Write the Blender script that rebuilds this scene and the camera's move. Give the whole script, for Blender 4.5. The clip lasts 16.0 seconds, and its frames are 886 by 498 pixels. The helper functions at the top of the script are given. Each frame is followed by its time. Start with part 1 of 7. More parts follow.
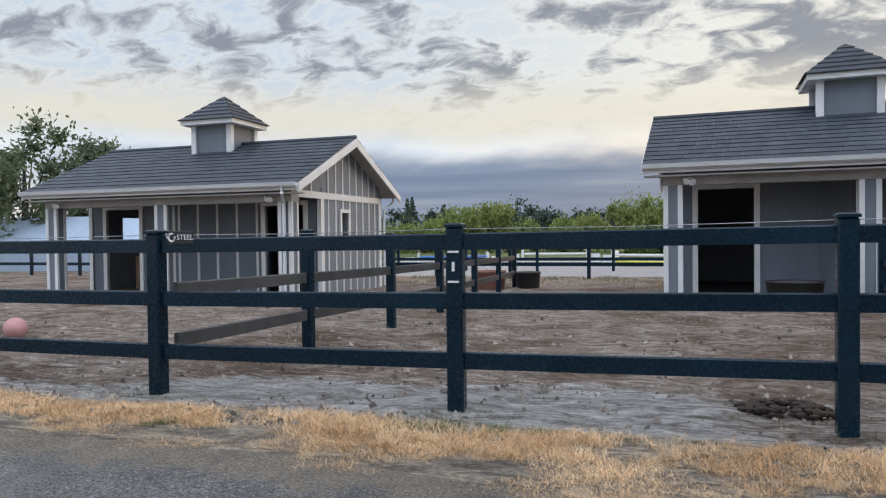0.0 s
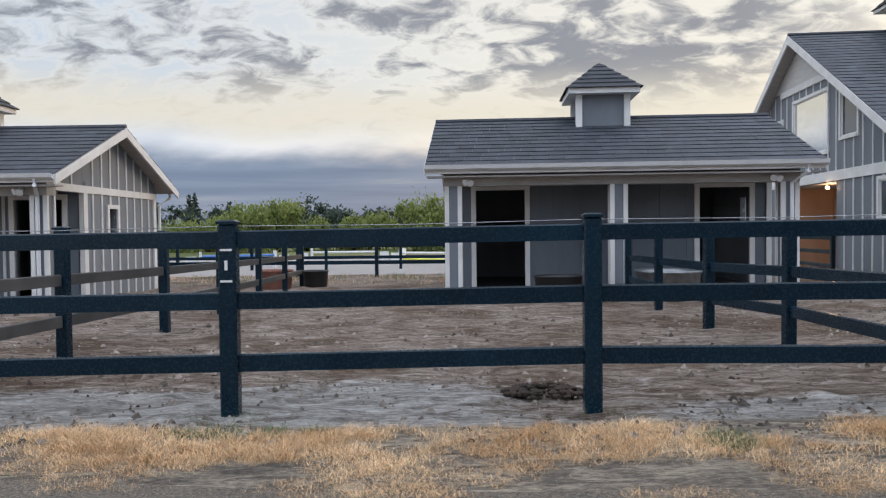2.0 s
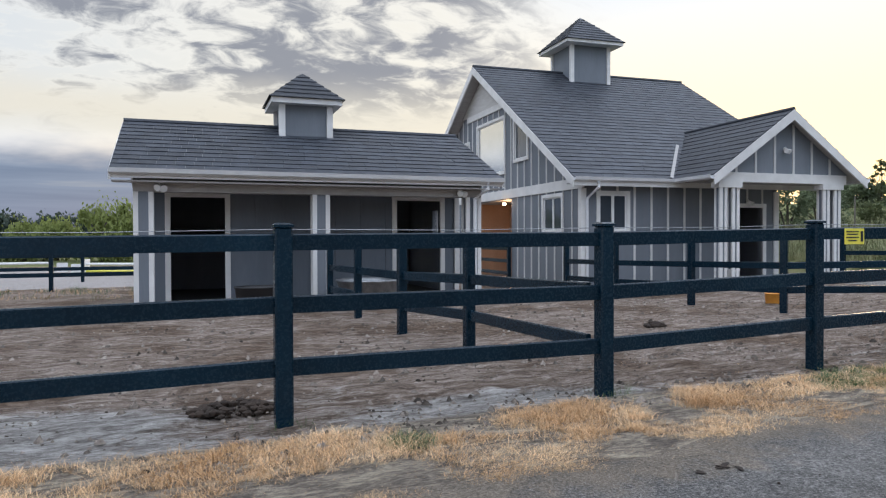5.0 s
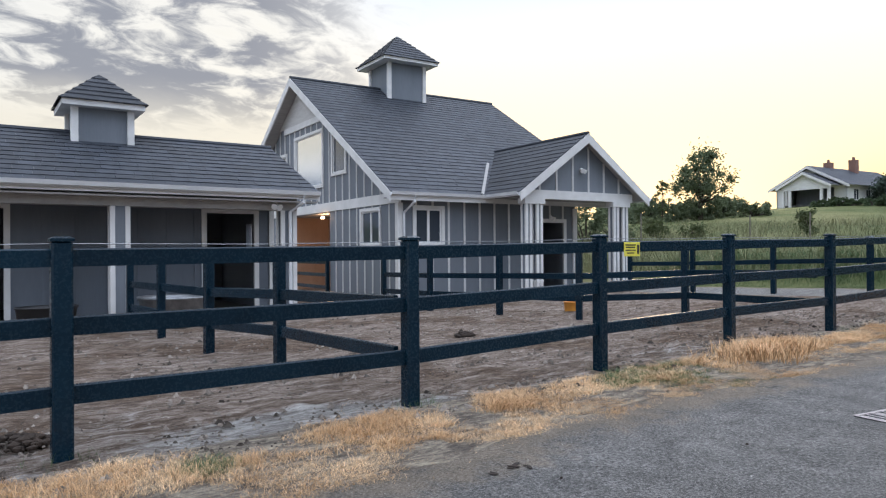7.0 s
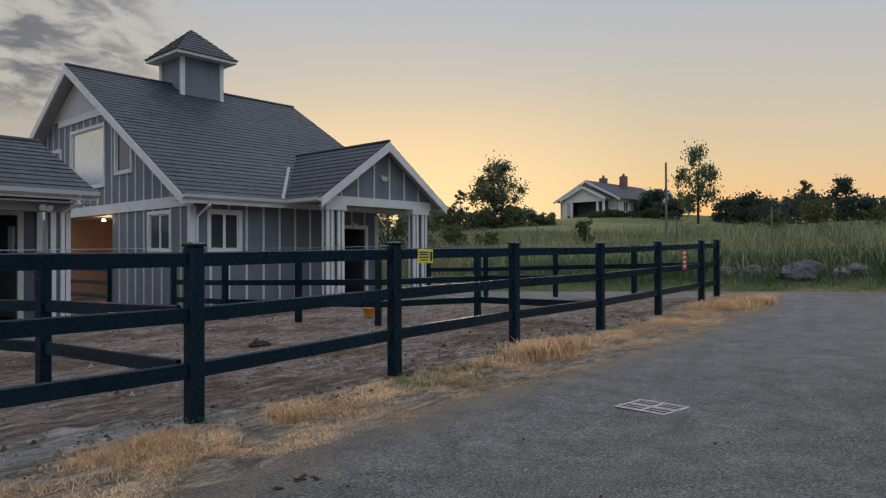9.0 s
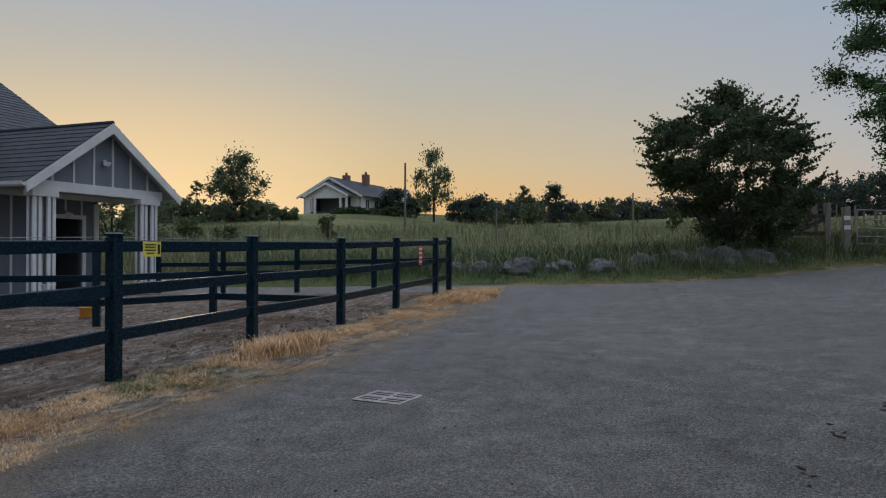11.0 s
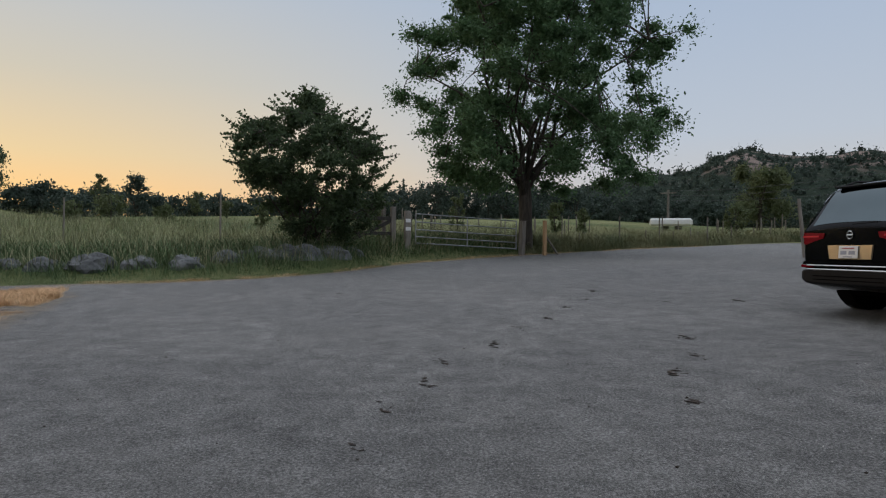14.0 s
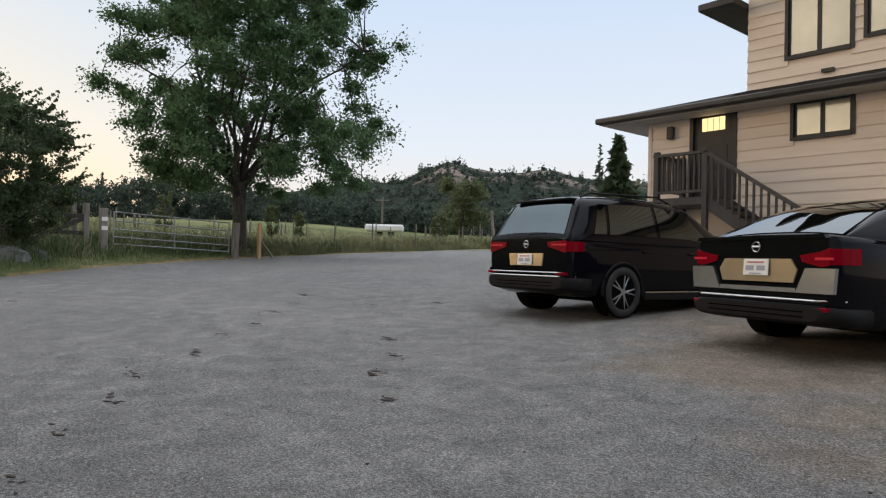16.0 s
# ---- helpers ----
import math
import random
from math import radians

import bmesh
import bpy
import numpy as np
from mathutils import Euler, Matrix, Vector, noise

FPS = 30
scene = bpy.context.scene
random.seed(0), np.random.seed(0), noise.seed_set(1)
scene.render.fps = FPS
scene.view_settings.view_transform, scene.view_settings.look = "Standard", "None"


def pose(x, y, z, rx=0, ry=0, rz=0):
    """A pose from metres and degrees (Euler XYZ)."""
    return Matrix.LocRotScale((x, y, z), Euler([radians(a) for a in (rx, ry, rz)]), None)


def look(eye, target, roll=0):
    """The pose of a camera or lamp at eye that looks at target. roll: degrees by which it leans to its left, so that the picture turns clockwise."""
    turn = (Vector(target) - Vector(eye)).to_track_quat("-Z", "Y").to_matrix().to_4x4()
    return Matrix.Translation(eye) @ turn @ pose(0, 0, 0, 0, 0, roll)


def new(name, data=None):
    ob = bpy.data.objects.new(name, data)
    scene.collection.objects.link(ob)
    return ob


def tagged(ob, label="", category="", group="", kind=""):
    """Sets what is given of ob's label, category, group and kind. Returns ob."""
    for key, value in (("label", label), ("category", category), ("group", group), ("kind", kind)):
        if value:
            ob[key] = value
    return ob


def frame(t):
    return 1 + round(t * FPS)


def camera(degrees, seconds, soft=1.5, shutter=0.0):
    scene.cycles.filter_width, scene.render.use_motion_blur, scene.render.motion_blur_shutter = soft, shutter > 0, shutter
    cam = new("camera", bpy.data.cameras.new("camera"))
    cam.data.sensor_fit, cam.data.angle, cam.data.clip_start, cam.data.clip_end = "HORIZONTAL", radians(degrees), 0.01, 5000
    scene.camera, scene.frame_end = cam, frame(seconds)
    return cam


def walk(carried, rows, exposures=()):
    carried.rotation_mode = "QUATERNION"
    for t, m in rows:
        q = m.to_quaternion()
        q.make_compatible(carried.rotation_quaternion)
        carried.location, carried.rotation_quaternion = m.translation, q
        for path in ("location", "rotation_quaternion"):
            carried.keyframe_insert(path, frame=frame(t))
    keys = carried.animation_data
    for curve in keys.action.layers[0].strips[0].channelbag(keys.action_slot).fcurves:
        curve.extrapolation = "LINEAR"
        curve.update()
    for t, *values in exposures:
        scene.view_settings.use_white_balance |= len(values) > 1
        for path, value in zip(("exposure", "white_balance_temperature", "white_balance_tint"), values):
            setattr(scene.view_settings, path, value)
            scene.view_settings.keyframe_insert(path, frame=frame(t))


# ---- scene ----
cam = camera(64.6, 16.0, soft=1.2)
PATH = [
    (0, (1.259, -1.322, 1.236), (0.71, 0.6, 1.195), -0.7),
    (0.5, (1.257, -1.306, 1.232), (0.851, 0.652, 1.191), -0.6),
    (1, (1.276, -1.311, 1.234), (1.015, 0.672, 1.191), -0.6),
    (1.5, (1.305, -1.315, 1.229), (1.195, 0.681, 1.184), -0.6),
    (2, (1.352, -1.309, 1.229), (1.387, 0.69, 1.177), -0.6),
    (2.5, (1.374, -1.289, 1.229), (1.558, 0.702, 1.175), -0.4),
    (3, (1.397, -1.291, 1.229), (1.721, 0.681, 1.178), -0.4),
    (3.5, (1.41, -1.271, 1.234), (1.864, 0.676, 1.185), -0.2),
    (4, (1.422, -1.266, 1.233), (2.002, 0.647, 1.189), -0.1),
    (6.5, (1.565, -1.309, 1.232), (2.728, 0.318, 1.23), -0.4),
    (7, (1.569, -1.344, 1.234), (2.827, 0.21, 1.241), -0.4),
    (7.5, (1.567, -1.368, 1.239), (2.922, 0.104, 1.251), -0.3),
    (8, (1.605, -1.377, 1.243), (3.048, 0.008, 1.26), -0.2),
    (8.2, (1.62, -1.398, 1.246), (3.102, -0.055, 1.265), -0.25),
    (10.5, (1.684, -1.389, 1.232), (3.564, -0.708, 1.242), 0.1),
    (11, (1.727, -1.388, 1.227), (3.664, -0.893, 1.235), 0.2),
    (11.5, (1.734, -1.406, 1.222), (3.708, -1.087, 1.234), 0.3),
    (12, (1.763, -1.429, 1.22), (3.758, -1.287, 1.236), 0.2),
    (12.5, (1.758, -1.44, 1.222), (3.758, -1.476, 1.239), 0.2),
    (13, (1.754, -1.459, 1.219), (3.741, -1.684, 1.234), 0.2),
    (13.5, (1.754, -1.481, 1.217), (3.708, -1.907, 1.229), 0.4),
    (14, (1.752, -1.52, 1.219), (3.652, -2.146, 1.227), 0.7),
    (14.5, (1.727, -1.557, 1.228), (3.55, -2.38, 1.235), 1.0),
    (15, (1.71, -1.578, 1.23), (3.439, -2.583, 1.241), 1.1),
    (15.5, (1.699, -1.589, 1.23), (3.321, -2.759, 1.249), 1.3),
    (16, (1.678, -1.603, 1.235), (3.188, -2.914, 1.267), 1.3),
]
EXPOSE = [(0.0, 0.84, 6300, 11), (2.0, 0.82, 6380, 12), (4.0, 0.80, 6330, 12), (6.5, 0.97, 6150, 12), (7.2, 0.88, 6220, 13), (8.2, 0.31, 6450, 14), (10.5, -0.29, 6120, 11), (12.5, -0.29, 6080, 11), (13.5, -0.05, 6280, 11), (14.5, 0.2, 6500, 11), (15.2, 0.5, 6600, 11), (16.0, 0.73, 6760, 11)]
walk(cam, [(t, look(eye, target, roll)) for t, eye, target, roll in PATH], EXPOSE)

# ---- sky and sun: dusk, the sun down behind the barn ----
SUN_AZ = 38.0
world = bpy.data.worlds.new("dusk_sky")
scene.world = world
world.use_nodes = True


class Nodes:
    """Short hand for a node tree."""

    def __init__(self, tree, fresh=True):
        self.tree = tree
        if fresh:
            tree.nodes.clear()

    def add(self, kind, **sets):
        n = self.tree.nodes.new(kind)
        for k, v in sets.items():
            if k == "operation":
                n.operation = v
            elif k == "blend":
                n.blend_type = v
            elif k == "sky":
                n.sky_type = v
        return n

    def wire(self, a, b):
        self.tree.links.new(a, b)

    def put(self, socket, v):
        if hasattr(v, "is_output"):
            self.wire(v, socket)
        else:
            socket.default_value = v

    def math(self, op, a, b=0.0, c=0.0, clamp=False):
        n = self.add("ShaderNodeMath", operation=op)
        n.use_clamp = clamp
        self.put(n.inputs[0], a), self.put(n.inputs[1], b), self.put(n.inputs[2], c)
        return n.outputs[0]

    def mix(self, f, a, b, blend="MIX"):
        n = self.tree.nodes.new("ShaderNodeMix")
        n.data_type, n.blend_type = "RGBA", blend
        self.put(n.inputs[0], f), self.put(n.inputs[6], rgb(a)), self.put(n.inputs[7], rgb(b))
        return n.outputs[2]

    def ramp(self, f, stops, interp="LINEAR"):
        n = self.add("ShaderNodeValToRGB")
        e = n.color_ramp.elements
        n.color_ramp.interpolation = interp
        while len(e) < len(stops):
            e.new(0.5)
        for k, (p, c) in zip(e, stops):
            k.position, k.color = p, (rgb(c) if not isinstance(c, (int, float)) else (c, c, c, 1))
        self.put(n.inputs[0], f)
        return n.outputs[0]

    def noise(self, vec, scale, detail=4.0, rough=0.55, distort=0.0):
        n = self.add("ShaderNodeTexNoise")
        if vec is not None:
            self.wire(vec, n.inputs["Vector"])
        n.inputs["Scale"].default_value, n.inputs["Detail"].default_value = scale, detail
        n.inputs["Roughness"].default_value, n.inputs["Distortion"].default_value = rough, distort
        return n.outputs[0]

    def smooth(self, v, lo, hi, a=0.0, b=1.0):
        n = self.add("ShaderNodeMapRange")
        n.interpolation_type = "SMOOTHSTEP"
        self.put(n.inputs[0], v)
        for i, x in enumerate((lo, hi, a, b)):
            n.inputs[i + 1].default_value = x
        return n.outputs[0]


def rgb(c):
    return (*c, 1.0) if isinstance(c, tuple) and len(c) == 3 else c


def build_sky():
    n = Nodes(world.node_tree)
    tc = n.add("ShaderNodeTexCoord")
    sep = n.add("ShaderNodeSeparateXYZ")
    n.wire(tc.outputs["Generated"], sep.inputs[0])
    x, y, z = sep.outputs
    el = n.math("MAXIMUM", z, 0.0)
    flat = n.math("SQRT", n.math("ADD", n.math("MULTIPLY", x, x), n.math("MULTIPLY", y, y)))
    flat = n.math("MAXIMUM", flat, 0.001)

    def toward(az):
        a, b = math.cos(radians(az)), math.sin(radians(az))
        return n.math("DIVIDE", n.math("ADD", n.math("MULTIPLY", x, a), n.math("MULTIPLY", y, b)), flat)

    sunward = n.smooth(toward(SUN_AZ), 0.32, 1.0)
    glow = n.smooth(toward(SUN_AZ), 0.93, 1.0)
    warm = n.ramp(el, [(0.0, (1.20, 0.50, 0.12)), (0.05, (1.16, 0.66, 0.23)), (0.12, (0.92, 0.69, 0.37)), (0.22, (0.69, 0.63, 0.50)), (0.36, (0.52, 0.58, 0.65)), (0.65, (1.08, 1.16, 1.30)), (1.0, (1.45, 1.58, 1.79))])
    cool = n.ramp(el, [(0.0, (0.68, 0.58, 0.50)), (0.07, (0.62, 0.60, 0.58)), (0.16, (0.54, 0.60, 0.68)), (0.36, (0.43, 0.53, 0.68)), (0.65, (1.08, 1.16, 1.30)), (1.0, (1.45, 1.58, 1.79))])
    sky = n.mix(sunward, cool, warm)
    low = n.smooth(el, 0.0, 0.3, 1.0, 0.0)
    sky = n.mix(n.math("MULTIPLY", glow, low), sky, (1.10, 0.84, 0.48))
    # broken cloud over the sheds
    side = n.smooth(toward(102.0), 0.62, 0.82)
    up = n.math("ADD", el, 0.30)
    comb = n.add("ShaderNodeCombineXYZ")
    n.wire(n.math("DIVIDE", x, up), comb.inputs[0])
    n.wire(n.math("DIVIDE", y, up), comb.inputs[1])
    turn = n.add("ShaderNodeMapping")
    n.wire(comb.outputs[0], turn.inputs[0])
    turn.inputs["Rotation"].default_value = (0, 0, radians(62))
    turn.inputs["Scale"].default_value = (1.0, 1.45, 1.0)
    big = n.noise(turn.outputs[0], 2.0, 2.0, 0.5, 0.0)
    fine = n.noise(turn.outputs[0], 8.2, 8.0, 0.60, 0.55)
    dens = n.math("ADD", n.math("MULTIPLY", big, 0.40), n.math("MULTIPLY", fine, 0.64))
    mass = n.math("MULTIPLY", n.smooth(toward(70.0), 0.955, 0.99), n.smooth(el, 0.14, 0.22))
    dens = n.math("ADD", dens, n.math("MULTIPLY", mass, 0.06))
    hole = n.smooth(el, 0.12, 0.19)
    cloud = n.math("MULTIPLY", n.math("MULTIPLY", n.smooth(dens, 0.485, 0.64), side), hole)
    lit = n.mix(n.smooth(toward(SUN_AZ), 0.1, 0.9), (0.36, 0.41, 0.46), (0.58, 0.55, 0.47))
    veil = n.math("MULTIPLY", side, n.smooth(el, 0.10, 0.16))
    sky = n.mix(n.math("MULTIPLY", veil, 0.85), sky, lit)
    rim = n.math("MULTIPLY", n.math("MULTIPLY", n.smooth(dens, 0.44, 0.52), side), hole)
    sky = n.mix(n.math("MULTIPLY", rim, 0.35), sky, (0.62, 0.60, 0.54))
    sky = n.mix(n.math("MULTIPLY", cloud, 0.88), sky, (0.135, 0.145, 0.175))
    # cream band under the clouds, slate bank on the horizon
    edge = n.math("ADD", el, n.math("MULTIPLY", n.math("SUBTRACT", n.noise(turn.outputs[0], 1.7, 5.0), 0.5), 0.07))
    band = n.math("MULTIPLY", n.smooth(edge, 0.11, 0.16), n.smooth(edge, 0.16, 0.23, 1.0, 0.0))
    sky = n.mix(n.math("MULTIPLY", n.math("MULTIPLY", band, side), 0.8), sky, (0.53, 0.49, 0.40))
    bank = n.math("MULTIPLY", n.smooth(edge, 0.085, 0.130, 1.0, 0.0), n.smooth(toward(98.0), 0.72, 0.86))
    strata = n.add("ShaderNodeCombineXYZ")
    n.wire(n.math("MULTIPLY", x, 2.0), strata.inputs[0])
    n.wire(n.math("MULTIPLY", z, 38.0), strata.inputs[2])
    streak = n.ramp(n.noise(strata.outputs[0], 1.3, 5.0, 0.55, 0.4), [(0.35, (0.066, 0.112, 0.195)), (0.58, (0.105, 0.155, 0.240)), (0.80, (0.25, 0.27, 0.29))])
    sky = n.mix(n.math("MULTIPLY", bank, 0.92), sky, streak)
    nishita = n.add("ShaderNodeTexSky", sky="NISHITA")
    nishita.sun_disc = False
    nishita.sun_elevation, nishita.sun_rotation = radians(3.0), radians(90.0 - SUN_AZ)
    physical = n.mix(1.0, nishita.outputs[0], (0.10, 0.10, 0.10), "MULTIPLY")
    sky = n.mix(0.10, sky, physical)
    # the ground half below the horizon
    sky = n.mix(n.smooth(z, -0.05, 0.0, 1.0, 0.0), sky, (0.10, 0.10, 0.10))
    bg = n.add("ShaderNodeBackground")
    n.wire(sky, bg.inputs[0])
    bg.inputs[1].default_value = 0.95
    out = n.add("ShaderNodeOutputWorld")
    n.wire(bg.outputs[0], out.inputs[0])


build_sky()
sun = new("sun", bpy.data.lights.new("sun", "SUN"))
sun.data.energy, sun.data.angle, sun.data.color = 0.4, radians(16), (1.0, 0.72, 0.45)
sun.matrix_world = look((60 * math.cos(radians(SUN_AZ)), 60 * math.sin(radians(SUN_AZ)), 7), (0, 0, 0))


# ---- materials ----
def surface(name, a, b, scale=6.0, rough=0.7, metal=0.0, bump=0.2, bump_scale=40.0, stretch=(1, 1, 1), spread=(0.35, 0.65), each=0.0, sheen=0.5, island=0.0, depth=0.004, detail_mix=0.35):
    """A two-tone worn surface: stains at one scale, grain at another, relief from both."""
    m = bpy.data.materials.new(name)
    m.use_nodes = True
    n = Nodes(m.node_tree)
    tc = n.add("ShaderNodeTexCoord")
    mp = n.add("ShaderNodeMapping")
    n.wire(tc.outputs["Object"], mp.inputs[0])
    mp.inputs["Scale"].default_value = stretch
    v = mp.outputs[0]
    wide, fine = n.noise(v, scale, 5.0), n.noise(v, bump_scale, 6.0, 0.6)
    tone = n.math("ADD", n.math("MULTIPLY", wide, 1.0 - detail_mix), n.math("MULTIPLY", fine, detail_mix))
    col = n.ramp(tone, [(spread[0], a), (spread[1], b)])
    if each:
        oi = n.add("ShaderNodeObjectInfo")
        f = n.math("MULTIPLY_ADD", oi.outputs["Random"], each, 1.0 - each / 2)
        col = n.mix(1.0, col, gray(n, f), "MULTIPLY")
    if island:
        g = n.add("ShaderNodeNewGeometry")
        f = n.math("MULTIPLY_ADD", g.outputs["Random Per Island"], island, 1.0 - island / 2)
        col = n.mix(1.0, col, gray(n, f), "MULTIPLY")
    p = n.add("ShaderNodeBsdfPrincipled")
    n.wire(col, p.inputs["Base Color"])
    n.wire(n.math("MULTIPLY_ADD", fine, 0.25, rough - 0.12, clamp=True), p.inputs["Roughness"])
    p.inputs["Metallic"].default_value = metal
    p.inputs["Specular IOR Level"].default_value = sheen
    if bump:
        bn = n.add("ShaderNodeBump")
        bn.inputs["Strength"].default_value, bn.inputs["Distance"].default_value = bump, depth
        n.wire(tone, bn.inputs["Height"])
        n.wire(bn.outputs[0], p.inputs["Normal"])
    out = n.add("ShaderNodeOutputMaterial")
    n.wire(p.outputs[0], out.inputs[0])
    return m


def gray(n, f):
    c = n.add("ShaderNodeCombineColor")
    for i in range(3):
        n.wire(f, c.inputs[i])
    return c.outputs[0]


def glossy(name, color, rough, metal=0.0, coat=0.0):
    m = surface(name, tuple(c * 0.9 for c in color), color, 3.0, rough, metal, 0.02, 90.0)
    p = next(k for k in m.node_tree.nodes if k.type == "BSDF_PRINCIPLED")
    p.inputs["Coat Weight"].default_value = coat
    p.inputs["Coat Roughness"].default_value = 0.03
    if rough < 0.2:
        for k in list(p.inputs["Roughness"].links):
            m.node_tree.links.remove(k)
        for k in list(p.inputs["Normal"].links):
            m.node_tree.links.remove(k)
        p.inputs["Roughness"].default_value = rough
    return m


def glass(name, tint, rough=0.03, clear=0.0):
    m = bpy.data.materials.new(name)
    m.use_nodes = True
    n = Nodes(m.node_tree)
    p = n.add("ShaderNodeBsdfPrincipled")
    p.inputs["Base Color"].default_value = (*tint, 1)
    p.inputs["Roughness"].default_value = rough
    p.inputs["Transmission Weight"].default_value = clear
    p.inputs["Specular IOR Level"].default_value = 0.8
    out = n.add("ShaderNodeOutputMaterial")
    n.wire(p.outputs[0], out.inputs[0])
    return m


def lamp_glow(name, color, strength):
    m = bpy.data.materials.new(name)
    m.use_nodes = True
    n = Nodes(m.node_tree)
    e = n.add("ShaderNodeEmission")
    e.inputs[0].default_value, e.inputs[1].default_value = (*color, 1), strength
    out = n.add("ShaderNodeOutputMaterial")
    n.wire(e.outputs[0], out.inputs[0])
    return m


def ground_material():
    """Paddock dirt, verge soil, meadow and arena sand, parted by the zone layers of the mesh."""
    m = bpy.data.materials.new("earth")
    m.use_nodes = True
    n = Nodes(m.node_tree)
    tc = n.add("ShaderNodeTexCoord")
    v = tc.outputs["Object"]
    st = n.add("ShaderNodeMapping")
    n.wire(v, st.inputs[0])
    st.inputs["Scale"].default_value = (0.55, 1.5, 1.0)
    wide, mid, fine = n.noise(v, 0.55, 5.0, 0.6), n.noise(st.outputs[0], 5.0, 9.0, 0.74, 0.9), n.noise(st.outputs[0], 34.0, 6.0, 0.75)
    lump = n.math("ADD", n.math("MULTIPLY", mid, 0.62), n.math("MULTIPLY", fine, 0.38))
    dirt = n.ramp(lump, [(0.34, (0.035, 0.028, 0.023)), (0.44, (0.120, 0.089, 0.068)), (0.53, (0.27, 0.218, 0.182)), (0.64, (0.55, 0.49, 0.44))])
    damp = n.ramp(lump, [(0.34, (0.026, 0.018, 0.013)), (0.50, (0.105, 0.070, 0.047)), (0.66, (0.32, 0.24, 0.18))])
    dirt = n.mix(n.smooth(wide, 0.47, 0.60, 0.0, 0.85), dirt, damp)
    ash = n.ramp(lump, [(0.34, (0.060, 0.055, 0.050)), (0.47, (0.24, 0.225, 0.21)), (0.62, (0.60, 0.585, 0.56))])

    def zone(key, lo, hi, jitter):
        a = n.add("ShaderNodeAttribute")
        a.attribute_name = key
        return n.smooth(n.math("ADD", a.outputs["Fac"], n.math("MULTIPLY", n.math("SUBTRACT", mid, 0.5), jitter)), lo, hi)

    col = n.mix(zone("ash", 0.35, 0.75, 1.1), dirt, ash)
    straw = n.ramp(lump, [(0.34, (0.045, 0.038, 0.033)), (0.48, (0.185, 0.158, 0.132)), (0.62, (0.52, 0.45, 0.34))])
    col = n.mix(zone("verge", 0.40, 0.60, 0.7), col, straw)
    meadow = n.ramp(n.math("ADD", n.math("MULTIPLY", n.noise(v, 0.10, 4.0), 0.6), n.math("MULTIPLY", mid, 0.4)), [(0.36, (0.058, 0.082, 0.030)), (0.5, (0.135, 0.150, 0.060)), (0.64, (0.27, 0.25, 0.12))])
    col = n.mix(zone("meadow", 0.42, 0.58, 0.6), col, meadow)
    sand = n.ramp(lump, [(0.3, (0.26, 0.24, 0.23)), (0.7, (0.46, 0.43, 0.41))])
    col = n.mix(zone("sand", 0.4, 0.6, 0.3), col, sand)
    p = n.add("ShaderNodeBsdfPrincipled")
    n.wire(col, p.inputs["Base Color"])
    p.inputs["Roughness"].default_value = 0.95
    p.inputs["Specular IOR Level"].default_value = 0.15
    bn = n.add("ShaderNodeBump")
    bn.inputs["Strength"].default_value, bn.inputs["Distance"].default_value = 1.0, 0.085
    n.wire(lump, bn.inputs["Height"])
    n.wire(bn.outputs[0], p.inputs["Normal"])
    out = n.add("ShaderNodeOutputMaterial")
    n.wire(p.outputs[0], out.inputs[0])
    return m


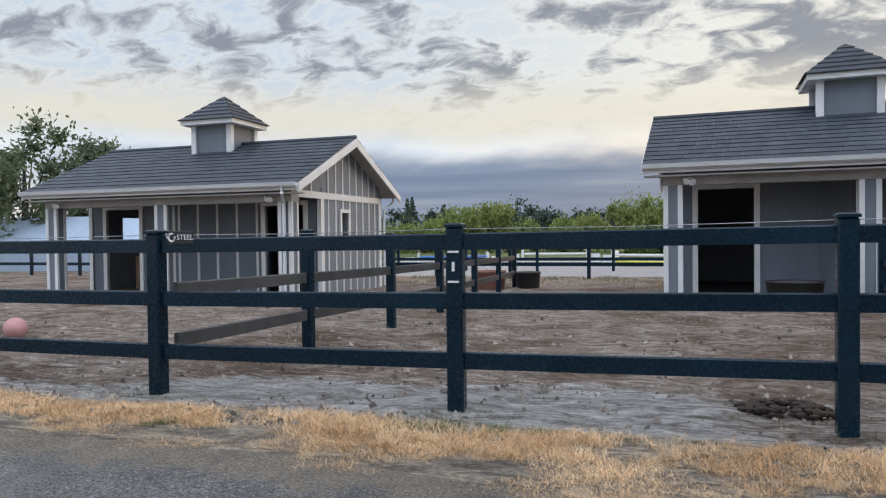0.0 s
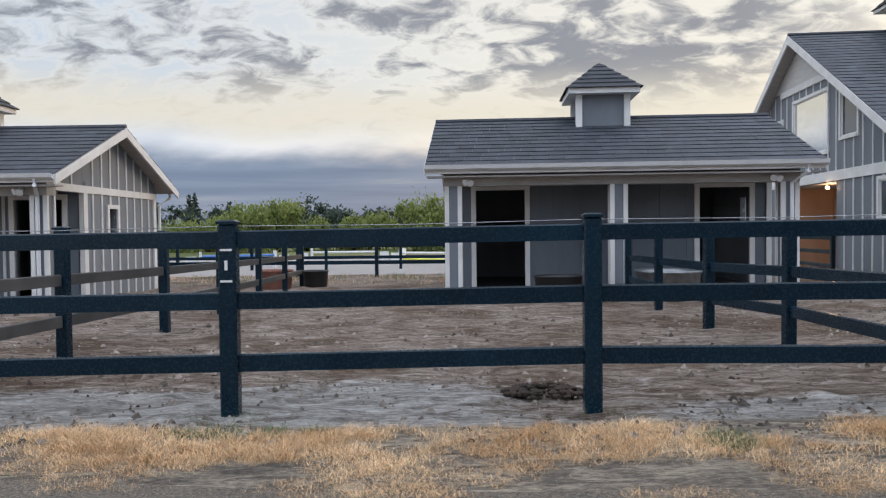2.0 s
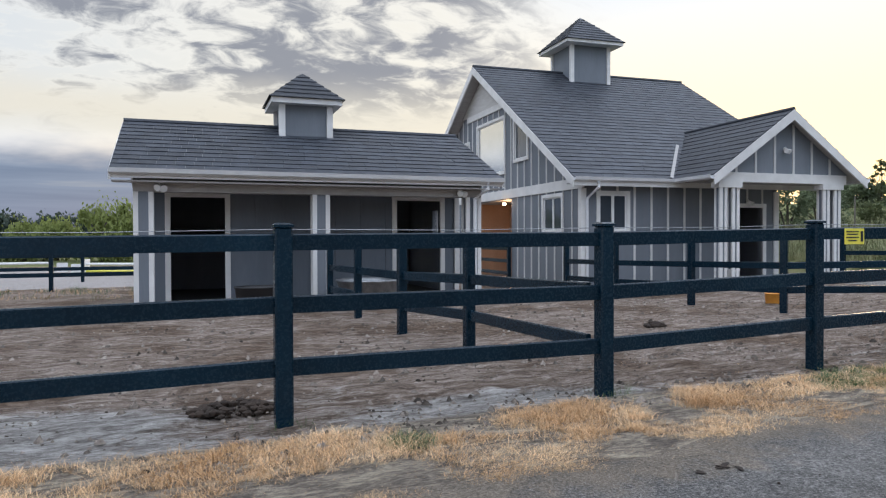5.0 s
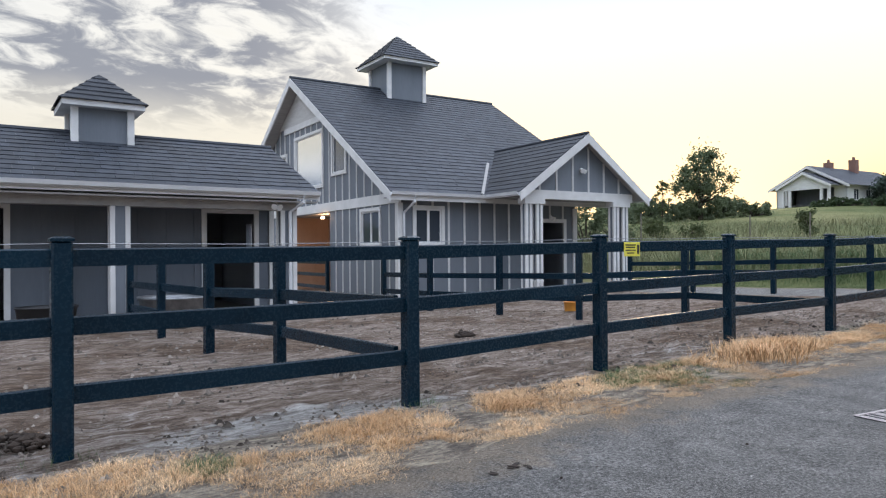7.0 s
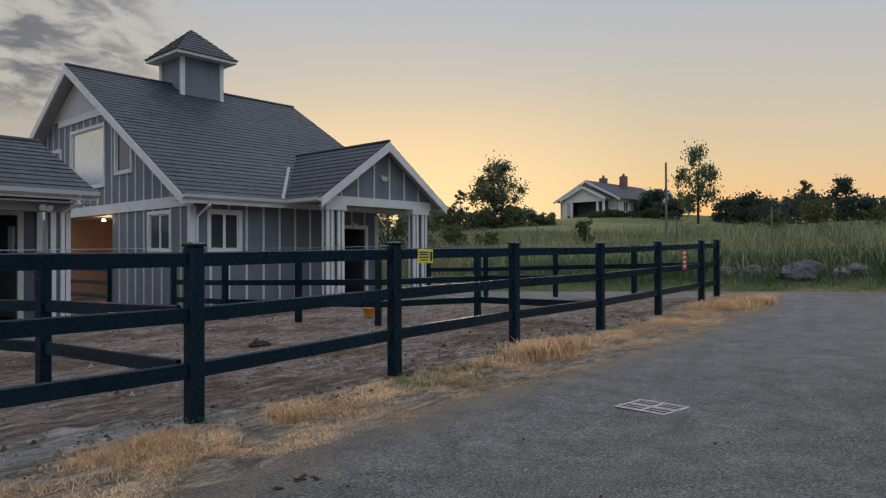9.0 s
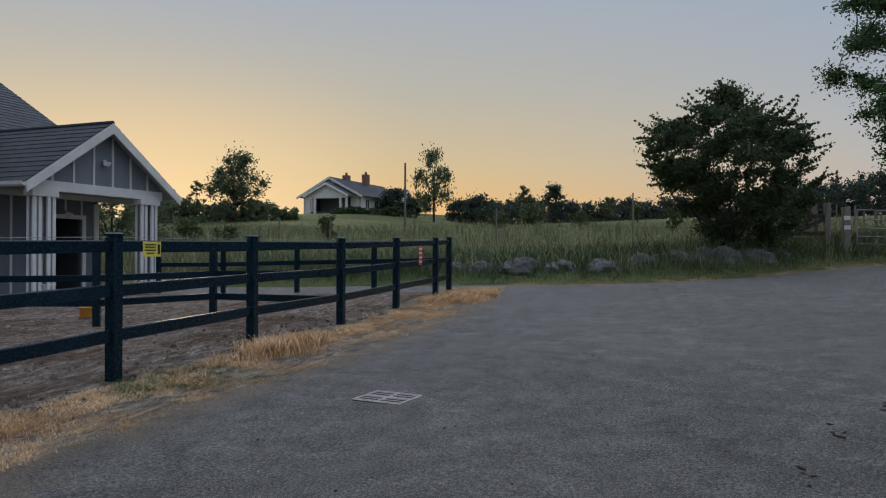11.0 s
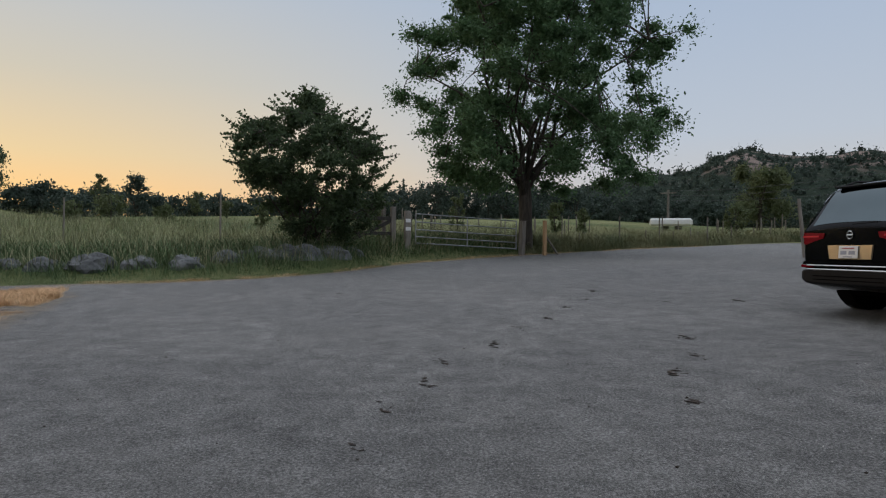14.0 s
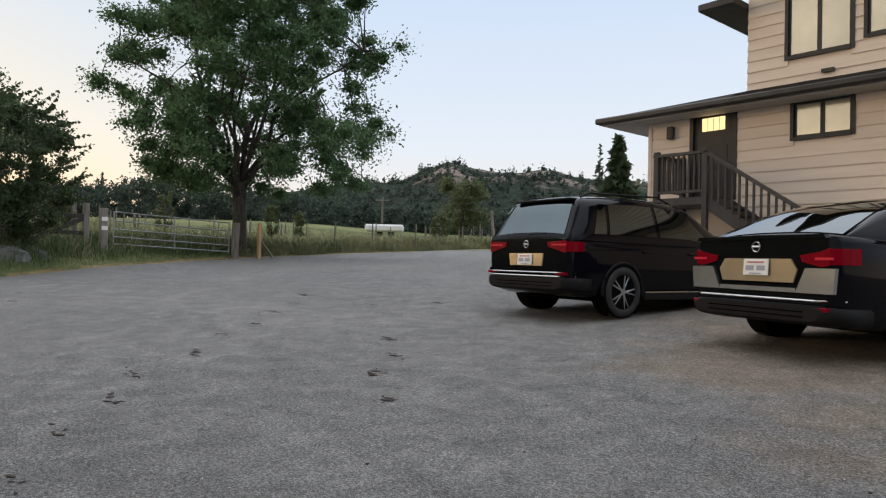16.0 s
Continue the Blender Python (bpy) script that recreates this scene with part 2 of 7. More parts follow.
def road_material():
    m = bpy.data.materials.new("old_asphalt")
    m.use_nodes = True
    n = Nodes(m.node_tree)
    tc = n.add("ShaderNodeTexCoord")
    v = tc.outputs["Object"]
    wide, mid, grit, speck = n.noise(v, 0.28, 5.0, 0.6), n.noise(v, 3.2, 8.0, 0.72, 0.3), n.noise(v, 58.0, 8.0, 0.85), n.noise(v, 120.0, 2.0, 0.8)
    tone = n.math("ADD", n.math("MULTIPLY", grit, 0.82), n.math("MULTIPLY", mid, 0.18))
    base = n.ramp(tone, [(0.38, (0.022, 0.023, 0.025)), (0.50, (0.134, 0.130, 0.124)), (0.60, (0.39, 0.378, 0.36))])
    dust = n.ramp(tone, [(0.38, (0.045, 0.043, 0.041)), (0.50, (0.175, 0.168, 0.158)), (0.60, (0.44, 0.425, 0.40))])
    col = n.mix(n.smooth(wide, 0.42, 0.66, 0.0, 0.6), base, dust)
    col = n.mix(n.smooth(speck, 0.60, 0.68, 0.0, 0.9), col, (0.42, 0.42, 0.41))
    a = n.add("ShaderNodeAttribute")
    a.attribute_name = "rim"
    litter = n.ramp(tone, [(0.38, (0.045, 0.038, 0.032)), (0.60, (0.34, 0.28, 0.21))])
    col = n.mix(n.smooth(n.math("ADD", a.outputs["Fac"], n.math("MULTIPLY", n.math("SUBTRACT", mid, 0.5), 1.6)), 0.5, 0.95, 0.0, 0.8), col, litter)
    b = n.add("ShaderNodeAttribute")
    b.attribute_name = "duff"
    duff = n.ramp(tone, [(0.38, (0.050, 0.036, 0.026)), (0.50, (0.19, 0.145, 0.105)), (0.60, (0.42, 0.35, 0.27))])
    col = n.mix(n.smooth(n.math("ADD", b.outputs["Fac"], n.math("MULTIPLY", n.math("SUBTRACT", n.noise(v, 1.1, 6.0, 0.6), 0.5), 1.8)), 0.35, 1.0, 0.0, 0.75), col, duff)
    p = n.add("ShaderNodeBsdfPrincipled")
    n.wire(col, p.inputs["Base Color"])
    p.inputs["Roughness"].default_value = 0.88
    p.inputs["Specular IOR Level"].default_value = 0.25
    bn = n.add("ShaderNodeBump")
    bn.inputs["Strength"].default_value, bn.inputs["Distance"].default_value = 1.0, 0.02
    n.wire(n.math("ADD", grit, n.math("MULTIPLY", mid, 0.6)), bn.inputs["Height"])
    n.wire(bn.outputs[0], p.inputs["Normal"])
    out = n.add("ShaderNodeOutputMaterial")
    n.wire(p.outputs[0], out.inputs[0])
    return m


M_EARTH, M_ROAD = ground_material(), road_material()
M_RAIL = surface("black_rail_vinyl", (0.0020, 0.012, 0.022), (0.005, 0.021, 0.036), 2.0, 0.26, 0, 0.03, 60.0, each=0.25, sheen=0.24)
M_RAIL_TOP = surface("worn_rail", (0.035, 0.034, 0.034), (0.075, 0.071, 0.068), 3.0, 0.6, 0, 0.3, 30.0, each=0.3)
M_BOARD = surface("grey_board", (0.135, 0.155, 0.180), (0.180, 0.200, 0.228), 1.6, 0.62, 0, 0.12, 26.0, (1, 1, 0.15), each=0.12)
# Darker copy of grey_board, with porch and stall shade in its colour.
M_INNER = surface("inner_shade_board", (0.100, 0.120, 0.145), (0.135, 0.155, 0.182), 1.6, 0.65, 0, 0.12, 26.0, (1, 1, 0.15), each=0.12)
M_TRIM = surface("pale_trim", (0.60, 0.595, 0.58), (0.74, 0.735, 0.72), 2.2, 0.55, 0, 0.10, 40.0, each=0.08)
M_BATTEN = surface("pale_batten", (0.52, 0.52, 0.51), (0.64, 0.64, 0.63), 2.2, 0.55, 0, 0.10, 40.0, each=0.12)
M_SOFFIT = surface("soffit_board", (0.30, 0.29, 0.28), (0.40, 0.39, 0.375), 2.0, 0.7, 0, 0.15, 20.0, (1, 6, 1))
M_TILE = surface("slate_roof_tile", (0.019, 0.024, 0.033), (0.044, 0.051, 0.065), 3.5, 0.62, 0, 0.4, 45.0, each=0.5, island=0.45, depth=0.006)
M_GUTTER = surface("white_gutter", (0.60, 0.61, 0.62), (0.72, 0.73, 0.74), 2.0, 0.35, 0, 0.05, 40.0)
# Near-black tone carries the shade inside stalls, windows and the drain pit.
M_DARK = surface("interior_shade", (0.010, 0.011, 0.012), (0.022, 0.023, 0.025), 2.0, 0.85, 0, 0.2, 20.0)
M_PEAK = surface("pale_peak_board", (0.44, 0.43, 0.41), (0.55, 0.54, 0.52), 2.0, 0.65, 0, 0.12, 24.0, (1, 1, 6))
M_TAN = surface("tan_door_wood", (0.30, 0.19, 0.12), (0.42, 0.28, 0.19), 1.4, 0.6, 0, 0.15, 30.0, (1, 1, 0.2))
M_PANE = glass("window_pane", (0.05, 0.06, 0.075), 0.03)
M_MIRROR = glossy("bright_reflecting_glass", (0.78, 0.78, 0.76), 0.10, 0.95)
# Mirror glass with the bright cream reflection tinted into its colour.
M_CREAMGLASS = glossy("cream_reflection_glass", (0.94, 0.85, 0.68), 0.12, 0.72)
M_METAL = surface("grey_steel", (0.18, 0.19, 0.20), (0.34, 0.35, 0.36), 8.0, 0.45, 0.8, 0.1, 60.0)
M_WHITE = surface("white_plastic", (0.66, 0.66, 0.65), (0.76, 0.76, 0.75), 4.0, 0.45, 0, 0.03, 60.0)
M_YELLOW = surface("yellow_plate", (0.68, 0.60, 0.06), (0.80, 0.72, 0.10), 4.0, 0.5, 0, 0.02, 60.0)
M_RED = surface("red_plate", (0.48, 0.05, 0.04), (0.60, 0.08, 0.06), 4.0, 0.5, 0, 0.02, 60.0)
M_BLACKP = surface("black_plastic", (0.010, 0.010, 0.011), (0.022, 0.022, 0.024), 4.0, 0.5, 0, 0.1, 60.0)
M_STONE = surface("grey_boulder", (0.060, 0.064, 0.066), (0.20, 0.20, 0.197), 2.2, 0.9, 0, 0.9, 14.0, each=0.4, depth=0.03)
M_BARK = surface("bark", (0.028, 0.023, 0.019), (0.085, 0.070, 0.056), 4.0, 0.95, 0, 1.0, 22.0, (3, 3, 0.5), depth=0.02)
M_OLDWOOD = surface("weathered_wood", (0.10, 0.085, 0.070), (0.26, 0.235, 0.205), 3.0, 0.9, 0, 0.6, 30.0, (6, 6, 0.5), each=0.3)
M_DARKWOOD = surface("dark_old_wood", (0.022, 0.020, 0.018), (0.070, 0.062, 0.054), 3.0, 0.9, 0, 0.6, 30.0, (6, 6, 0.5), each=0.3)
M_DRYGRASS = surface("dry_grass", (0.46, 0.27, 0.13), (0.82, 0.59, 0.36), 1.3, 0.85, 0, 0.0, 9.0, island=0.8, sheen=0.15)
M_GREEN = surface("green_grass", (0.045, 0.085, 0.034), (0.125, 0.175, 0.075), 0.9, 0.8, 0, 0.0, 9.0, island=0.5, sheen=0.2)
M_MEADOW = surface("seeding_grass", (0.090, 0.120, 0.055), (0.34, 0.315, 0.185), 0.5, 0.85, 0, 0.0, 9.0, island=0.9, sheen=0.15)


def leaf(name, a, b, through_light=0.45):
    """Leaf: a matt face that lets part of the light through."""
    m = surface(name, a, b, 0.7, 0.65, 0, 0.0, 5.0, island=0.55, sheen=0.3)
    n = Nodes(m.node_tree, False)
    p = next(k for k in m.node_tree.nodes if k.type == "BSDF_PRINCIPLED")
    out = next(k for k in m.node_tree.nodes if k.type == "OUTPUT_MATERIAL")
    t = n.add("ShaderNodeBsdfTranslucent")
    n.wire(p.inputs["Base Color"].links[0].from_socket, t.inputs["Color"])
    mixer = n.add("ShaderNodeMixShader")
    mixer.inputs[0].default_value = through_light
    n.wire(p.outputs[0], mixer.inputs[1])
    n.wire(t.outputs[0], mixer.inputs[2])
    n.wire(mixer.outputs[0], out.inputs[0])
    return m


M_ASH = leaf("ash_leaf", (0.058, 0.115, 0.052), (0.125, 0.205, 0.092))
M_THORN = leaf("thorn_leaf", (0.045, 0.070, 0.035), (0.100, 0.140, 0.065))
M_WILLOW = leaf("willow_leaf", (0.165, 0.200, 0.058), (0.300, 0.345, 0.115))
M_FAR = leaf("far_leaf", (0.090, 0.120, 0.070), (0.180, 0.215, 0.120))
M_FIR = leaf("fir_needles", (0.042, 0.062, 0.050), (0.085, 0.112, 0.086))
M_SHRUB = leaf("shrub_leaf", (0.075, 0.100, 0.045), (0.165, 0.185, 0.090))


# ---- mesh helpers ----
def mesh_of(name, bm, *mats, smooth=False):
    me = bpy.data.meshes.new(name)
    bm.normal_update()
    bm.to_mesh(me)
    bm.free()
    for k in mats:
        me.materials.append(k)
    if smooth:
        for f in me.polygons:
            f.use_smooth = True
    return me


def part(name, bm, material, parent=None, label="", smooth=False):
    me = bm if isinstance(bm, bpy.types.Mesh) else mesh_of(name, bm, *(material if isinstance(material, (list, tuple)) else [material]), smooth=smooth)
    ob = new(name, me)
    if parent is not None:
        ob.parent = parent
    if label:
        ob["label"] = label
    return ob


def thing(name, m, label, category, group="", kind=""):
    ob = new(name)
    ob.empty_display_size = 0.2
    ob.matrix_world = m
    return tagged(ob, label, category, group, kind)


def box(bm, x0, x1, y0, y1, z0, z1, m=None, bevel=0.0):
    vs = [bm.verts.new((x, y, z)) for x in (x0, x1) for y in (y0, y1) for z in (z0, z1)]
    fs = [bm.faces.new([vs[i] for i in q]) for q in ((0, 1, 3, 2), (4, 6, 7, 5), (0, 4, 5, 1), (2, 3, 7, 6), (0, 2, 6, 4), (1, 5, 7, 3))]
    if bevel:
        es = list({e for f in fs for e in f.edges})
        r = bmesh.ops.bevel(bm, geom=es, offset=bevel, segments=1, affect="EDGES")
        vs = list({v for f in r["faces"] for v in f.verts} | {v for v in vs if v.is_valid})
    if m is not None:
        bmesh.ops.transform(bm, matrix=m, verts=vs)
    return vs


def boxed(*a, **k):
    bm = bmesh.new()
    box(bm, *a, **k)
    return bm


def tube(bm, points, radii, sides=8, cap=True):
    """A tube through points with a radius at each."""
    rings = []
    pts = [Vector(p) for p in points]
    for i, p in enumerate(pts):
        d = (pts[min(i + 1, len(pts) - 1)] - pts[max(i - 1, 0)]).normalized()
        a = d.cross(Vector((0, 0, 1)) if abs(d.z) < 0.9 else Vector((1, 0, 0))).normalized()
        b = d.cross(a)
        r = radii[i] if isinstance(radii, (list, tuple)) else radii
        rings.append([bm.verts.new(p + (a * math.cos(2 * math.pi * k / sides) + b * math.sin(2 * math.pi * k / sides)) * r) for k in range(sides)])
    for r0, r1 in zip(rings, rings[1:]):
        for k in range(sides):
            bm.faces.new((r0[k], r0[(k + 1) % sides], r1[(k + 1) % sides], r1[k]))
    if cap:
        bm.faces.new(rings[0][::-1])
        bm.faces.new(rings[-1])


def tubed(points, radii, sides=8):
    bm = bmesh.new()
    tube(bm, points, radii, sides)
    return bm


def prism(bm, outline, axis, a, b):
    """An outline of (u, v) pushed along an axis from a to b: axis x has (u, v) = (y, z), axis y has (x, z), axis z has (x, y)."""
    def at(u, v, w):
        return {"x": (w, u, v), "y": (u, w, v), "z": (u, v, w)}[axis]
    lo, hi = [bm.verts.new(at(u, v, a)) for u, v in outline], [bm.verts.new(at(u, v, b)) for u, v in outline]
    k = len(outline)
    bm.faces.new(lo), bm.faces.new(hi[::-1])
    for i in range(k):
        bm.faces.new((lo[i], hi[i], hi[(i + 1) % k], lo[(i + 1) % k]))
    bmesh.ops.recalc_face_normals(bm, faces=bm.faces)


# ---- the lie of the land ----
def ramp_up(v, k=1.5):
    return k * math.log1p(math.exp(min(v / k, 60.0)))


def step(v, lo, hi):
    q = min(max((v - lo) / (hi - lo), 0.0), 1.0)
    return q * q * (3 - 2 * q)


def land(x, y):
    s = (x - 1.8) * 0.6 - (y + 1.5) * 0.8
    z = 0.05 * ramp_up(s - 2.0)
    z -= 0.017 * min(max(y - 3.4, 0.0), 20.0) * (1.0 - step(x, 10, 22))
    u = x + 0.6 * y
    z += 0.065 * (ramp_up(u - 34.0, 3.0) - ramp_up(u - 62.0, 3.0) * (1.0 - step(y, 10, 32)) - ramp_up(u - 112.0, 3.0) * step(y, 10, 32)) * step(x, 12, 34)
    z += 0.016 * ramp_up(-y - 6.0) * step(x, -6, 2) * (1.0 - step(x, 14, 22))
    z += 0.12 * step(-y, 3.0, 8.0) * (1.0 - step(x, 5.2, 8.2)) * step(x, -2, 2)
    far = math.hypot(x, y)
    return z * (1.0 - 0.75 * step(far, 140, 600))
BANK_PTS = [(-60, 33.0), (-30, 31.0), (-25, 30.0), (-19, 29.0), (-13.3, 27.0), (-8.3, 24.6), (-5.7, 22.2), (-2.7, 19.9), (0.0, 19.9), (2.9, 20.7), (6.8, 21.4), (13.0, 22.0), (30.0, 22.5)]


def BANK(y):
    ys, xs = zip(*BANK_PTS)
    return float(np.interp(y, ys, xs)) + 0.25 * noise.noise((y * 0.5, 3.0, 0.0))


EDGE_PTS = [(-60, 2.6), (-8, 2.4), (-2.7, 2.2), (-1.0, 2.25), (0.8, 2.0), (2.5, 1.95), (3.9, 1.8), (5.3, 2.02), (7.0, 1.95), (10, 1.6), (15, 1.45), (17.0, 1.4), (18.2, 1.7), (18.9, 3.0), (19.3, 30.0)]


def verge_y(x):
    """The road's edge along the paddock fence."""
    xs, ys = zip(*EDGE_PTS)
    return float(np.interp(x, xs, ys)) + 0.10 * noise.noise((x * 1.3, 7.0, 0.0)) + 0.05 * noise.noise((x * 5.0, 2.0, 0.0))


def road_depth(x, y):
    """Above zero on the road, below it off the road, in metres."""
    near = verge_y(x) - y
    if x > 17.5 and y > 1.2:
        near = max(near, (x - 18.7 - 0.12 * max(y - 3.0, 0)))
    return min(near, BANK(y) - x, y + 30.0)


def bank_rise(x, y):
    d = x - BANK(y)
    return 0.48 * step(d, 0.1, 3.0) * step(y, -20, -10)


def height(x, y):
    ripple = 0.02 * noise.noise((x * 0.35, y * 0.35, 9.0)) if abs(x) < 40 and abs(y) < 40 else 0.0
    return land(x, y) + bank_rise(x, y) + ripple


def spread_axis(lo, hi, fine, far, grow=1.14):
    """Coordinates: an even fine stretch, then ever wider steps out to far."""
    a = list(np.arange(lo, hi + fine / 2, fine))
    for end, sign in ((hi, 1), (lo, -1)):
        s, p, more = fine, end, []
        while abs(p) < far:
            s *= grow
            p += sign * s
            more.append(p)
        a = a + more if sign > 0 else more[::-1] + a
    return a


def clip(poly, side):
    """Keep the part of a cell where side * depth is not below zero."""
    out = []
    for i, (p, d) in enumerate(poly):
        q, e = poly[(i + 1) % len(poly)]
        if side * d >= 0:
            out.append((p, d))
        if (d > 0) != (e > 0) and d != e:
            f = d / (d - e)
            out.append((tuple(p[k] + (q[k] - p[k]) * f for k in range(3)), 0.0))
    return out


def build_land():
    xs, ys = spread_axis(-12, 27, 0.2, 3000), spread_axis(-14, 13, 0.18, 3000)
    hgt, dep = {}, {}
    for i, x in enumerate(xs):
        for j, y in enumerate(ys):
            z = height(x, y)
            d = road_depth(x, y)
            if abs(x) < 40 and abs(y) < 40:
                if d < 0 and y > 2.5 and x < 19:
                    rough = step(y, 2.6, 4.0)
                    z += rough * (0.035 * noise.noise((x * 1.6, y * 2.2, 0.0)) + 0.028 * noise.noise((x * 4.4, y * 4.4, 5.0)))
            hgt[i, j], dep[i, j] = z, d
    sets = {1: ([], [], {}), -1: ([], [], {})}
    for i in range(len(xs) - 1):
        for j in range(len(ys) - 1):
            cell = [((xs[a], ys[b], hgt[a, b]), dep[a, b]) for a, b in ((i, j), (i + 1, j), (i + 1, j + 1), (i, j + 1))]
            for side in (1, -1):
                if side > 0 and all(d < 0 for _, d in cell) or side < 0 and all(d > 0 for _, d in cell):
                    continue
                poly = clip(cell, side) if any(d > 0 for _, d in cell) and any(d < 0 for _, d in cell) else cell
                if len(poly) < 3:
                    continue
                verts, faces, seen = sets[side]
                idx = []
                for p, _ in poly:
                    key = (round(p[0], 4), round(p[1], 4))
                    if key not in seen:
                        seen[key] = len(verts)
                        verts.append(p)
                    if seen[key] not in idx:
                        idx.append(seen[key])
                if len(idx) > 2:
                    faces.append(idx)
    for side, name, mat in ((1, "road", M_ROAD), (-1, "ground", M_EARTH)):
        verts, faces, _ = sets[side]
        me = bpy.data.meshes.new(name)
        me.from_pydata(verts, [], faces)
        me.materials.append(mat)
        for f in me.polygons:
            f.use_smooth = True
        keys = ("rim", "duff") if side > 0 else ("ash", "verge", "meadow", "sand")
        for k in keys:
            me.attributes.new(k, "FLOAT", "POINT")
        layers = {k: me.attributes[k] for k in keys}
        for k, (x, y, z) in enumerate(verts):
            if side > 0:
                layers["rim"].data[k].value = 1.0 - step(road_depth(x, y), 0.0, 1.1)
                layers["duff"].data[k].value = (1.0 - step(x + 0.35 * (y + 6.5), 4.0, 7.4)) * step(-y, 4.0, 7.5)
                continue
            inside = x < 19
            layers["ash"].data[k].value = (1.0 - 0.8 * step(x, 5.0, 8.5)) * step(y, 2.2, 3.0) * (1 - step(y, 3.6, 5.4)) * (0.4 + 0.9 * (noise.noise((x * 0.6, y * 0.9, 4.0)) + 0.3)) + 0.25 * step(noise.noise((x * 0.3, y * 0.5, 8.0)), 0.1, 0.4)
            layers["verge"].data[k].value = (1 - step(y, 2.9, 3.3)) * inside
            d = x - BANK(y)
            layers["meadow"].data[k].value = max(step(d, -0.2, 0.6), step(y, 43, 48), step(x, 19.3, 20.6) * (d > -0.5), step(-y, 27, 29) * (not inside or x < 0), step(-x, 26, 30))
            layers["sand"].data[k].value = step(y, 24.2, 25.0) * (1 - step(y, 42, 43.5)) * step(x, -16, -15) * (1 - step(x, 13, 14))
        ob = new(name, me)
        tagged(ob, "worn grey asphalt yard with dark patches" if side > 0 else "churned grey-brown paddock dirt and rough meadow", "road" if side > 0 else "ground", kind="structure")


build_land()


# ---- paddock fence ----
FENCE_H = 1.355
RAILS = ((1.172, 1.282), (0.755, 0.870), (0.337, 0.455))


def rail_bm(a, b, z0, z1, thick=0.045):
    """One rail between two posts, following the ground; a and b are (x, y, base)."""
    bm = bmesh.new()
    d = Vector((b[0] - a[0], b[1] - a[1], 0)).normalized()
    s = Vector((-d.y, d.x, 0)) * thick / 2
    ring = []
    for p in (a, b):
        base = Vector(p)
        ring.append([bm.verts.new(base + o + Vector((0, 0, z))) for o, z in ((-s, z0), (s, z0), (s, z1 - 0.009), (s * 0.6, z1), (-s * 0.6, z1), (-s, z1 - 0.009))])
    for k in range(6):
        bm.faces.new((ring[0][k], ring[1][k], ring[1][(k + 1) % 6], ring[0][(k + 1) % 6]))
    bm.faces.new(ring[0][::-1]), bm.faces.new(ring[1])
    bmesh.ops.recalc_face_normals(bm, faces=bm.faces)
    return bm


def post_mesh(w=0.118, h=FENCE_H):
    bm = bmesh.new()
    box(bm, -w / 2, w / 2, -w / 2, w / 2, -0.25, h - 0.03, bevel=0.012)
    r = w / 2 + 0.006
    vs = [bm.verts.new((x, y, z)) for z, q in ((h - 0.03, r), (h - 0.012, r), (h, r - 0.025)) for x, y in ((-q, -q), (q, -q), (q, q), (-q, q))]
    for lev in (0, 4):
        for k in range(4):
            bm.faces.new((vs[lev + k], vs[lev + (k + 1) % 4], vs[lev + 4 + (k + 1) % 4], vs[lev + 4 + k]))
    bm.faces.new(vs[8:12]), bm.faces.new(vs[0:4][::-1])
    return mesh_of("post", bm, M_RAIL)


POST = post_mesh()


def fence(label, posts, group, rails=RAILS, rail_mat=None, wire=False, shared=False, tops=None):
    x0, y0 = posts[0][:2]
    f = thing("fence", pose(x0, y0, height(x0, y0)), label, "fence", group)
    o = Vector((x0, y0, height(x0, y0)))
    base = [Vector((x, y, tops[i] - FENCE_H if tops else height(x, y))) - o for i, (x, y) in enumerate(posts)]
    for i, p in enumerate(base):
        if shared and i == 0:
            continue
        k = part("post", POST, None, f)
        d = base[min(i + 1, len(base) - 1)] - base[max(i - 1, 0)]
        k.matrix_basis = pose(*p, 0, 0, math.degrees(math.atan2(d.y, d.x)) + random.uniform(-2, 2))
    for a, b in zip(base, base[1:]):
        d = (b - a).normalized()
        for z0, z1 in rails:
            part("rail", rail_bm(a + d * 0.055, b - d * 0.055, z0, z1), rail_mat or M_RAIL, f)
    if wire:
        for a, b in zip(base, base[1:]):
            mid = (a + b) / 2 + Vector((0, 0, 1.30))
            part("wire", tubed([a + Vector((0, 0, 1.312)), mid, b + Vector((0, 0, 1.312))], 0.0028, 5), M_METAL, f, "thin electric wire over the top rail")
    return f


FRONT = [(-14.6, 3.75), (-12.2, 3.65), (-9.75, 3.58), (-7.32, 3.5), (-4.88, 3.44), (-2.44, 3.38), (0, 3.4), (2.44, 3.4), (4.88, 3.17), (7.31, 3.21), (9.75, 3.16), (12.19, 2.97), (14.63, 2.84), (17.05, 2.70), (18.08, 2.64)]
TOPS = (1.30, 1.30, 1.30, 1.30, 1.30, 1.302, 1.317, 1.34, 1.357, 1.397, 1.427, 1.45, 1.505, 1.56, 1.588)
front_fence = fence("black three-rail paddock fence with square posts", FRONT, "paddock fences", wire=True, tops=TOPS)
fence("black cross fence with worn rails beside the first shelter", [(-2.44, 3.55), (-2.38, 5.85), (-2.25, 8.2), (-2.15, 10.4), (-2.1, 12.8), (-2.1, 15.3), (-2.16, 17.8)], "paddock fences", RAILS[1:], M_RAIL_TOP, shared=True)
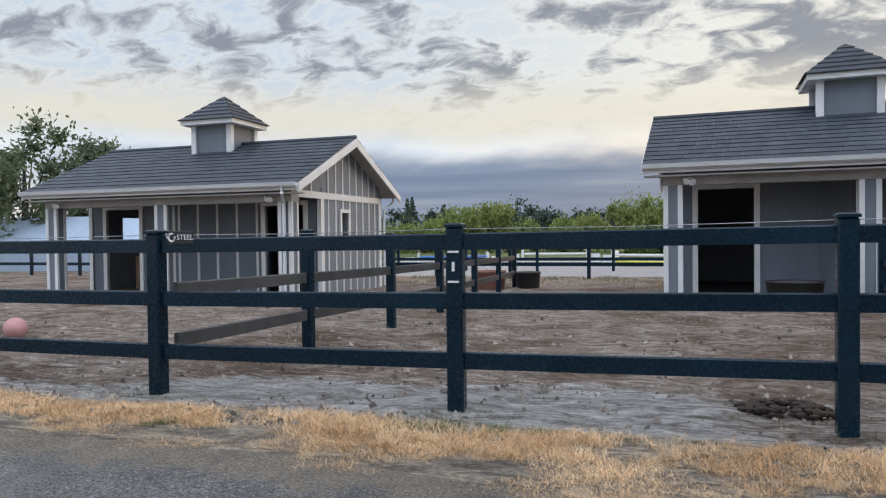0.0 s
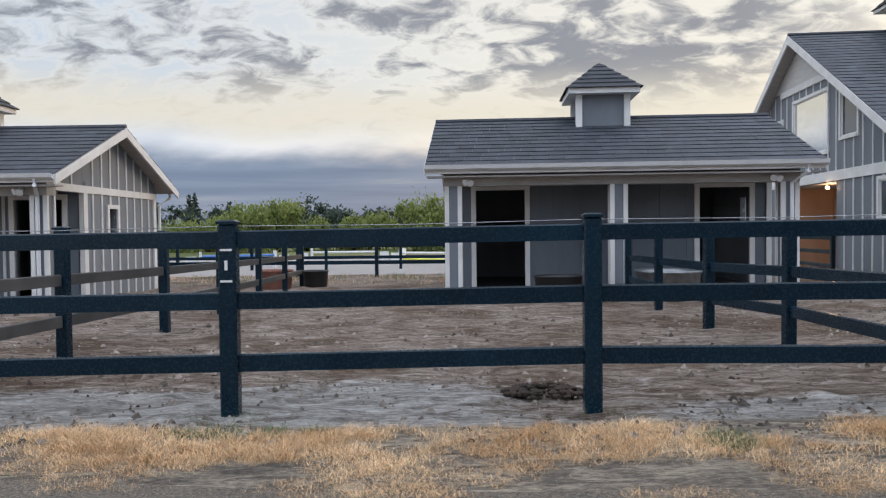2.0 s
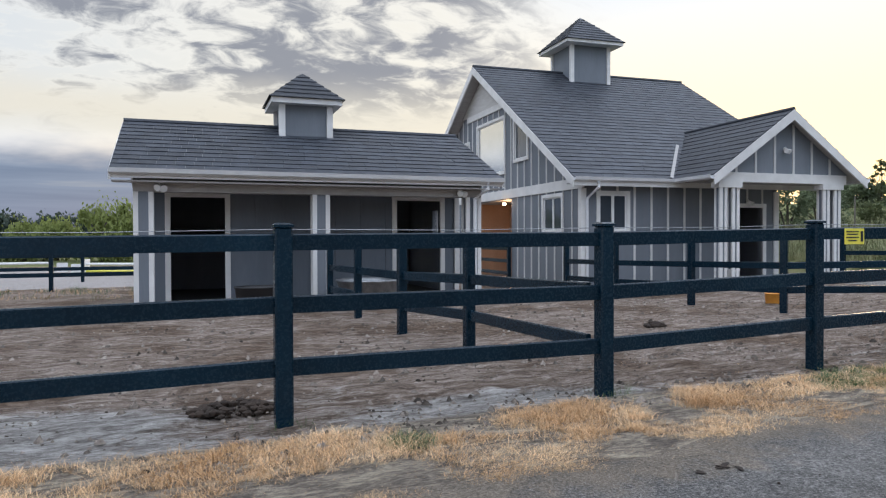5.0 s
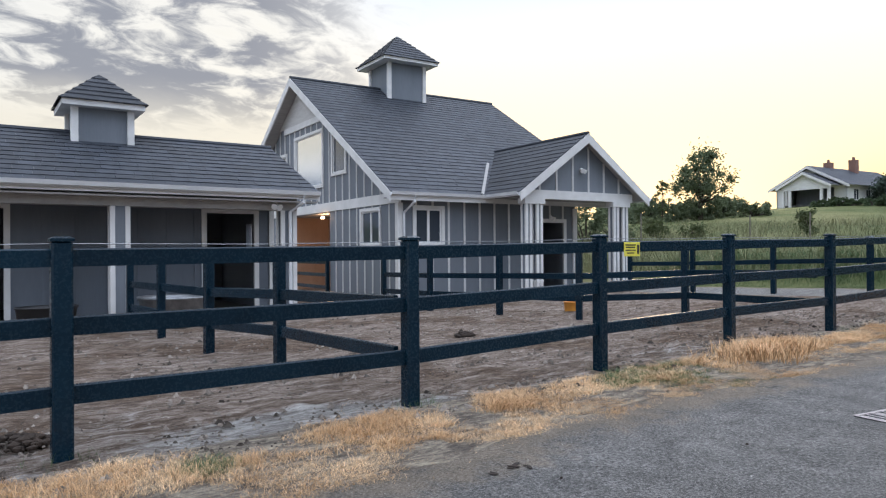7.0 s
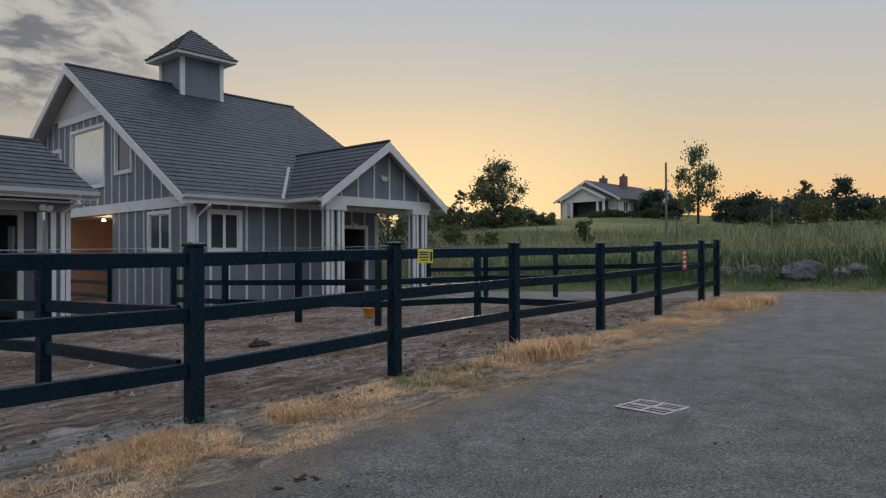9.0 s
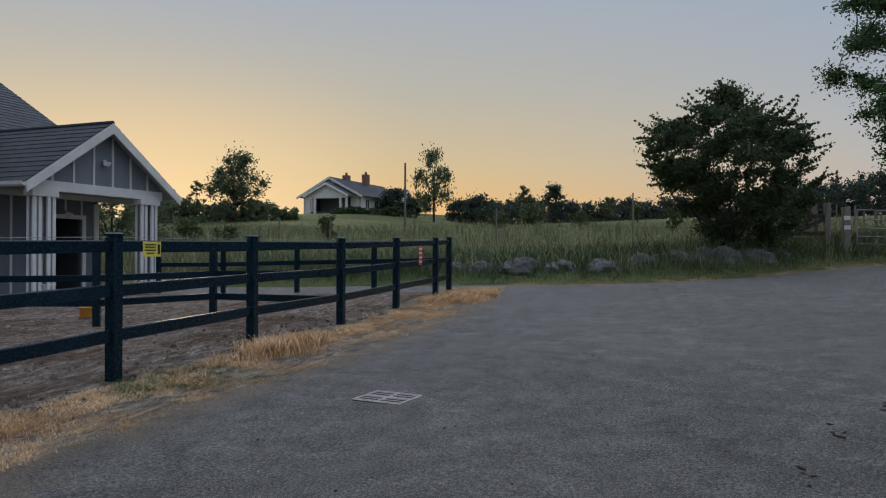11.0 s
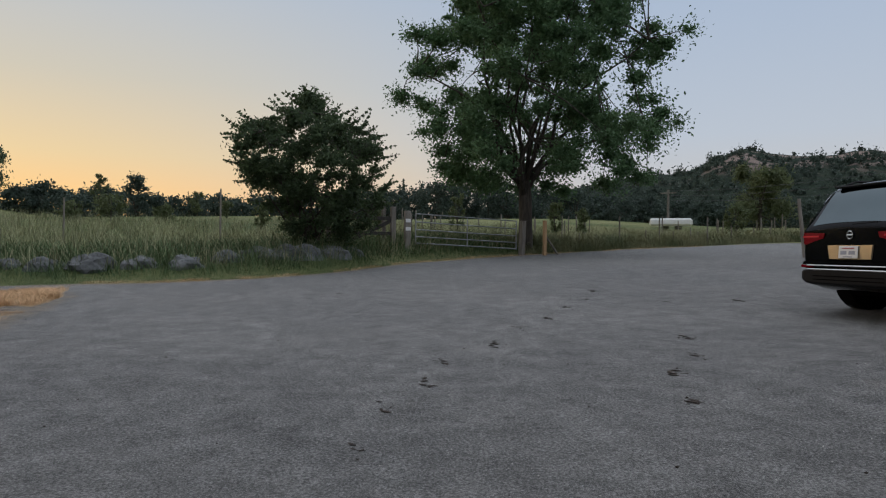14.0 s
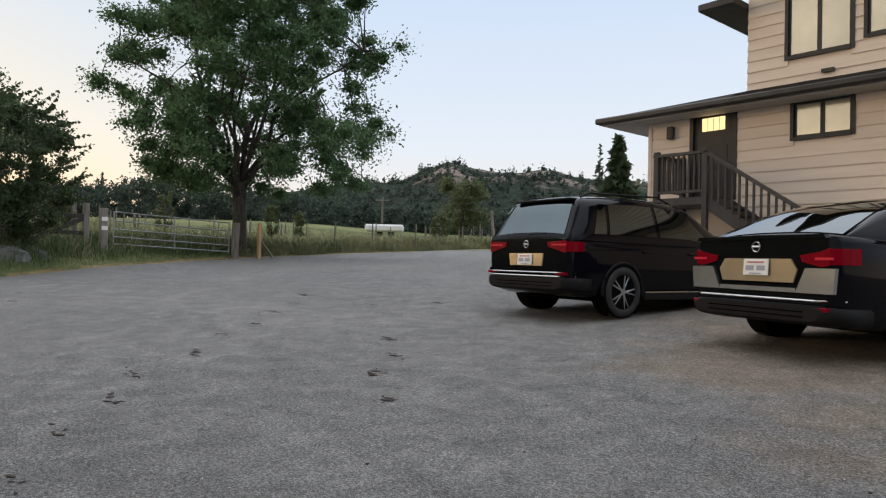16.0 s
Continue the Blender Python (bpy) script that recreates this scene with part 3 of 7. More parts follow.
fence("black cross fence running back to the second shelter", [(4.88, 3.32), (5.1, 5.95), (4.93, 7.65), (5.08, 10.1), (5.2, 12.3)], "paddock fences", RAILS[1:], M_RAIL, shared=True)
fence("black cross fence between the far paddocks", [(12.19, 3.12), (13.24, 5.94), (11.74, 7.2), (11.6, 9.2), (11.5, 11.4), (11.7, 13.6)], "paddock fences", RAILS[1:], M_RAIL, shared=True)
fence("black boundary fence behind the far paddock", [(18.08, 2.8), (19.0, 4.88), (19.3, 7.22), (19.3, 9.48), (19.2, 11.5)], "paddock fences", RAILS[:2], M_RAIL, shared=True)
ARENA_RAILS = ((1.02, 1.17), (0.44, 0.57))
fence("black arena fence behind the shelters", [(-27.5 + 2.7 * k, 23.6 - 0.09 * k) for k in range(13)], "paddock fences", ARENA_RAILS, M_RAIL)
fence("dark far fence of the riding arena", [(-21.6 + 3.1 * k, 28.4 - 0.08 * k) for k in range(11)], "paddock fences", ARENA_RAILS, M_RAIL)


# ---- buildings with board-and-batten walls ----
def tiles_bm(length, slope, course=0.26, width=0.34, seed=0):
    """Roof tiles in the plane: u along the eave, v up the slope, w out; overlapping courses, broken joints."""
    rnd = random.Random(seed)
    verts, faces = [], []
    rows = max(2, round(slope / course))
    cv = slope / rows
    for r in range(rows):
        u = -rnd.uniform(0.0, width)
        while u < length:
            a, b = max(u, 0.0), min(u + width - 0.006, length)
            u += width
            if b - a < 0.02:
                continue
            lift, w0 = rnd.uniform(0, 0.006), 0.028
            v0, v1 = r * cv - 0.03 + rnd.uniform(-0.004, 0.004), (r + 1) * cv + 0.02
            i = len(verts)
            verts += [(a, v0, 0.012), (b, v0, 0.012), (b, v1, 0.002), (a, v1, 0.002), (a, v0, w0 + lift), (b, v0, w0 + lift), (b, v1, 0.014), (a, v1, 0.014)]
            faces += [(i + 4, i + 5, i + 6, i + 7), (i, i + 1, i + 5, i + 4), (i, i + 4, i + 7, i + 3), (i + 1, i + 2, i + 6, i + 5)]
    me = bpy.data.meshes.new("tiles")
    me.from_pydata(verts, [], faces)
    me.materials.append(M_TILE)
    return me


def plane_matrix(corner, along, up):
    a, u = Vector(along).normalized(), Vector(up).normalized()
    w = a.cross(u)
    return Matrix(((a.x, u.x, w.x, corner[0]), (a.y, u.y, w.y, corner[1]), (a.z, u.z, w.z, corner[2]), (0, 0, 0, 1)))


def roof_slope(parent, corner, along, up, length, slope, seed=0):
    """A deck with tiles on it; corner is the low end, along the eave, up to the ridge."""
    m = plane_matrix(corner, along, up)
    deck = part("roof_deck", boxed(0, length, 0, slope, -0.09, 0.0), M_SOFFIT, parent)
    deck.matrix_basis = m
    t = part("roof_tiles", tiles_bm(length, slope, seed=seed), None, parent)
    t["kind"] = "stuff"
    t.matrix_basis = m
    return m


def cupola(parent, x, y, z0, half, wall_top, eave, peak, skew=0.0):
    """A square roof turret with a pyramid roof."""
    m = pose(x, y, 0, 0, 0, skew)
    part("cupola_wall", boxed(-half, half, -half, half, z0, wall_top, m), M_BOARD, parent)
    for sx in (-1, 1):
        for sy in (-1, 1):
            part("cupola_corner_board", boxed(sx * half - 0.07, sx * half + 0.07, sy * half - 0.07, sy * half + 0.07, z0, wall_top, m), M_TRIM, parent)
    bm = bmesh.new()
    e = half + eave
    box(bm, -e, e, -e, e, wall_top - 0.02, wall_top + 0.10, m)
    part("cupola_fascia", bm, M_TRIM, parent)
    for k in range(4):
        q = pose(x, y, 0, 0, 0, skew + 90 * k)
        run, rise = e + 0.04, peak - wall_top - 0.10
        rows = max(4, round(math.hypot(run, rise) / 0.2))
        vs, fs = [], []
        for r in range(rows):
            f0, f1 = 1 - r / rows, 1 - (r + 1) / rows
            z_a, z_b = wall_top + 0.10 + rise * (1 - f0), wall_top + 0.10 + rise * (1 - f1)
            i = len(vs)
            vs += [tuple(q @ Vector(p)) for p in ((-run * f0 - .01, -run * f0 - .02, z_a), (run * f0 + .01, -run * f0 - .02, z_a), (run * f0 + .01, -run * f0 - .02, z_a + 0.018), (-run * f0 - .01, -run * f0 - .02, z_a + 0.018), (run * f1, -run * f1, z_b + 0.004), (-run * f1, -run * f1, z_b + 0.004))]
            fs += [(i, i + 1, i + 2, i + 3), (i + 3, i + 2, i + 4, i + 5)]
        me = bpy.data.meshes.new("cupola_roof")
        me.from_pydata(vs, [], fs)
        me.materials.append(M_TILE)
        part("cupola_roof", me, None, parent)


def wall_bm(x0, x1, z0, top, thick, holes):
    """A wall in the x-z plane from y=0 to thick with rectangular holes; top is a height or a function of x. One welded mesh."""
    bm = bmesh.new()
    xs = sorted({x0, x1, *[v for h in holes for v in h[:2]]} | ({x0 + (x1 - x0) * k / 24 for k in range(25)} if callable(top) else set()))
    zs = sorted({z0, *[min(max(v, z0), 99) for h in holes for v in h[2:]]})
    made = {}

    def vert(x, y, z):
        key = (round(x, 4), round(y, 4), round(z, 4))
        if key not in made:
            made[key] = bm.verts.new((x, y, z))
        return made[key]

    def limit(x):
        return top(x) if callable(top) else top

    cells = []
    for a, b in zip(xs, xs[1:]):
        if b - a < 1e-4:
            continue
        for k, lo in enumerate(zs):
            hi = zs[k + 1] if k + 1 < len(zs) else None
            if any(h[0] - 1e-6 <= a and b <= h[1] + 1e-6 and h[2] - 1e-6 <= lo and hi is not None and hi <= h[3] + 1e-6 for h in holes):
                continue
            ta, tb = limit(a), limit(b)
            ha, hb = (ta, tb) if hi is None else (min(hi, ta), min(hi, tb))
            if max(ha, hb) - lo > 0.002:
                cells.append((a, b, lo, max(ha, lo), max(hb, lo)))
    for y in (0, thick):
        for a, b, lo, ha, hb in cells:
            q = [vert(a, y, lo), vert(b, y, lo), vert(b, y, hb), vert(a, y, ha)]
            q = [v for i, v in enumerate(q) if v not in q[:i]]
            if len(q) > 2:
                bm.faces.new(q if y == 0 else q[::-1])
    for e in [e for e in bm.edges if len(e.link_faces) == 1 and all(abs(v.co.y) < 1e-6 for v in e.verts)]:
        a, b = e.verts
        c, d = vert(b.co.x, thick, b.co.z), vert(a.co.x, thick, a.co.z)
        bm.faces.new((b, a, d, c))
    bmesh.ops.recalc_face_normals(bm, faces=bm.faces)
    return bm


def wall(parent, name, m, x0, x1, z0, top, thick=0.12, holes=(), mat=None, battens=0.6, batten_mat=None, skip=()):
    part(name, wall_bm(x0, x1, z0, top, thick, holes), mat or M_BOARD, parent).matrix_basis = m
    if not battens:
        return
    k = round((x1 - x0) / battens)
    for i in range(1, k):
        x = x0 + (x1 - x0) * i / k
        t = (top(x) if callable(top) else top)
        cuts = [(h[2] - 0.05, h[3] + 0.05) for h in holes if h[0] - 0.12 < x < h[1] + 0.12]
        spans, z = [], z0
        for lo, hi in sorted(cuts):
            spans.append((z, lo))
            z = hi
        spans.append((z, t))
        for a, b in spans:
            if b - a > 0.08:
                part("batten", boxed(x - 0.032, x + 0.032, -0.022, 0.0, a, b), batten_mat or M_BATTEN, parent).matrix_basis = m


def casing(parent, name, m, x0, x1, z0, z1, width=0.10, sill=True, mat=None):
    bm = bmesh.new()
    w, y0, y1 = width, -0.045, 0.06
    box(bm, x0 - w, x0, y0, y1, z0 - (w if sill else 0), z1 + w)
    box(bm, x1, x1 + w, y0, y1, z0 - (w if sill else 0), z1 + w)
    box(bm, x0, x1, y0, y1, z1, z1 + w)
    if sill:
        box(bm, x0, x1, y0 - 0.02, y1, z0 - w, z0)
    ob = part(name, bm, mat or M_TRIM, parent)
    ob.matrix_basis = m
    return ob


def window(parent, m, x0, x1, z0, z1, mullions=1, frame_mat=None, w=0.10, pane_mat=None):
    ob = casing(parent, "window", m, x0, x1, z0, z1, w, mat=frame_mat)
    k = mullions + 1
    for i in range(k):
        a, b = x0 + (x1 - x0) * i / k, x0 + (x1 - x0) * (i + 1) / k
        part("pane", boxed(a + 0.04, b - 0.04, 0.025, 0.04, z0 + 0.04, z1 - 0.04), pane_mat or M_PANE, ob)
        bm = bmesh.new()
        box(bm, a, a + 0.04, 0.0, 0.05, z0, z1), box(bm, b - 0.04, b, 0.0, 0.05, z0, z1)
        box(bm, a + 0.04, b - 0.04, 0.0, 0.05, z0, z0 + 0.04), box(bm, a + 0.04, b - 0.04, 0.0, 0.05, z1 - 0.04, z1)
        part("sash", bm, M_WHITE if frame_mat is None else frame_mat, ob)
    # near-black sheet in place of the unlit room
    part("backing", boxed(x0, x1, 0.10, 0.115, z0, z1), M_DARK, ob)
    return ob


def gutter(parent, m, x0, x1, y, z):
    bm = bmesh.new()
    prism(bm, [(y, z - 0.11), (y - 0.03, z - 0.12), (y - 0.10, z - 0.08), (y - 0.125, z), (y - 0.115, z), (y - 0.09, z - 0.07), (y - 0.03, z - 0.105), (y - 0.01, z - 0.095), (y - 0.01, z), (y, z)], "x", x0, x1)
    part("gutter", bm, M_GUTTER, parent).matrix_basis = m


def spout(parent, m, pts):
    part("downspout", tubed(pts, 0.042, 8), M_GUTTER, parent).matrix_basis = m


def flood_lamp(parent, m, x, y, z):
    bm = bmesh.new()
    tube(bm, [(x, y, z), (x, y - 0.05, z - 0.03)], 0.05, 10)
    tube(bm, [(x, y - 0.05, z - 0.03), (x + 0.05, y - 0.16, z - 0.10)], [0.035, 0.075], 10)
    tube(bm, [(x, y - 0.05, z - 0.03), (x - 0.07, y - 0.15, z - 0.08)], [0.035, 0.07], 10)
    part("flood_lamp", bm, M_WHITE, parent).matrix_basis = m


def column(parent, m, x, y, z0, z1, w=0.36, d=0.30):
    c = part("column", boxed(x - w / 2 + 0.03, x + w / 2 - 0.03, y - d / 2 + 0.02, y + d / 2 - 0.02, z0, z1), M_BOARD, parent)
    c.matrix_basis = m
    for sx in (-1, 1):
        for sy in (-1, 1):
            part("corner_board", boxed(x + sx * (w / 2 - 0.045) - 0.045, x + sx * (w / 2 - 0.045) + 0.045, y + sy * (d / 2 - 0.03) - 0.03, y + sy * (d / 2 - 0.03) + 0.03, z0, z1 - 0.002), M_TRIM, c)


I = Matrix.Identity(4)


def shelter(label, m, gable_battens):
    """A two-stall horse shelter: open porch, gable roof and turret. Local x along the front, y back, z up from the ground."""
    s = thing("horse_shelter", m, label, "shelter", "horse shelters")
    L, EZ, RZ, F, B = 3.52, 2.63, 3.95, 1.25, 4.85
    ridge_y = 2.45
    doors = [(-2.95, -1.85, -0.3, 2.22), (2.0, 3.08, -0.3, 2.22)]
    top = 2.62
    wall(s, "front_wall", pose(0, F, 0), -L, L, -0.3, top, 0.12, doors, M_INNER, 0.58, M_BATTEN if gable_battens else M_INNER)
    for a, b, _, t in doors:
        casing(s, "door_frame", pose(0, F, 0), a, b, -0.3, t, 0.11, False)
    pitch = (RZ - EZ) / (ridge_y + 0.5)

    def rake(y):
        return RZ - pitch * abs(y - ridge_y) - 0.10

    side_r = pose(L, 0, 0, 0, 0, 90)
    side_l = pose(-L, 0, 0, 0, 0, -90)
    win = (2.35, 2.75, 1.45, 2.05)
    wall(s, "gable_wall", side_r, F, B, -0.3, rake, 0.12, [win], M_BOARD, 0.42)
    casing(s, "window", side_r, *win, 0.09)
    light_hole = [(-3.1, -2.3, 1.15, 2.05)] if gable_battens else []
    wall(s, "gable_wall", side_l, -B, -F, -0.3, lambda v: rake(-v), 0.12, light_hole, M_BOARD, 0.42)
    if gable_battens:
        part("kick_board", boxed(-2.84, -1.96, F + 0.9, F + 0.96, 0.0, 0.95), M_TAN, s, "reddish-brown timber kick board")
    wall(s, "gable_top", side_r, -0.1, F - 0.004, 2.36, rake, 0.12, [], M_BOARD, 0.42)
    wall(s, "gable_top", side_l, -F + 0.004, 0.1, 2.36, lambda v: rake(-v), 0.12, [], M_BOARD, 0.42)
    part("gable_band", boxed(-0.12, B + 0.02, -0.035, 0.0, 2.36, 2.52), M_TRIM, s).matrix_basis = side_r
    part("gable_band", boxed(-B - 0.02, 0.12, -0.035, 0.0, 2.36, 2.52), M_TRIM, s).matrix_basis = side_l
    for y in (F + 0.06, B - 0.06):
        part("corner_board", boxed(L - 0.07, L + 0.04, y - 0.08, y + 0.08, -0.3, 2.36), M_TRIM, s)
        part("corner_board", boxed(-L - 0.04, -L + 0.07, y - 0.08, y + 0.08, -0.3, 2.36), M_TRIM, s)
    wall(s, "back_wall", pose(0, B, 0), -L, L, -0.3, top, 0.12, [(-2.95, -1.85, 0.9, 2.0)] if gable_battens else [(2.55, 2.95, 0.3, 2.0)], M_BOARD, 0)
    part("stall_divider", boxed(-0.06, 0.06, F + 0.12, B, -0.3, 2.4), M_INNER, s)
    # the floor colour holds the shade of the stalls
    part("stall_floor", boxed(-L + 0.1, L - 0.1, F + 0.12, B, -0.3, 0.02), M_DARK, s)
    for x in (-L + 0.13, 0.0, L - 0.13):
        column(s, I, x, 0.0, -0.3, 2.24)
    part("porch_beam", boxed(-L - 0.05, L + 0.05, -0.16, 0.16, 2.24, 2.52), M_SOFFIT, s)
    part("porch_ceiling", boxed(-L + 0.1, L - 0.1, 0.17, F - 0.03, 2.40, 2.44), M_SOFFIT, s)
    length, slope = 2 * L + 0.84, math.hypot(ridge_y + 0.5, RZ - EZ)
    roof_slope(s, (-length / 2, -0.5, EZ), (1, 0, 0), (0, ridge_y + 0.5, RZ - EZ), length, slope, 1)
    roof_slope(s, (length / 2, 2 * ridge_y + 0.5, EZ), (-1, 0, 0), (0, -ridge_y - 0.5, RZ - EZ), length, slope, 2)
    part("ridge_cap", tubed([(-length / 2, ridge_y, RZ + 0.02), (length / 2, ridge_y, RZ + 0.02)], 0.06, 8), M_TILE, s)
    for x in (-length / 2, length / 2):
        for sy in (-1, 1):
            bm = bmesh.new()
            e = 2.95 * sy
            prism(bm, [(ridge_y, RZ - 0.02), (ridge_y + e, EZ - 0.02), (ridge_y + e, EZ - 0.20), (ridge_y, RZ - 0.22)], "x", x - 0.022, x + 0.022)
            part("bargeboard", bm, M_TRIM, s)
    part("fascia", boxed(-length / 2 + 0.03, length / 2 - 0.03, -0.50, -0.46, EZ - 0.16, EZ - 0.005), M_TRIM, s)
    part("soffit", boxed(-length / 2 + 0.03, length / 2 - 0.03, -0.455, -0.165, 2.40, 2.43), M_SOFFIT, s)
    gutter(s, I, -length / 2, length / 2, -0.505, EZ + 0.01)
    spout(s, I, [(L + 0.05, -0.56, EZ - 0.08), (L + 0.05, -0.56, EZ - 0.22), (L - 0.12, -0.20, EZ - 0.42), (L - 0.12, -0.20, 0.0)])
    spout(s, I, [(L + 0.2, 5.4, EZ - 0.08), (L + 0.2, 5.4, EZ - 0.20), (L + 0.09, 4.95, EZ - 0.42), (L + 0.09, 4.95, 0.0)])
    flood_lamp(s, I, -L + 0.45, -0.17, 2.38)
    flood_lamp(s, I, L - 0.45, -0.17, 2.38)
    cupola(s, 0.0, ridge_y, 3.55, 0.55, 4.46, 0.26, 5.30)
    return s


shelter("grey board-and-batten horse shelter with two open stalls", pose(-9.83, 13.1, -0.22, 0, 0, -2.5), True)
shelter("slate-grey horse shelter with black tiled roof and turret", pose(5.22, 13.1, -0.09, 0, 0, -5), False)


def barn():
    """The big barn: gable roof, turret, cross-gabled porch. Local x along the front eave, y back from it."""
    b = thing("barn", pose(12.55, 14.5, -0.15, 0, 0, -6.5), "grey barn with white battens, steep tiled roof and entrance porch", "barn")
    EZ, RZ, HD, LEN = 3.04, 7.80, 7.75, 9.2
    wx, wy = 0.5, 0.45
    pitch = (RZ - EZ) / HD

    def rake(y):
        return RZ - pitch * abs(y - HD) - 0.12

    END = 7.25
    door = (5.7, 6.7, -0.2, 2.3)
    fw = (1.05, 1.93, 1.62, 2.62)
    front = pose(0, wy, 0)
    wall(b, "front_wall", front, wx, END, -0.3, EZ + 0.1, 0.15, [door, fw], M_BOARD, 0.58)
    window(b, front, *fw, 1)
    casing(b, "door_frame", front, *door, 0.12, False)
    part("open_door", boxed(5.72, 5.78, wy + 0.15, wy + 1.1, 0.0, 2.28), M_TAN, b)
    left = pose(wx, 0, 0, 0, 0, -90)
    lw = (-2.8, -1.6, 1.62, 2.62)
    passage = (-9.6, -5.3, -0.3, 2.75)
    up = [(-8.5, -5.9, 3.75, 5.62), (-5.0, -4.0, 4.05, 5.35), (-10.6, -9.5, 4.35, 5.15)]
    wall(b, "gable_wall", left, -2 * HD + wy, -wy, -0.3, lambda v: rake(-v) - 0.05, 0.15, [lw, passage] + up, M_BOARD, 0.55)
    window(b, left, *lw, 1)
    for q in up:
        window(b, left, *q, 0, pane_mat=M_MIRROR if q is up[0] else None)
    part("gable_band", boxed(-15.0, -0.3, -0.05, 0.0, 2.78, 3.08), M_TRIM, b).matrix_basis = left
    part("gable_top_board", boxed(-9.6, -5.9, -0.06, -0.004, 5.98, 6.2), M_TRIM, b).matrix_basis = left
    bm = bmesh.new()
    prism(bm, [(-HD - 2.45, 6.2), (-HD + 2.45, 6.2), (-HD, RZ - 0.2)], "y", -0.045, -0.026)
    part("gable_peak_panel", bm, M_PEAK, b, "pale boarded panel under the roof peak").matrix_basis = left
    part("passage_back", boxed(2.3, 2.42, 5.0, 9.9, -0.3, 2.8), M_TAN, b)
    part("passage_ceiling", boxed(0.66, 2.29, 5.3, 9.6, 2.75, 2.80), M_SOFFIT, b)
    part("passage_side", boxed(0.66, 2.29, 5.18, 5.30, -0.3, 2.8), M_TRIM, b)
    part("passage_side", boxed(0.66, 2.29, 9.6, 9.72, -0.3, 2.8), M_TAN, b)
    td = part("stable_door", boxed(-8.6, -6.4, -0.05, -0.004, 0.0, 2.2), M_TAN, b, "tan wooden stable door")
    td.matrix_basis = pose(2.3, 0, 0, 0, 0, -90)
    casing(b, "door_frame", pose(2.29, 0, 0, 0, 0, -90), -8.6, -6.4, 0.0, 2.2, 0.10, False, M_SOFFIT)
    wall(b, "back_wall", pose(0, 2 * HD - wy, 0), wx, END, -0.3, EZ + 0.1, 0.15, [], M_BOARD, 0)
    wall(b, "gable_wall", pose(END, 0, 0, 0, 0, 90), wy, 2 * HD - wy, -0.3, rake, 0.15, [], M_BOARD, 0)
    for x, y in ((wx, wy), (END - 0.08, wy)):
        part("corner_board", boxed(x - 0.05, x + 0.12, y - 0.05, y + 0.12, -0.3, 2.78), M_TRIM, b)
    slope = math.hypot(HD, RZ - EZ)
    roof_slope(b, (0, 0, EZ), (1, 0, 0), (0, HD, RZ - EZ), LEN, slope, 3)
    roof_slope(b, (LEN, 2 * HD, EZ), (-1, 0, 0), (0, -HD, RZ - EZ), LEN, slope, 4)
    part("ridge_cap", tubed([(0, HD, RZ + 0.02), (LEN, HD, RZ + 0.02)], 0.07, 8), M_TILE, b)
    for x in (0.0, LEN):
        for sy in (-1, 1):
            bm = bmesh.new()
            prism(bm, [(HD, RZ), (HD + sy * HD, EZ), (HD + sy * HD, EZ - 0.26), (HD, RZ - 0.28)], "x", x - 0.025, x + 0.025)
            part("bargeboard", bm, M_TRIM, b)
    part("fascia", boxed(0.03, LEN - 0.03, 0.0, 0.04, EZ - 0.22, EZ - 0.005), M_TRIM, b)
    part("soffit", boxed(0.03, LEN - 0.03, 0.05, wy, EZ - 0.16, EZ - 0.13), M_SOFFIT, b)
    gutter(b, I, 0.0, 3.1, -0.005, EZ + 0.01)
    spout(b, I, [(0.75, -0.06, EZ - 0.08), (0.75, -0.06, EZ - 0.25), (0.62, 0.36, EZ - 0.55), (0.62, 0.36, 0.0)])
    cupola(b, LEN / 2 - 0.10, HD, 6.9, 0.78, 8.76, 0.42, 10.05)
    # porch
    p0, p1, py, pz = 3.22, 8.45, -1.65, EZ
    pc, pr = (p0 + p1) / 2, 1.84
    w2 = (p1 - p0) / 2
    back = pr / pitch + 0.3
    sl = math.hypot(w2, pr)
    for side in (0, 1):
        corner, along, upv = ((p0, back, pz), (0, -1, 0), (w2, 0, pr)) if side == 0 else ((p1, py, pz), (0, 1, 0), (-w2, 0, pr))
        roof_slope(b, corner, along, upv, back - py, sl, 5 + side)
        bm = bmesh.new()
        e = p0 if side == 0 else p1
        prism(bm, [(pc, pz + pr), (e, pz), (e, pz - 0.26), (pc, pz + pr - 0.28)], "y", py - 0.03, py + 0.02)
        part("bargeboard", bm, M_TRIM, b)
        gutter(b, pose(p0, 0, 0, 0, 0, -90) if side == 0 else pose(p1, 0, 0, 0, 0, 90), 0.0 if side == 0 else py, -py if side == 0 else 0.0, -0.005, pz + 0.01)
    part("ridge_cap", tubed([(pc, py, pz + pr + 0.02), (pc, back, pz + pr + 0.02)], 0.06, 8), M_TILE, b)
    part("valley_flashing", boxed(0, 0.09, 0, 2.9, 0.03, 0.05), M_SOFFIT, b).matrix_basis = plane_matrix((3.05, 0.0, EZ + 0.03), Vector((1.5, 1.8, 1.8 * pitch)).cross(Vector((0, -pitch, 1))), (1.5, 1.8, 1.8 * pitch))
    fy = py + 0.35
    wall(b, "porch_gable", pose(0, fy, 0), p0 + 0.35, p1 - 0.35, 3.16, lambda x: pz + pr - abs(x - pc) * pr / w2 - 0.12, 0.12, [], M_BOARD, 0.62)
    part("porch_beam", boxed(p0 + 0.42, p1 - 0.42, fy - 0.05, fy + 0.17, 2.90, 3.157), M_TRIM, b)
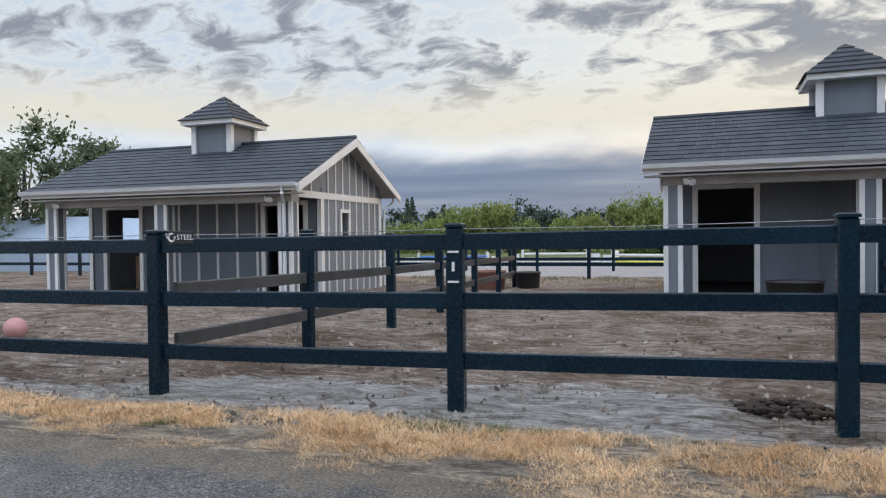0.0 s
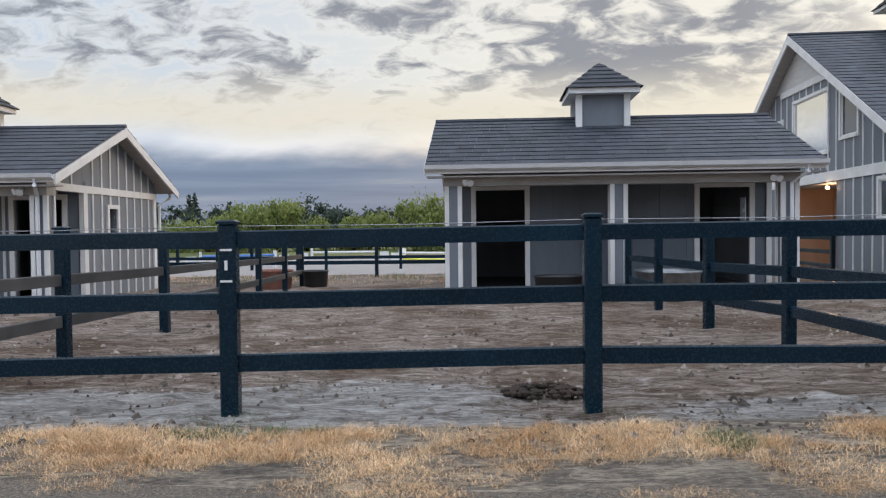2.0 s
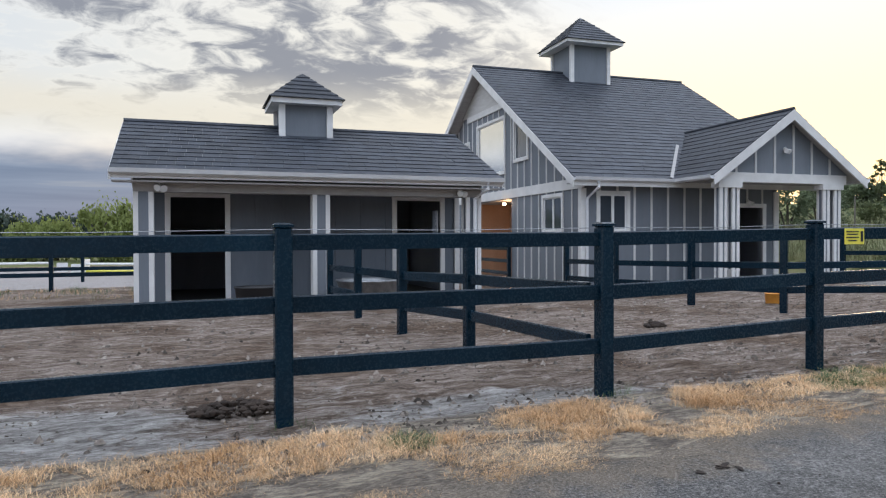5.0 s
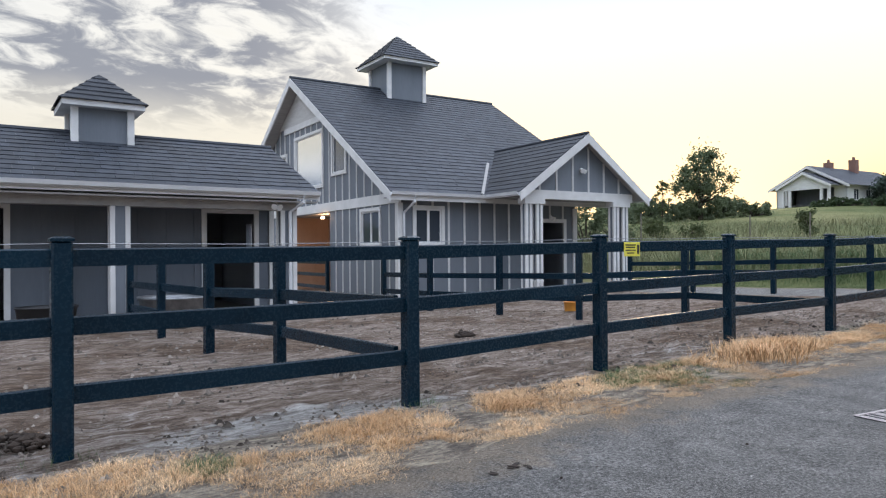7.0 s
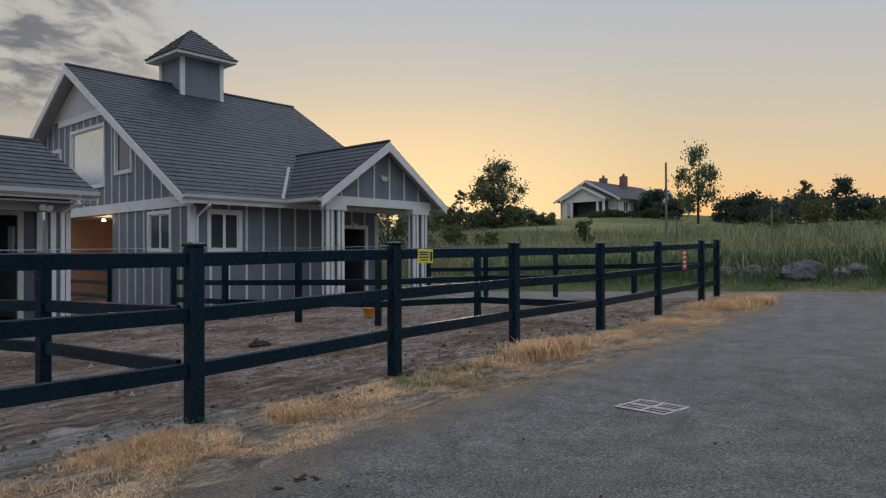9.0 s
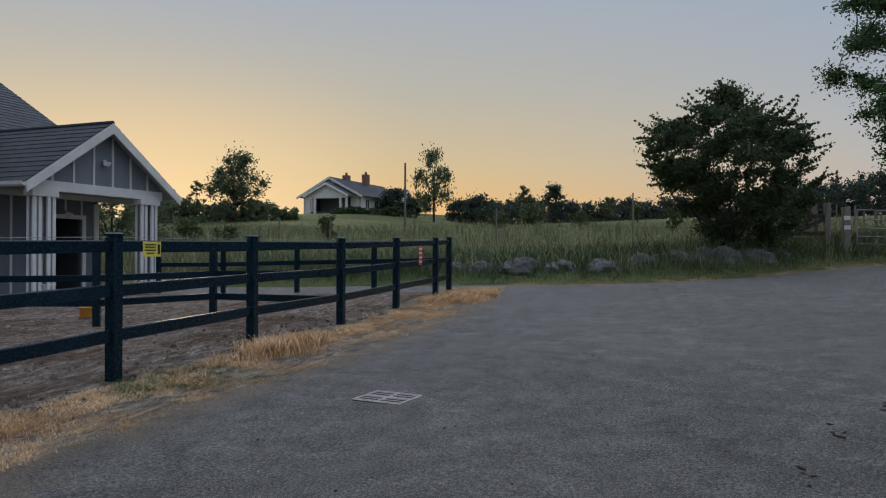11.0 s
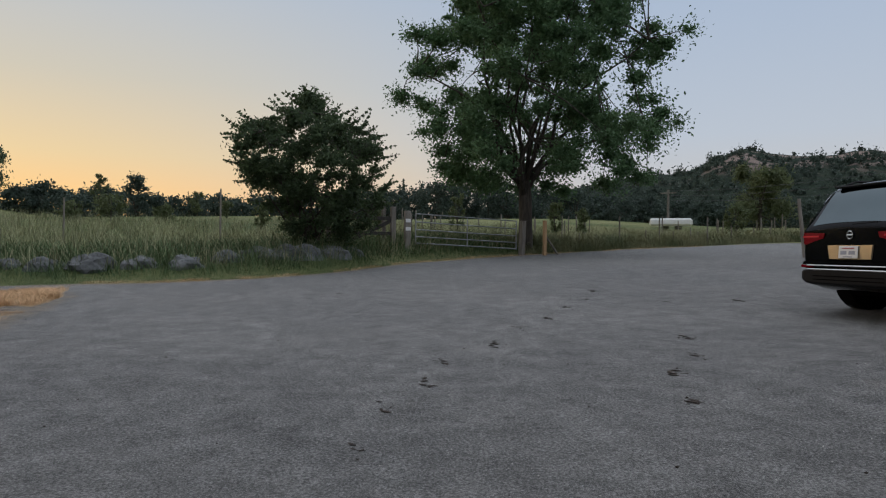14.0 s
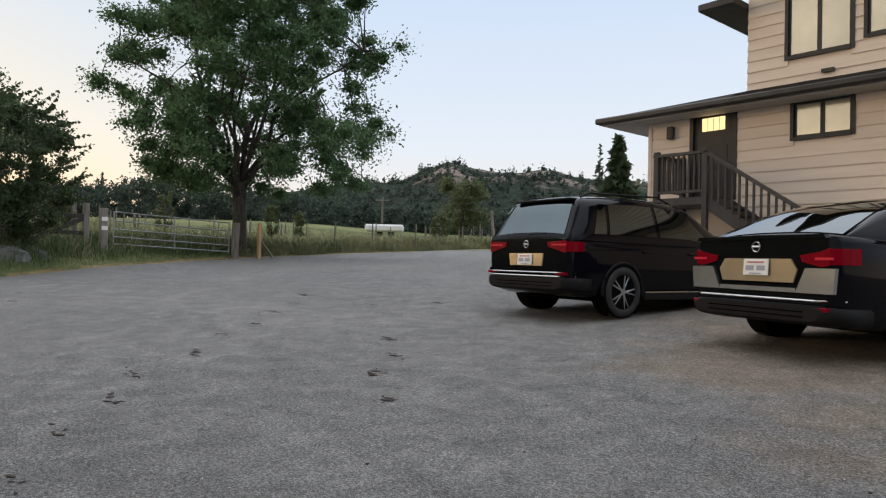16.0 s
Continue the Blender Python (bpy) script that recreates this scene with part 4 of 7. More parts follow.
    part("porch_ceiling", boxed(p0 + 0.35, p1 - 0.35, fy + 0.18, wy - 0.01, 2.96, 3.0), M_SOFFIT, b)
    for x in (p0 + 0.55, p0 + 0.95, p1 - 1.15, p1 - 0.75):
        column(b, I, x, fy + 0.06, -0.3, 2.90, 0.24, 0.24)
    for x in (p0 + 0.75, p1 - 0.95):
        part("column_cap", boxed(x - 0.38, x + 0.38, fy - 0.10, fy + 0.22, 2.74, 2.898), M_TRIM, b)
    flood_lamp(b, I, pc + 0.3, wy - 0.02, 2.5)
    flood_lamp(b, I, pc, fy - 0.02, 3.85)
    part("porch_floor", boxed(p0 + 0.2, p1 - 0.2, fy - 0.1, wy, -0.3, 0.06), M_STONE, b)
    part("bulb", tubed([(0.36, 5.6, 2.62), (0.36, 5.6, 2.54)], [0.05, 0.06], 10), lamp_glow("warm_bulb", (1.0, 0.62, 0.32), 14.0), b, "lit warm bulb")
    return b


barn()
gate = thing("stall_gate", pose(12.55, 14.5, -0.15, 0, 0, -6.5), "black three-rail gate across the barn passage", "gate")
for z in (0.12, 0.55, 0.98):
    part("rail", boxed(0.40, 0.445, 5.42, 9.45, z, z + 0.12, bevel=0.008), M_RAIL, gate)
for y in (5.36, 9.51):
    part("post", boxed(0.36, 0.48, y - 0.06, y + 0.06, -0.1, 1.25, bevel=0.01), M_RAIL, gate)
bulb = new("passage_lamp", bpy.data.lights.new("passage_lamp", "POINT"))
bulb.data.energy, bulb.data.color, bulb.data.shadow_soft_size = 22.0, (1.0, 0.55, 0.28), 0.06
bulb.matrix_world = pose(12.55, 14.5, 0, 0, 0, -6.5) @ pose(0.9, 6.6, 2.3)
tagged(bulb, "warm lamp in the barn passage", "lamp")


# ---- trees ----
def leaves_mesh(name, mat, clumps, per, size, seed, long=1.7, droop=0.0, flat=0.0):
    """Many small leaves scattered through clumps of (centre, radius, squash)."""
    rng = np.random.default_rng(seed)
    pts = []
    for (c, r, q), k in zip(clumps, per if isinstance(per, list) else [per] * len(clumps)):
        d = rng.normal(size=(k, 3))
        d /= np.linalg.norm(d, axis=1)[:, None]
        rad = r * np.minimum(np.abs(rng.normal(0.0, 0.60, (k, 1))), 1.4)
        p = d * rad
        p[:, 2] *= q
        if droop:
            p[:, 2] -= droop * r * rng.uniform(0, 1, k) ** 2
        pts.append(p + np.array(c))
    p = np.concatenate(pts)
    k = len(p)
    a = rng.normal(size=(k, 3))
    if droop:
        a[:, 2] -= 2.2
    a /= np.linalg.norm(a, axis=1)[:, None]
    b = np.cross(a, rng.normal(size=(k, 3)))
    b /= np.linalg.norm(b, axis=1)[:, None] + 1e-9
    s = size * rng.uniform(0.6, 1.35, (k, 1))
    a, b = a * s * long / 2, b * s / 2
    verts = np.stack([p - a, p + b * 0.9 - a * 0.1, p + a, p - b * 0.9 - a * 0.1], 1).reshape(-1, 3)
    me = bpy.data.meshes.new(name)
    me.vertices.add(4 * k)
    me.vertices.foreach_set("co", verts.ravel())
    me.loops.add(4 * k)
    me.loops.foreach_set("vertex_index", np.arange(4 * k))
    me.polygons.add(k)
    me.polygons.foreach_set("loop_start", np.arange(0, 4 * k, 4))
    me.polygons.foreach_set("loop_total", np.full(k, 4))
    me.update(calc_edges=True)
    me.validate()
    me.materials.append(mat)
    return me


def crown_tree(name, label, x, y, facing, profile, deep, mat, leaf_count, leaf_size, seed, trunk, fork, stems, n_main, clumps_n, clump, gaps, shoots, shoot_len):
    """A near tree grown to a profile of (height, reach to the one side, reach to the other): trunks, leaders, twigs, leaf clumps with gaps, and leafy shoots that break the outline."""
    rnd = random.Random(seed)
    t = thing(name, pose(x, y, height(x, y) - 0.1, 0, 0, facing), label, "tree")
    zs, la, lb = zip(*profile)

    def reach(z, a):
        p, q = float(np.interp(z, zs, la)), float(np.interp(z, zs, lb))
        side = (p + q) / 2 + (p - q) / 2 * math.sin(a)
        r = side * math.hypot(deep * math.cos(a), math.sin(a))
        return r * (1 + 0.20 * noise.noise((math.cos(a) * 1.7, math.sin(a) * 1.7, z * 0.55 + seed)))

    def spot(z, a, f):
        r = reach(z, a) * f
        return Vector((math.cos(a) * r, math.sin(a) * r, z))

    bm = bmesh.new()
    mains = []
    for k in range(stems):
        a = 6.28 * k / stems + 0.7
        foot = Vector((math.cos(a), math.sin(a), 0)) * (0.0 if stems == 1 else 0.2)
        top = foot * (1 + fork) + Vector((-0.05, 0.06, fork))
        tube(bm, [foot + Vector((0, 0, -0.3)), foot + Vector((0, 0, 0.12)), foot.lerp(top, 0.5) + Vector((0.04, -0.03, 0)), top], [trunk * 1.55, trunk * 1.15, trunk, trunk * 0.95], 10)
        mains.append(top)
    wood = []
    lo, hi = zs[0], zs[-1]
    for k in range(n_main):
        a, f = k * 2.4 + rnd.uniform(-0.3, 0.3), (k + 0.5) / n_main
        root = mains[k % stems] - Vector((0, 0, 0.25 * rnd.random() * fork))
        tip = spot(lo + (hi - lo) * (0.12 + 0.82 * f), a, 0.86)
        pts = [root]
        for q in (0.2, 0.4, 0.6, 0.8, 1.0):
            lift = math.sin(q * math.pi) * 0.13 * (tip - root).length
            pts.append(root.lerp(tip, q) + Vector((rnd.uniform(-.25, .25) * math.sin(q * 3.1) * (tip.length ** 0.5), rnd.uniform(-.25, .25) * math.sin(q * 3.1) * (tip.length ** 0.5), lift + rnd.uniform(-.1, .1))))
        rad = trunk * (0.46 - 0.18 * f)
        tube(bm, pts, [rad, rad * 0.8, rad * 0.6, rad * 0.42, rad * 0.26, rad * 0.08], 7)
        wood += pts[2:]
    clumps = []
    while len(clumps) < clumps_n:
        z, a = rnd.uniform(lo, hi), rnd.uniform(0, 6.28)
        if rnd.random() > 0.25 + 0.75 * (reach(z, a) / max(max(la), max(lb))):
            continue
        c = spot(z, a, 0.10 + 0.87 * rnd.random() ** 0.55)
        if noise.noise(c * (0.55 / clump) + Vector((seed, 0, 0))) < gaps:
            continue
        near = min(wood, key=lambda p: (p - c).length)
        mid = near.lerp(c, 0.5) + Vector((rnd.uniform(-.1, .1), rnd.uniform(-.1, .1), rnd.uniform(0, .2)))
        tube(bm, [near, mid, c], [trunk * 0.12, trunk * 0.08, 0.008], 4)
        for q in range(2):
            out = c + Vector((rnd.uniform(-1, 1), rnd.uniform(-1, 1), rnd.uniform(-0.6, 0.8))) * clump * 0.8
            tube(bm, [c, out], [0.012, 0.004], 3)
        clumps.append((c, clump * rnd.uniform(0.55, 1.25), rnd.uniform(0.55, 0.85)))
    per = leaf_count / clumps_n
    many = [int(per * rnd.uniform(0.4, 1.6)) + 1 for _ in clumps]
    for k in range(shoots):
        z, a = lo + (hi - lo) * (0.25 + 0.75 * rnd.random() ** 0.8), rnd.uniform(0, 6.28)
        c = spot(z, a, 0.9)
        way = Vector((math.cos(a) + rnd.uniform(-.6, .6), math.sin(a) + rnd.uniform(-.6, .6), rnd.uniform(-0.3, 1.0))).normalized() * shoot_len * rnd.uniform(0.4, 1.0)
        bend = Vector((0, 0, rnd.uniform(-0.15, 0.2) * shoot_len))
        tube(bm, [c - way * 0.4, c + way * 0.4 + bend * 0.5, c + way + bend], [0.014, 0.009, 0.003], 4)
        for q in range(7):
            f = q / 6
            clumps.append((c + way * f + bend * f * f, clump * (0.30 - 0.16 * f), 0.8))
            many.append(max(4, int(per * 0.055 * (1.3 - f))))
    part("trunk", bm, M_BARK, t, smooth=True)
    part("crown", leaves_mesh("crown", mat, clumps, many, leaf_size, seed), None, t)
    return t


def mound_tree(name, label, x, y, height_m, spread, mat, count, size, seed, droop=0.0, group="", trunk=0.2, z=None):
    """A far tree: short trunk with forks, and a ragged crown of leaf clumps."""
    rnd = random.Random(seed)
    base = height(x, y) if z is None else z
    t = thing(name, pose(x, y, base - 0.1), label, "tree", group)
    bm = bmesh.new()
    tube(bm, [(0, 0, -0.3), (0, 0, height_m * 0.3), (rnd.uniform(-.3, .3), 0, height_m * 0.7)], [trunk * 1.3, trunk, trunk * 0.3], 7)
    clumps = []
    for k in range(26):
        a, f = rnd.uniform(0, 6.28), rnd.uniform(0.0, 1.0)
        zz = height_m * (0.22 + 0.70 * rnd.random())
        shape = math.sin(math.pi * min(max((zz / height_m - 0.05), 0.05), 0.98)) ** 0.6
        r = spread / 2 * shape * math.sqrt(f) * 0.85
        c = (math.cos(a) * r, math.sin(a) * r, zz)
        clumps.append((c, spread * rnd.uniform(0.10, 0.20), rnd.uniform(0.7, 1.1)))
        if k % 3 == 0:
            tube(bm, [(0, 0, height_m * 0.25), (c[0] * 0.5, c[1] * 0.5, zz * 0.7), c], [trunk * 0.5, trunk * 0.3, 0.02], 4)
    part("trunk", bm, M_BARK, t, smooth=True)
    part("crown", leaves_mesh("crown", mat, clumps, [max(4, int(count / 26 * rnd.uniform(0.5, 1.5))) for _ in clumps], size, seed, 1.9, droop), None, t)
    return t


def fir(name, label, x, y, height_m, spread, seed, group="", count=900, z=None, mat=None):
    """A conifer: straight stem and drooping whorls of needle sprays."""
    rnd = random.Random(seed)
    base = height(x, y) if z is None else z
    t = thing(name, pose(x, y, base - 0.1), label, "tree", group)
    part("trunk", tubed([(0, 0, -0.3), (0, 0, height_m * 0.97)], [spread * 0.045, 0.02], 6), M_BARK, t)
    clumps = []
    for k in range(34):
        f = (k + 0.5) / 34
        r = spread / 2 * (1 - f) ** 0.85 * rnd.uniform(0.55, 1.1)
        a = k * 2.4
        clumps.append(((math.cos(a) * r * 0.6, math.sin(a) * r * 0.6, height_m * (0.08 + 0.92 * f)), max(r * 0.75, spread * 0.05), 0.45))
    part("crown", leaves_mesh("crown", mat or M_FIR, clumps, [max(4, int(count / 34 * (1.6 - f / 22))) for f in range(34)], spread * 0.075, seed, 2.2), None, t)
    return t


def polar(az, d, ox=1.7, oy=-1.4):
    return ox + d * math.cos(radians(az)), oy + d * math.sin(radians(az))


crown_tree("ash_tree", "tall leafy ash tree beside the farm gate", 28.12, -13.78, -25, [(2.8, 3.2, 4.0), (3.5, 4.3, 5.5), (5.2, 4.9, 5.9), (8.2, 5.2, 6.0), (10.5, 4.5, 5.1), (12.5, 2.9, 3.3), (13.9, 0.6, 0.6)], 0.9, M_ASH, 260000, 0.080, 5, 0.27, 3.0, 1, 18, 350, 0.74, -0.15, 14, 0.55)
crown_tree("hawthorn_tree", "dark ragged hawthorn with dense low crown", 24.0, -4.4, -7, [(0.3, 0.4, 0.9), (0.9, 0.7, 2.0), (1.8, 1.5, 2.3), (2.7, 2.5, 2.4), (3.5, 2.6, 2.3), (4.0, 1.9, 1.6), (4.3, 0.7, 0.6), (4.55, 0.15, 0.15), (5.0, 0.05, 0.05)], 0.95, M_THORN, 76000, 0.062, 11, 0.10, 0.6, 3, 14, 210, 0.42, -0.28, 110, 0.85)


def rise(az, d, e):
    """Height above its ground of a thing whose top stands at the slope e over the eye."""
    return 1.23 + e * d - height(*polar(az, d))


def bush(name, label, az, d, e, spread, mat, count, size, seed, group):
    """A leafy bush or hedge tree that is green down to the ground."""
    rnd = random.Random(seed)
    x, y = polar(az, d)
    h = max(rise(az, d, e), 0.8)
    t = thing(name, pose(x, y, height(x, y) - 0.1), label, "tree" if h > 3 else "bush", group)
    bm = bmesh.new()
    clumps = []
    for k in range(30):
        a, zz = rnd.uniform(0, 6.28), h * rnd.uniform(0.06, 0.93)
        r = spread / 2 * max(1 - (zz / h) ** 2.6, 0.1) ** 0.5 * math.sqrt(rnd.random()) * 0.9
        c = (math.cos(a) * r, math.sin(a) * r, zz)
        clumps.append((c, min(spread * 0.2, h * 0.28) * rnd.uniform(0.7, 1.15), 0.8))
        if k % 3 == 0:
            tube(bm, [(0, 0, -0.2), (c[0] * 0.4, c[1] * 0.4, zz * 0.6), c], [0.08, 0.05, 0.01], 4)
    part("trunk", bm, M_BARK, t)
    part("crown", leaves_mesh("crown", mat, clumps, [max(4, int(count / 30 * rnd.uniform(0.6, 1.4))) for _ in clumps], size, seed), None, t)
    return t


# trees behind the arena, by bearing and distance
for az, d, e, w, k in ((104.6, 58, 0.040, 5.4, 1), (102.6, 59, 0.044, 5.2, 2), (99.9, 60, 0.018, 4.4, 3), (96.6, 60, 0.030, 4.8, 4), (94.6, 61, 0.028, 4.4, 5), (91.6, 56, 0.048, 5.4, 6), (89.2, 57, 0.054, 6.2, 7), (86.4, 58, 0.050, 6.0, 8), (107.8, 62, 0.018, 6.0, 9), (110.6, 64, 0.012, 6.0, 10)):
    mound_tree("willow_tree", "bright green weeping willow behind the arena", *polar(az, d), rise(az, d, e), w, M_WILLOW, 9000, 0.15, 40 + k, 0.9, "willows")
for az, d, h, w, k in ((137.0, 46, 8.6, 7.0, 1), (133.0, 48, 8.0, 6.0, 2), (130.0, 50, 7.0, 5.0, 3), (141.0, 44, 8.0, 7.0, 4), (127.5, 60, 5.0, 6.0, 5)):
    mound_tree("poplar_tree", "grey-green leafy tree behind the shelter", *polar(az, d), h, w, M_FAR, 5600, 0.18, 60 + k, 0.0, "trees behind the shelter")
rnd = random.Random(21)
for k in range(46):
    az = 72 + 44 * k / 45 + rnd.uniform(-0.4, 0.4)
    d = rnd.uniform(125, 150)
    e = 0.030 + rnd.uniform(-0.004, 0.006)
    for c, w, up in ((108.7, 1.3, 0.026), (110.8, 1.0, 0.018), (106.0, 0.9, 0.015), (99.4, 1.2, 0.014), (97.7, 0.9, 0.013)):
        e += up * max(0.0, 1 - abs(az - c) / w)
    if k % 3 == 0 or az < 104:
        bush("woodland_tree", "dark broadleaf tree in the far wood", az, d, e, 11.0, M_FIR, 1500, 0.42, 100 + k, "far wood")
    else:
        x, y = polar(az, d)
        fir("fir_tree", "dark fir in the far wood", x, y, rise(az, d, e), 6.0, 100 + k, "far wood", 700)

# trees round the white house and along the meadow
mound_tree("round_tree", "round leafy tree against the sunset", *polar(30.9, 72), rise(30.9, 72, 0.137), 6.6, M_FAR, 11000, 0.15, 201, 0.0, "meadow trees")
mound_tree("birch_tree", "airy birch beside the white house", *polar(15.1, 84), rise(15.1, 84, 0.158), 6.4, M_FAR, 5200, 0.15, 202, 1.1, "meadow trees", 0.12)
for az, d, e, w, k in ((11.6, 92, 0.081, 6.4, 0), (12.9, 94, 0.072, 5.0, 1), (18.4, 99, 0.088, 5.4, 2), (16.7, 97, 0.075, 5.0, 3), (9.4, 96, 0.066, 5.0, 4)):
    bush("spreading_tree", "round-topped dark tree by the house", az, d, e, w, M_FIR, 3600, 0.24, 203 + k, "meadow trees")
bush("young_fir", "young dark fir in the meadow", 5.3, 62, 0.098, 2.6, M_FIR, 2600, 0.14, 210, "meadow trees")
bush("young_fir", "young dark fir in the meadow", 4.2, 64, 0.070, 2.6, M_FIR, 1800, 0.14, 211, "meadow trees")
for az, d, e, w, k in ((33.7, 60, 0.102, 1.5, 0), (7.7, 58, 0.098, 1.5, 1), (7.0, 50, 0.072, 2.2, 14), (1.0, 64, 0.080, 1.6, 2), (-1.2, 56, 0.070, 1.2, 3), (34.4, 44, 0.045, 2.2, 4), (31.6, 46, 0.036, 2.0, 15), (23.7, 42, 0.052, 1.5, 5), (9.7, 50, 0.058, 2.0, 6), (3.2, 52, 0.060, 1.8, 7), (-3.8, 44, 0.066, 1.2, 8), (-12.9, 44, 0.062, 1.0, 9), (-19.5, 52, 0.088, 1.5, 10), (-27.4, 46, 0.076, 1.3, 11), (-29.6, 50, 0.070, 1.3, 12), (-41.0, 48, 0.072, 1.6, 13)):
    mound_tree("shrub", "loose wild shrub in the meadow", *polar(az, d), rise(az, d, e), w, M_SHRUB, 1500, 0.095, 220 + k, 0.0, "meadow shrubs", 0.03)
for k in range(9):
    az = 37.2 - 1.25 * k
    bush("hedge_bush", "dark overgrown hedge below the round tree", az, 76 + 3 * math.sin(k * 2.1), 0.067 + 0.006 * math.sin(k * 1.3), 5.0, M_FAR, 2200, 0.20, 280 + k, "house hedge")
for az, d, e, k in ((39.6, 44, 0.085, 0), (37.6, 47, 0.070, 1), (41.8, 46, 0.080, 2)):
    bush("garden_bush", "dark leafy bush behind the barn porch", az, d, e, 3.4, M_FAR, 2600, 0.13, 270 + k, "house hedge")
for k in range(6):
    az = 22.6 - 1.05 * k
    bush("hedge_bush", "clipped dark hedge in front of the white house", az, 88, 0.061 + 0.004 * math.sin(k * 1.9), 3.6, M_THORN, 2000, 0.16, 290 + k, "house hedge")
for k in range(44):
    az = 11.5 - 60 * k / 43
    e = float(np.interp(az, (-48, -36, -30, -24, -20, -14, -8, 0, 12), (0.062, 0.066, 0.076, 0.088, 0.092, 0.082, 0.068, 0.066, 0.064)))
    bush("hedge_tree", "dark dense hedgerow tree behind the meadow", az, 106 + 5 * math.sin(k * 1.7), e + 0.009 + rnd.uniform(-0.004, 0.004), 7.4, M_FIR, 2600, 0.26, 300 + k, "far hedgerow")
for k in range(14):
    az = -12 - 1.5 * k
    d = rnd.uniform(118, 130)
    x, y = polar(az, d)
    fir("fir_tree", "dark fir behind the gate", x, y, rise(az, d, 0.092 + rnd.uniform(-0.01, 0.012)), 4.6, 360 + k, "far hedgerow", 700)
mound_tree("maple_tree", "broad green tree below the hill", *polar(-42.6, 76), rise(-42.6, 76, 0.122), 6.8, M_SHRUB, 14000, 0.16, 401, 0.0, "meadow trees")
fir("young_cedar", "sparse young cedar by the house", *polar(-53.6, 40), 5.2, 2.2, 403, "trees by the house", 700)


# ---- hill behind ----
def hill():
    def crest(az):
        pts = [(-95, 0.03), (-80, 0.07), (-66, 0.098), (-56.5, 0.109), (-53.0, 0.116), (-51.2, 0.122), (-50.3, 0.129), (-48.7, 0.130), (-47.5, 0.126), (-45.3, 0.127), (-43.2, 0.130), (-42.2, 0.136), (-41.2, 0.141), (-40.2, 0.134), (-39.2, 0.130), (-37.9, 0.118), (-36.5, 0.110), (-34.2, 0.111), (-32.4, 0.103), (-28, 0.085), (-20, 0.055), (-10, 0.03)]
        a, e = zip(*pts)
        return float(np.interp(az, a, e))
    bm = bmesh.new()
    rows = []
    for k in range(171):
        az = -95 + 0.5 * k
        row = []
        for j in range(15):
            f = j / 12
            d = 330 + 300 * f
            e = crest(az) * (math.sin(min(f, 1.0) * math.pi / 2) ** 1.2 if f <= 1 else 1 - 0.5 * (f - 1))
            x, y = polar(az, d)
            n1 = noise.fractal((x * 0.012, y * 0.012, 1.0), 1.0, 2.0, 5)
            row.append(bm.verts.new((x, y, 1.2 + e * d + n1 * 3.0 * min(f * 2, 1))))
        rows.append(row)
    for a, b in zip(rows, rows[1:]):
        for i in range(14):
            bm.faces.new((a[i], b[i], b[i + 1], a[i + 1]))
    m = surface("wooded_hill", (0.014, 0.024, 0.018), (0.036, 0.048, 0.032), 0.05, 0.95, 0, 1.0, 0.25, (1, 1, 1), depth=6.0, sheen=0.05)
    n = Nodes(m.node_tree, False)
    p = next(k for k in m.node_tree.nodes if k.type == "BSDF_PRINCIPLED")
    green = p.inputs["Base Color"].links[0].from_socket
    tc = n.add("ShaderNodeTexCoord")
    sep = n.add("ShaderNodeSeparateXYZ")
    n.wire(tc.outputs["Object"], sep.inputs[0])
    rock = n.noise(tc.outputs["Object"], 0.022, 6.0, 0.65)
    f = n.math("MULTIPLY", n.smooth(rock, 0.50, 0.58), n.smooth(sep.outputs[2], 48.0, 70.0))
    n.wire(n.mix(f, green, (0.24, 0.185, 0.16)), p.inputs["Base Color"])
    ob = part("hill", bm, m, smooth=True)
    tagged(ob, "wooded hill with bare rock near its top", "hill", kind="structure")
    rnd = random.Random(9)
    cl = []
    for k in range(1500):
        az = rnd.uniform(-80, -18)
        f = rnd.uniform(0.2, 0.86) if rnd.random() < 0.96 else 0.98
        d = 330 + 300 * f
        e = crest(az) * math.sin(f * math.pi / 2) ** 1.2
        x, y = polar(az, d)
        cl.append(((x, y, 1.2 + e * d + 1.5), rnd.uniform(2.2, 4.2), 1.5))
    w = part("woods", leaves_mesh("woods", M_FIR, cl, 60, 1.2, 10), None)
    tagged(w, "dark conifer woods on the hillside", "woods", kind="stuff")


hill()


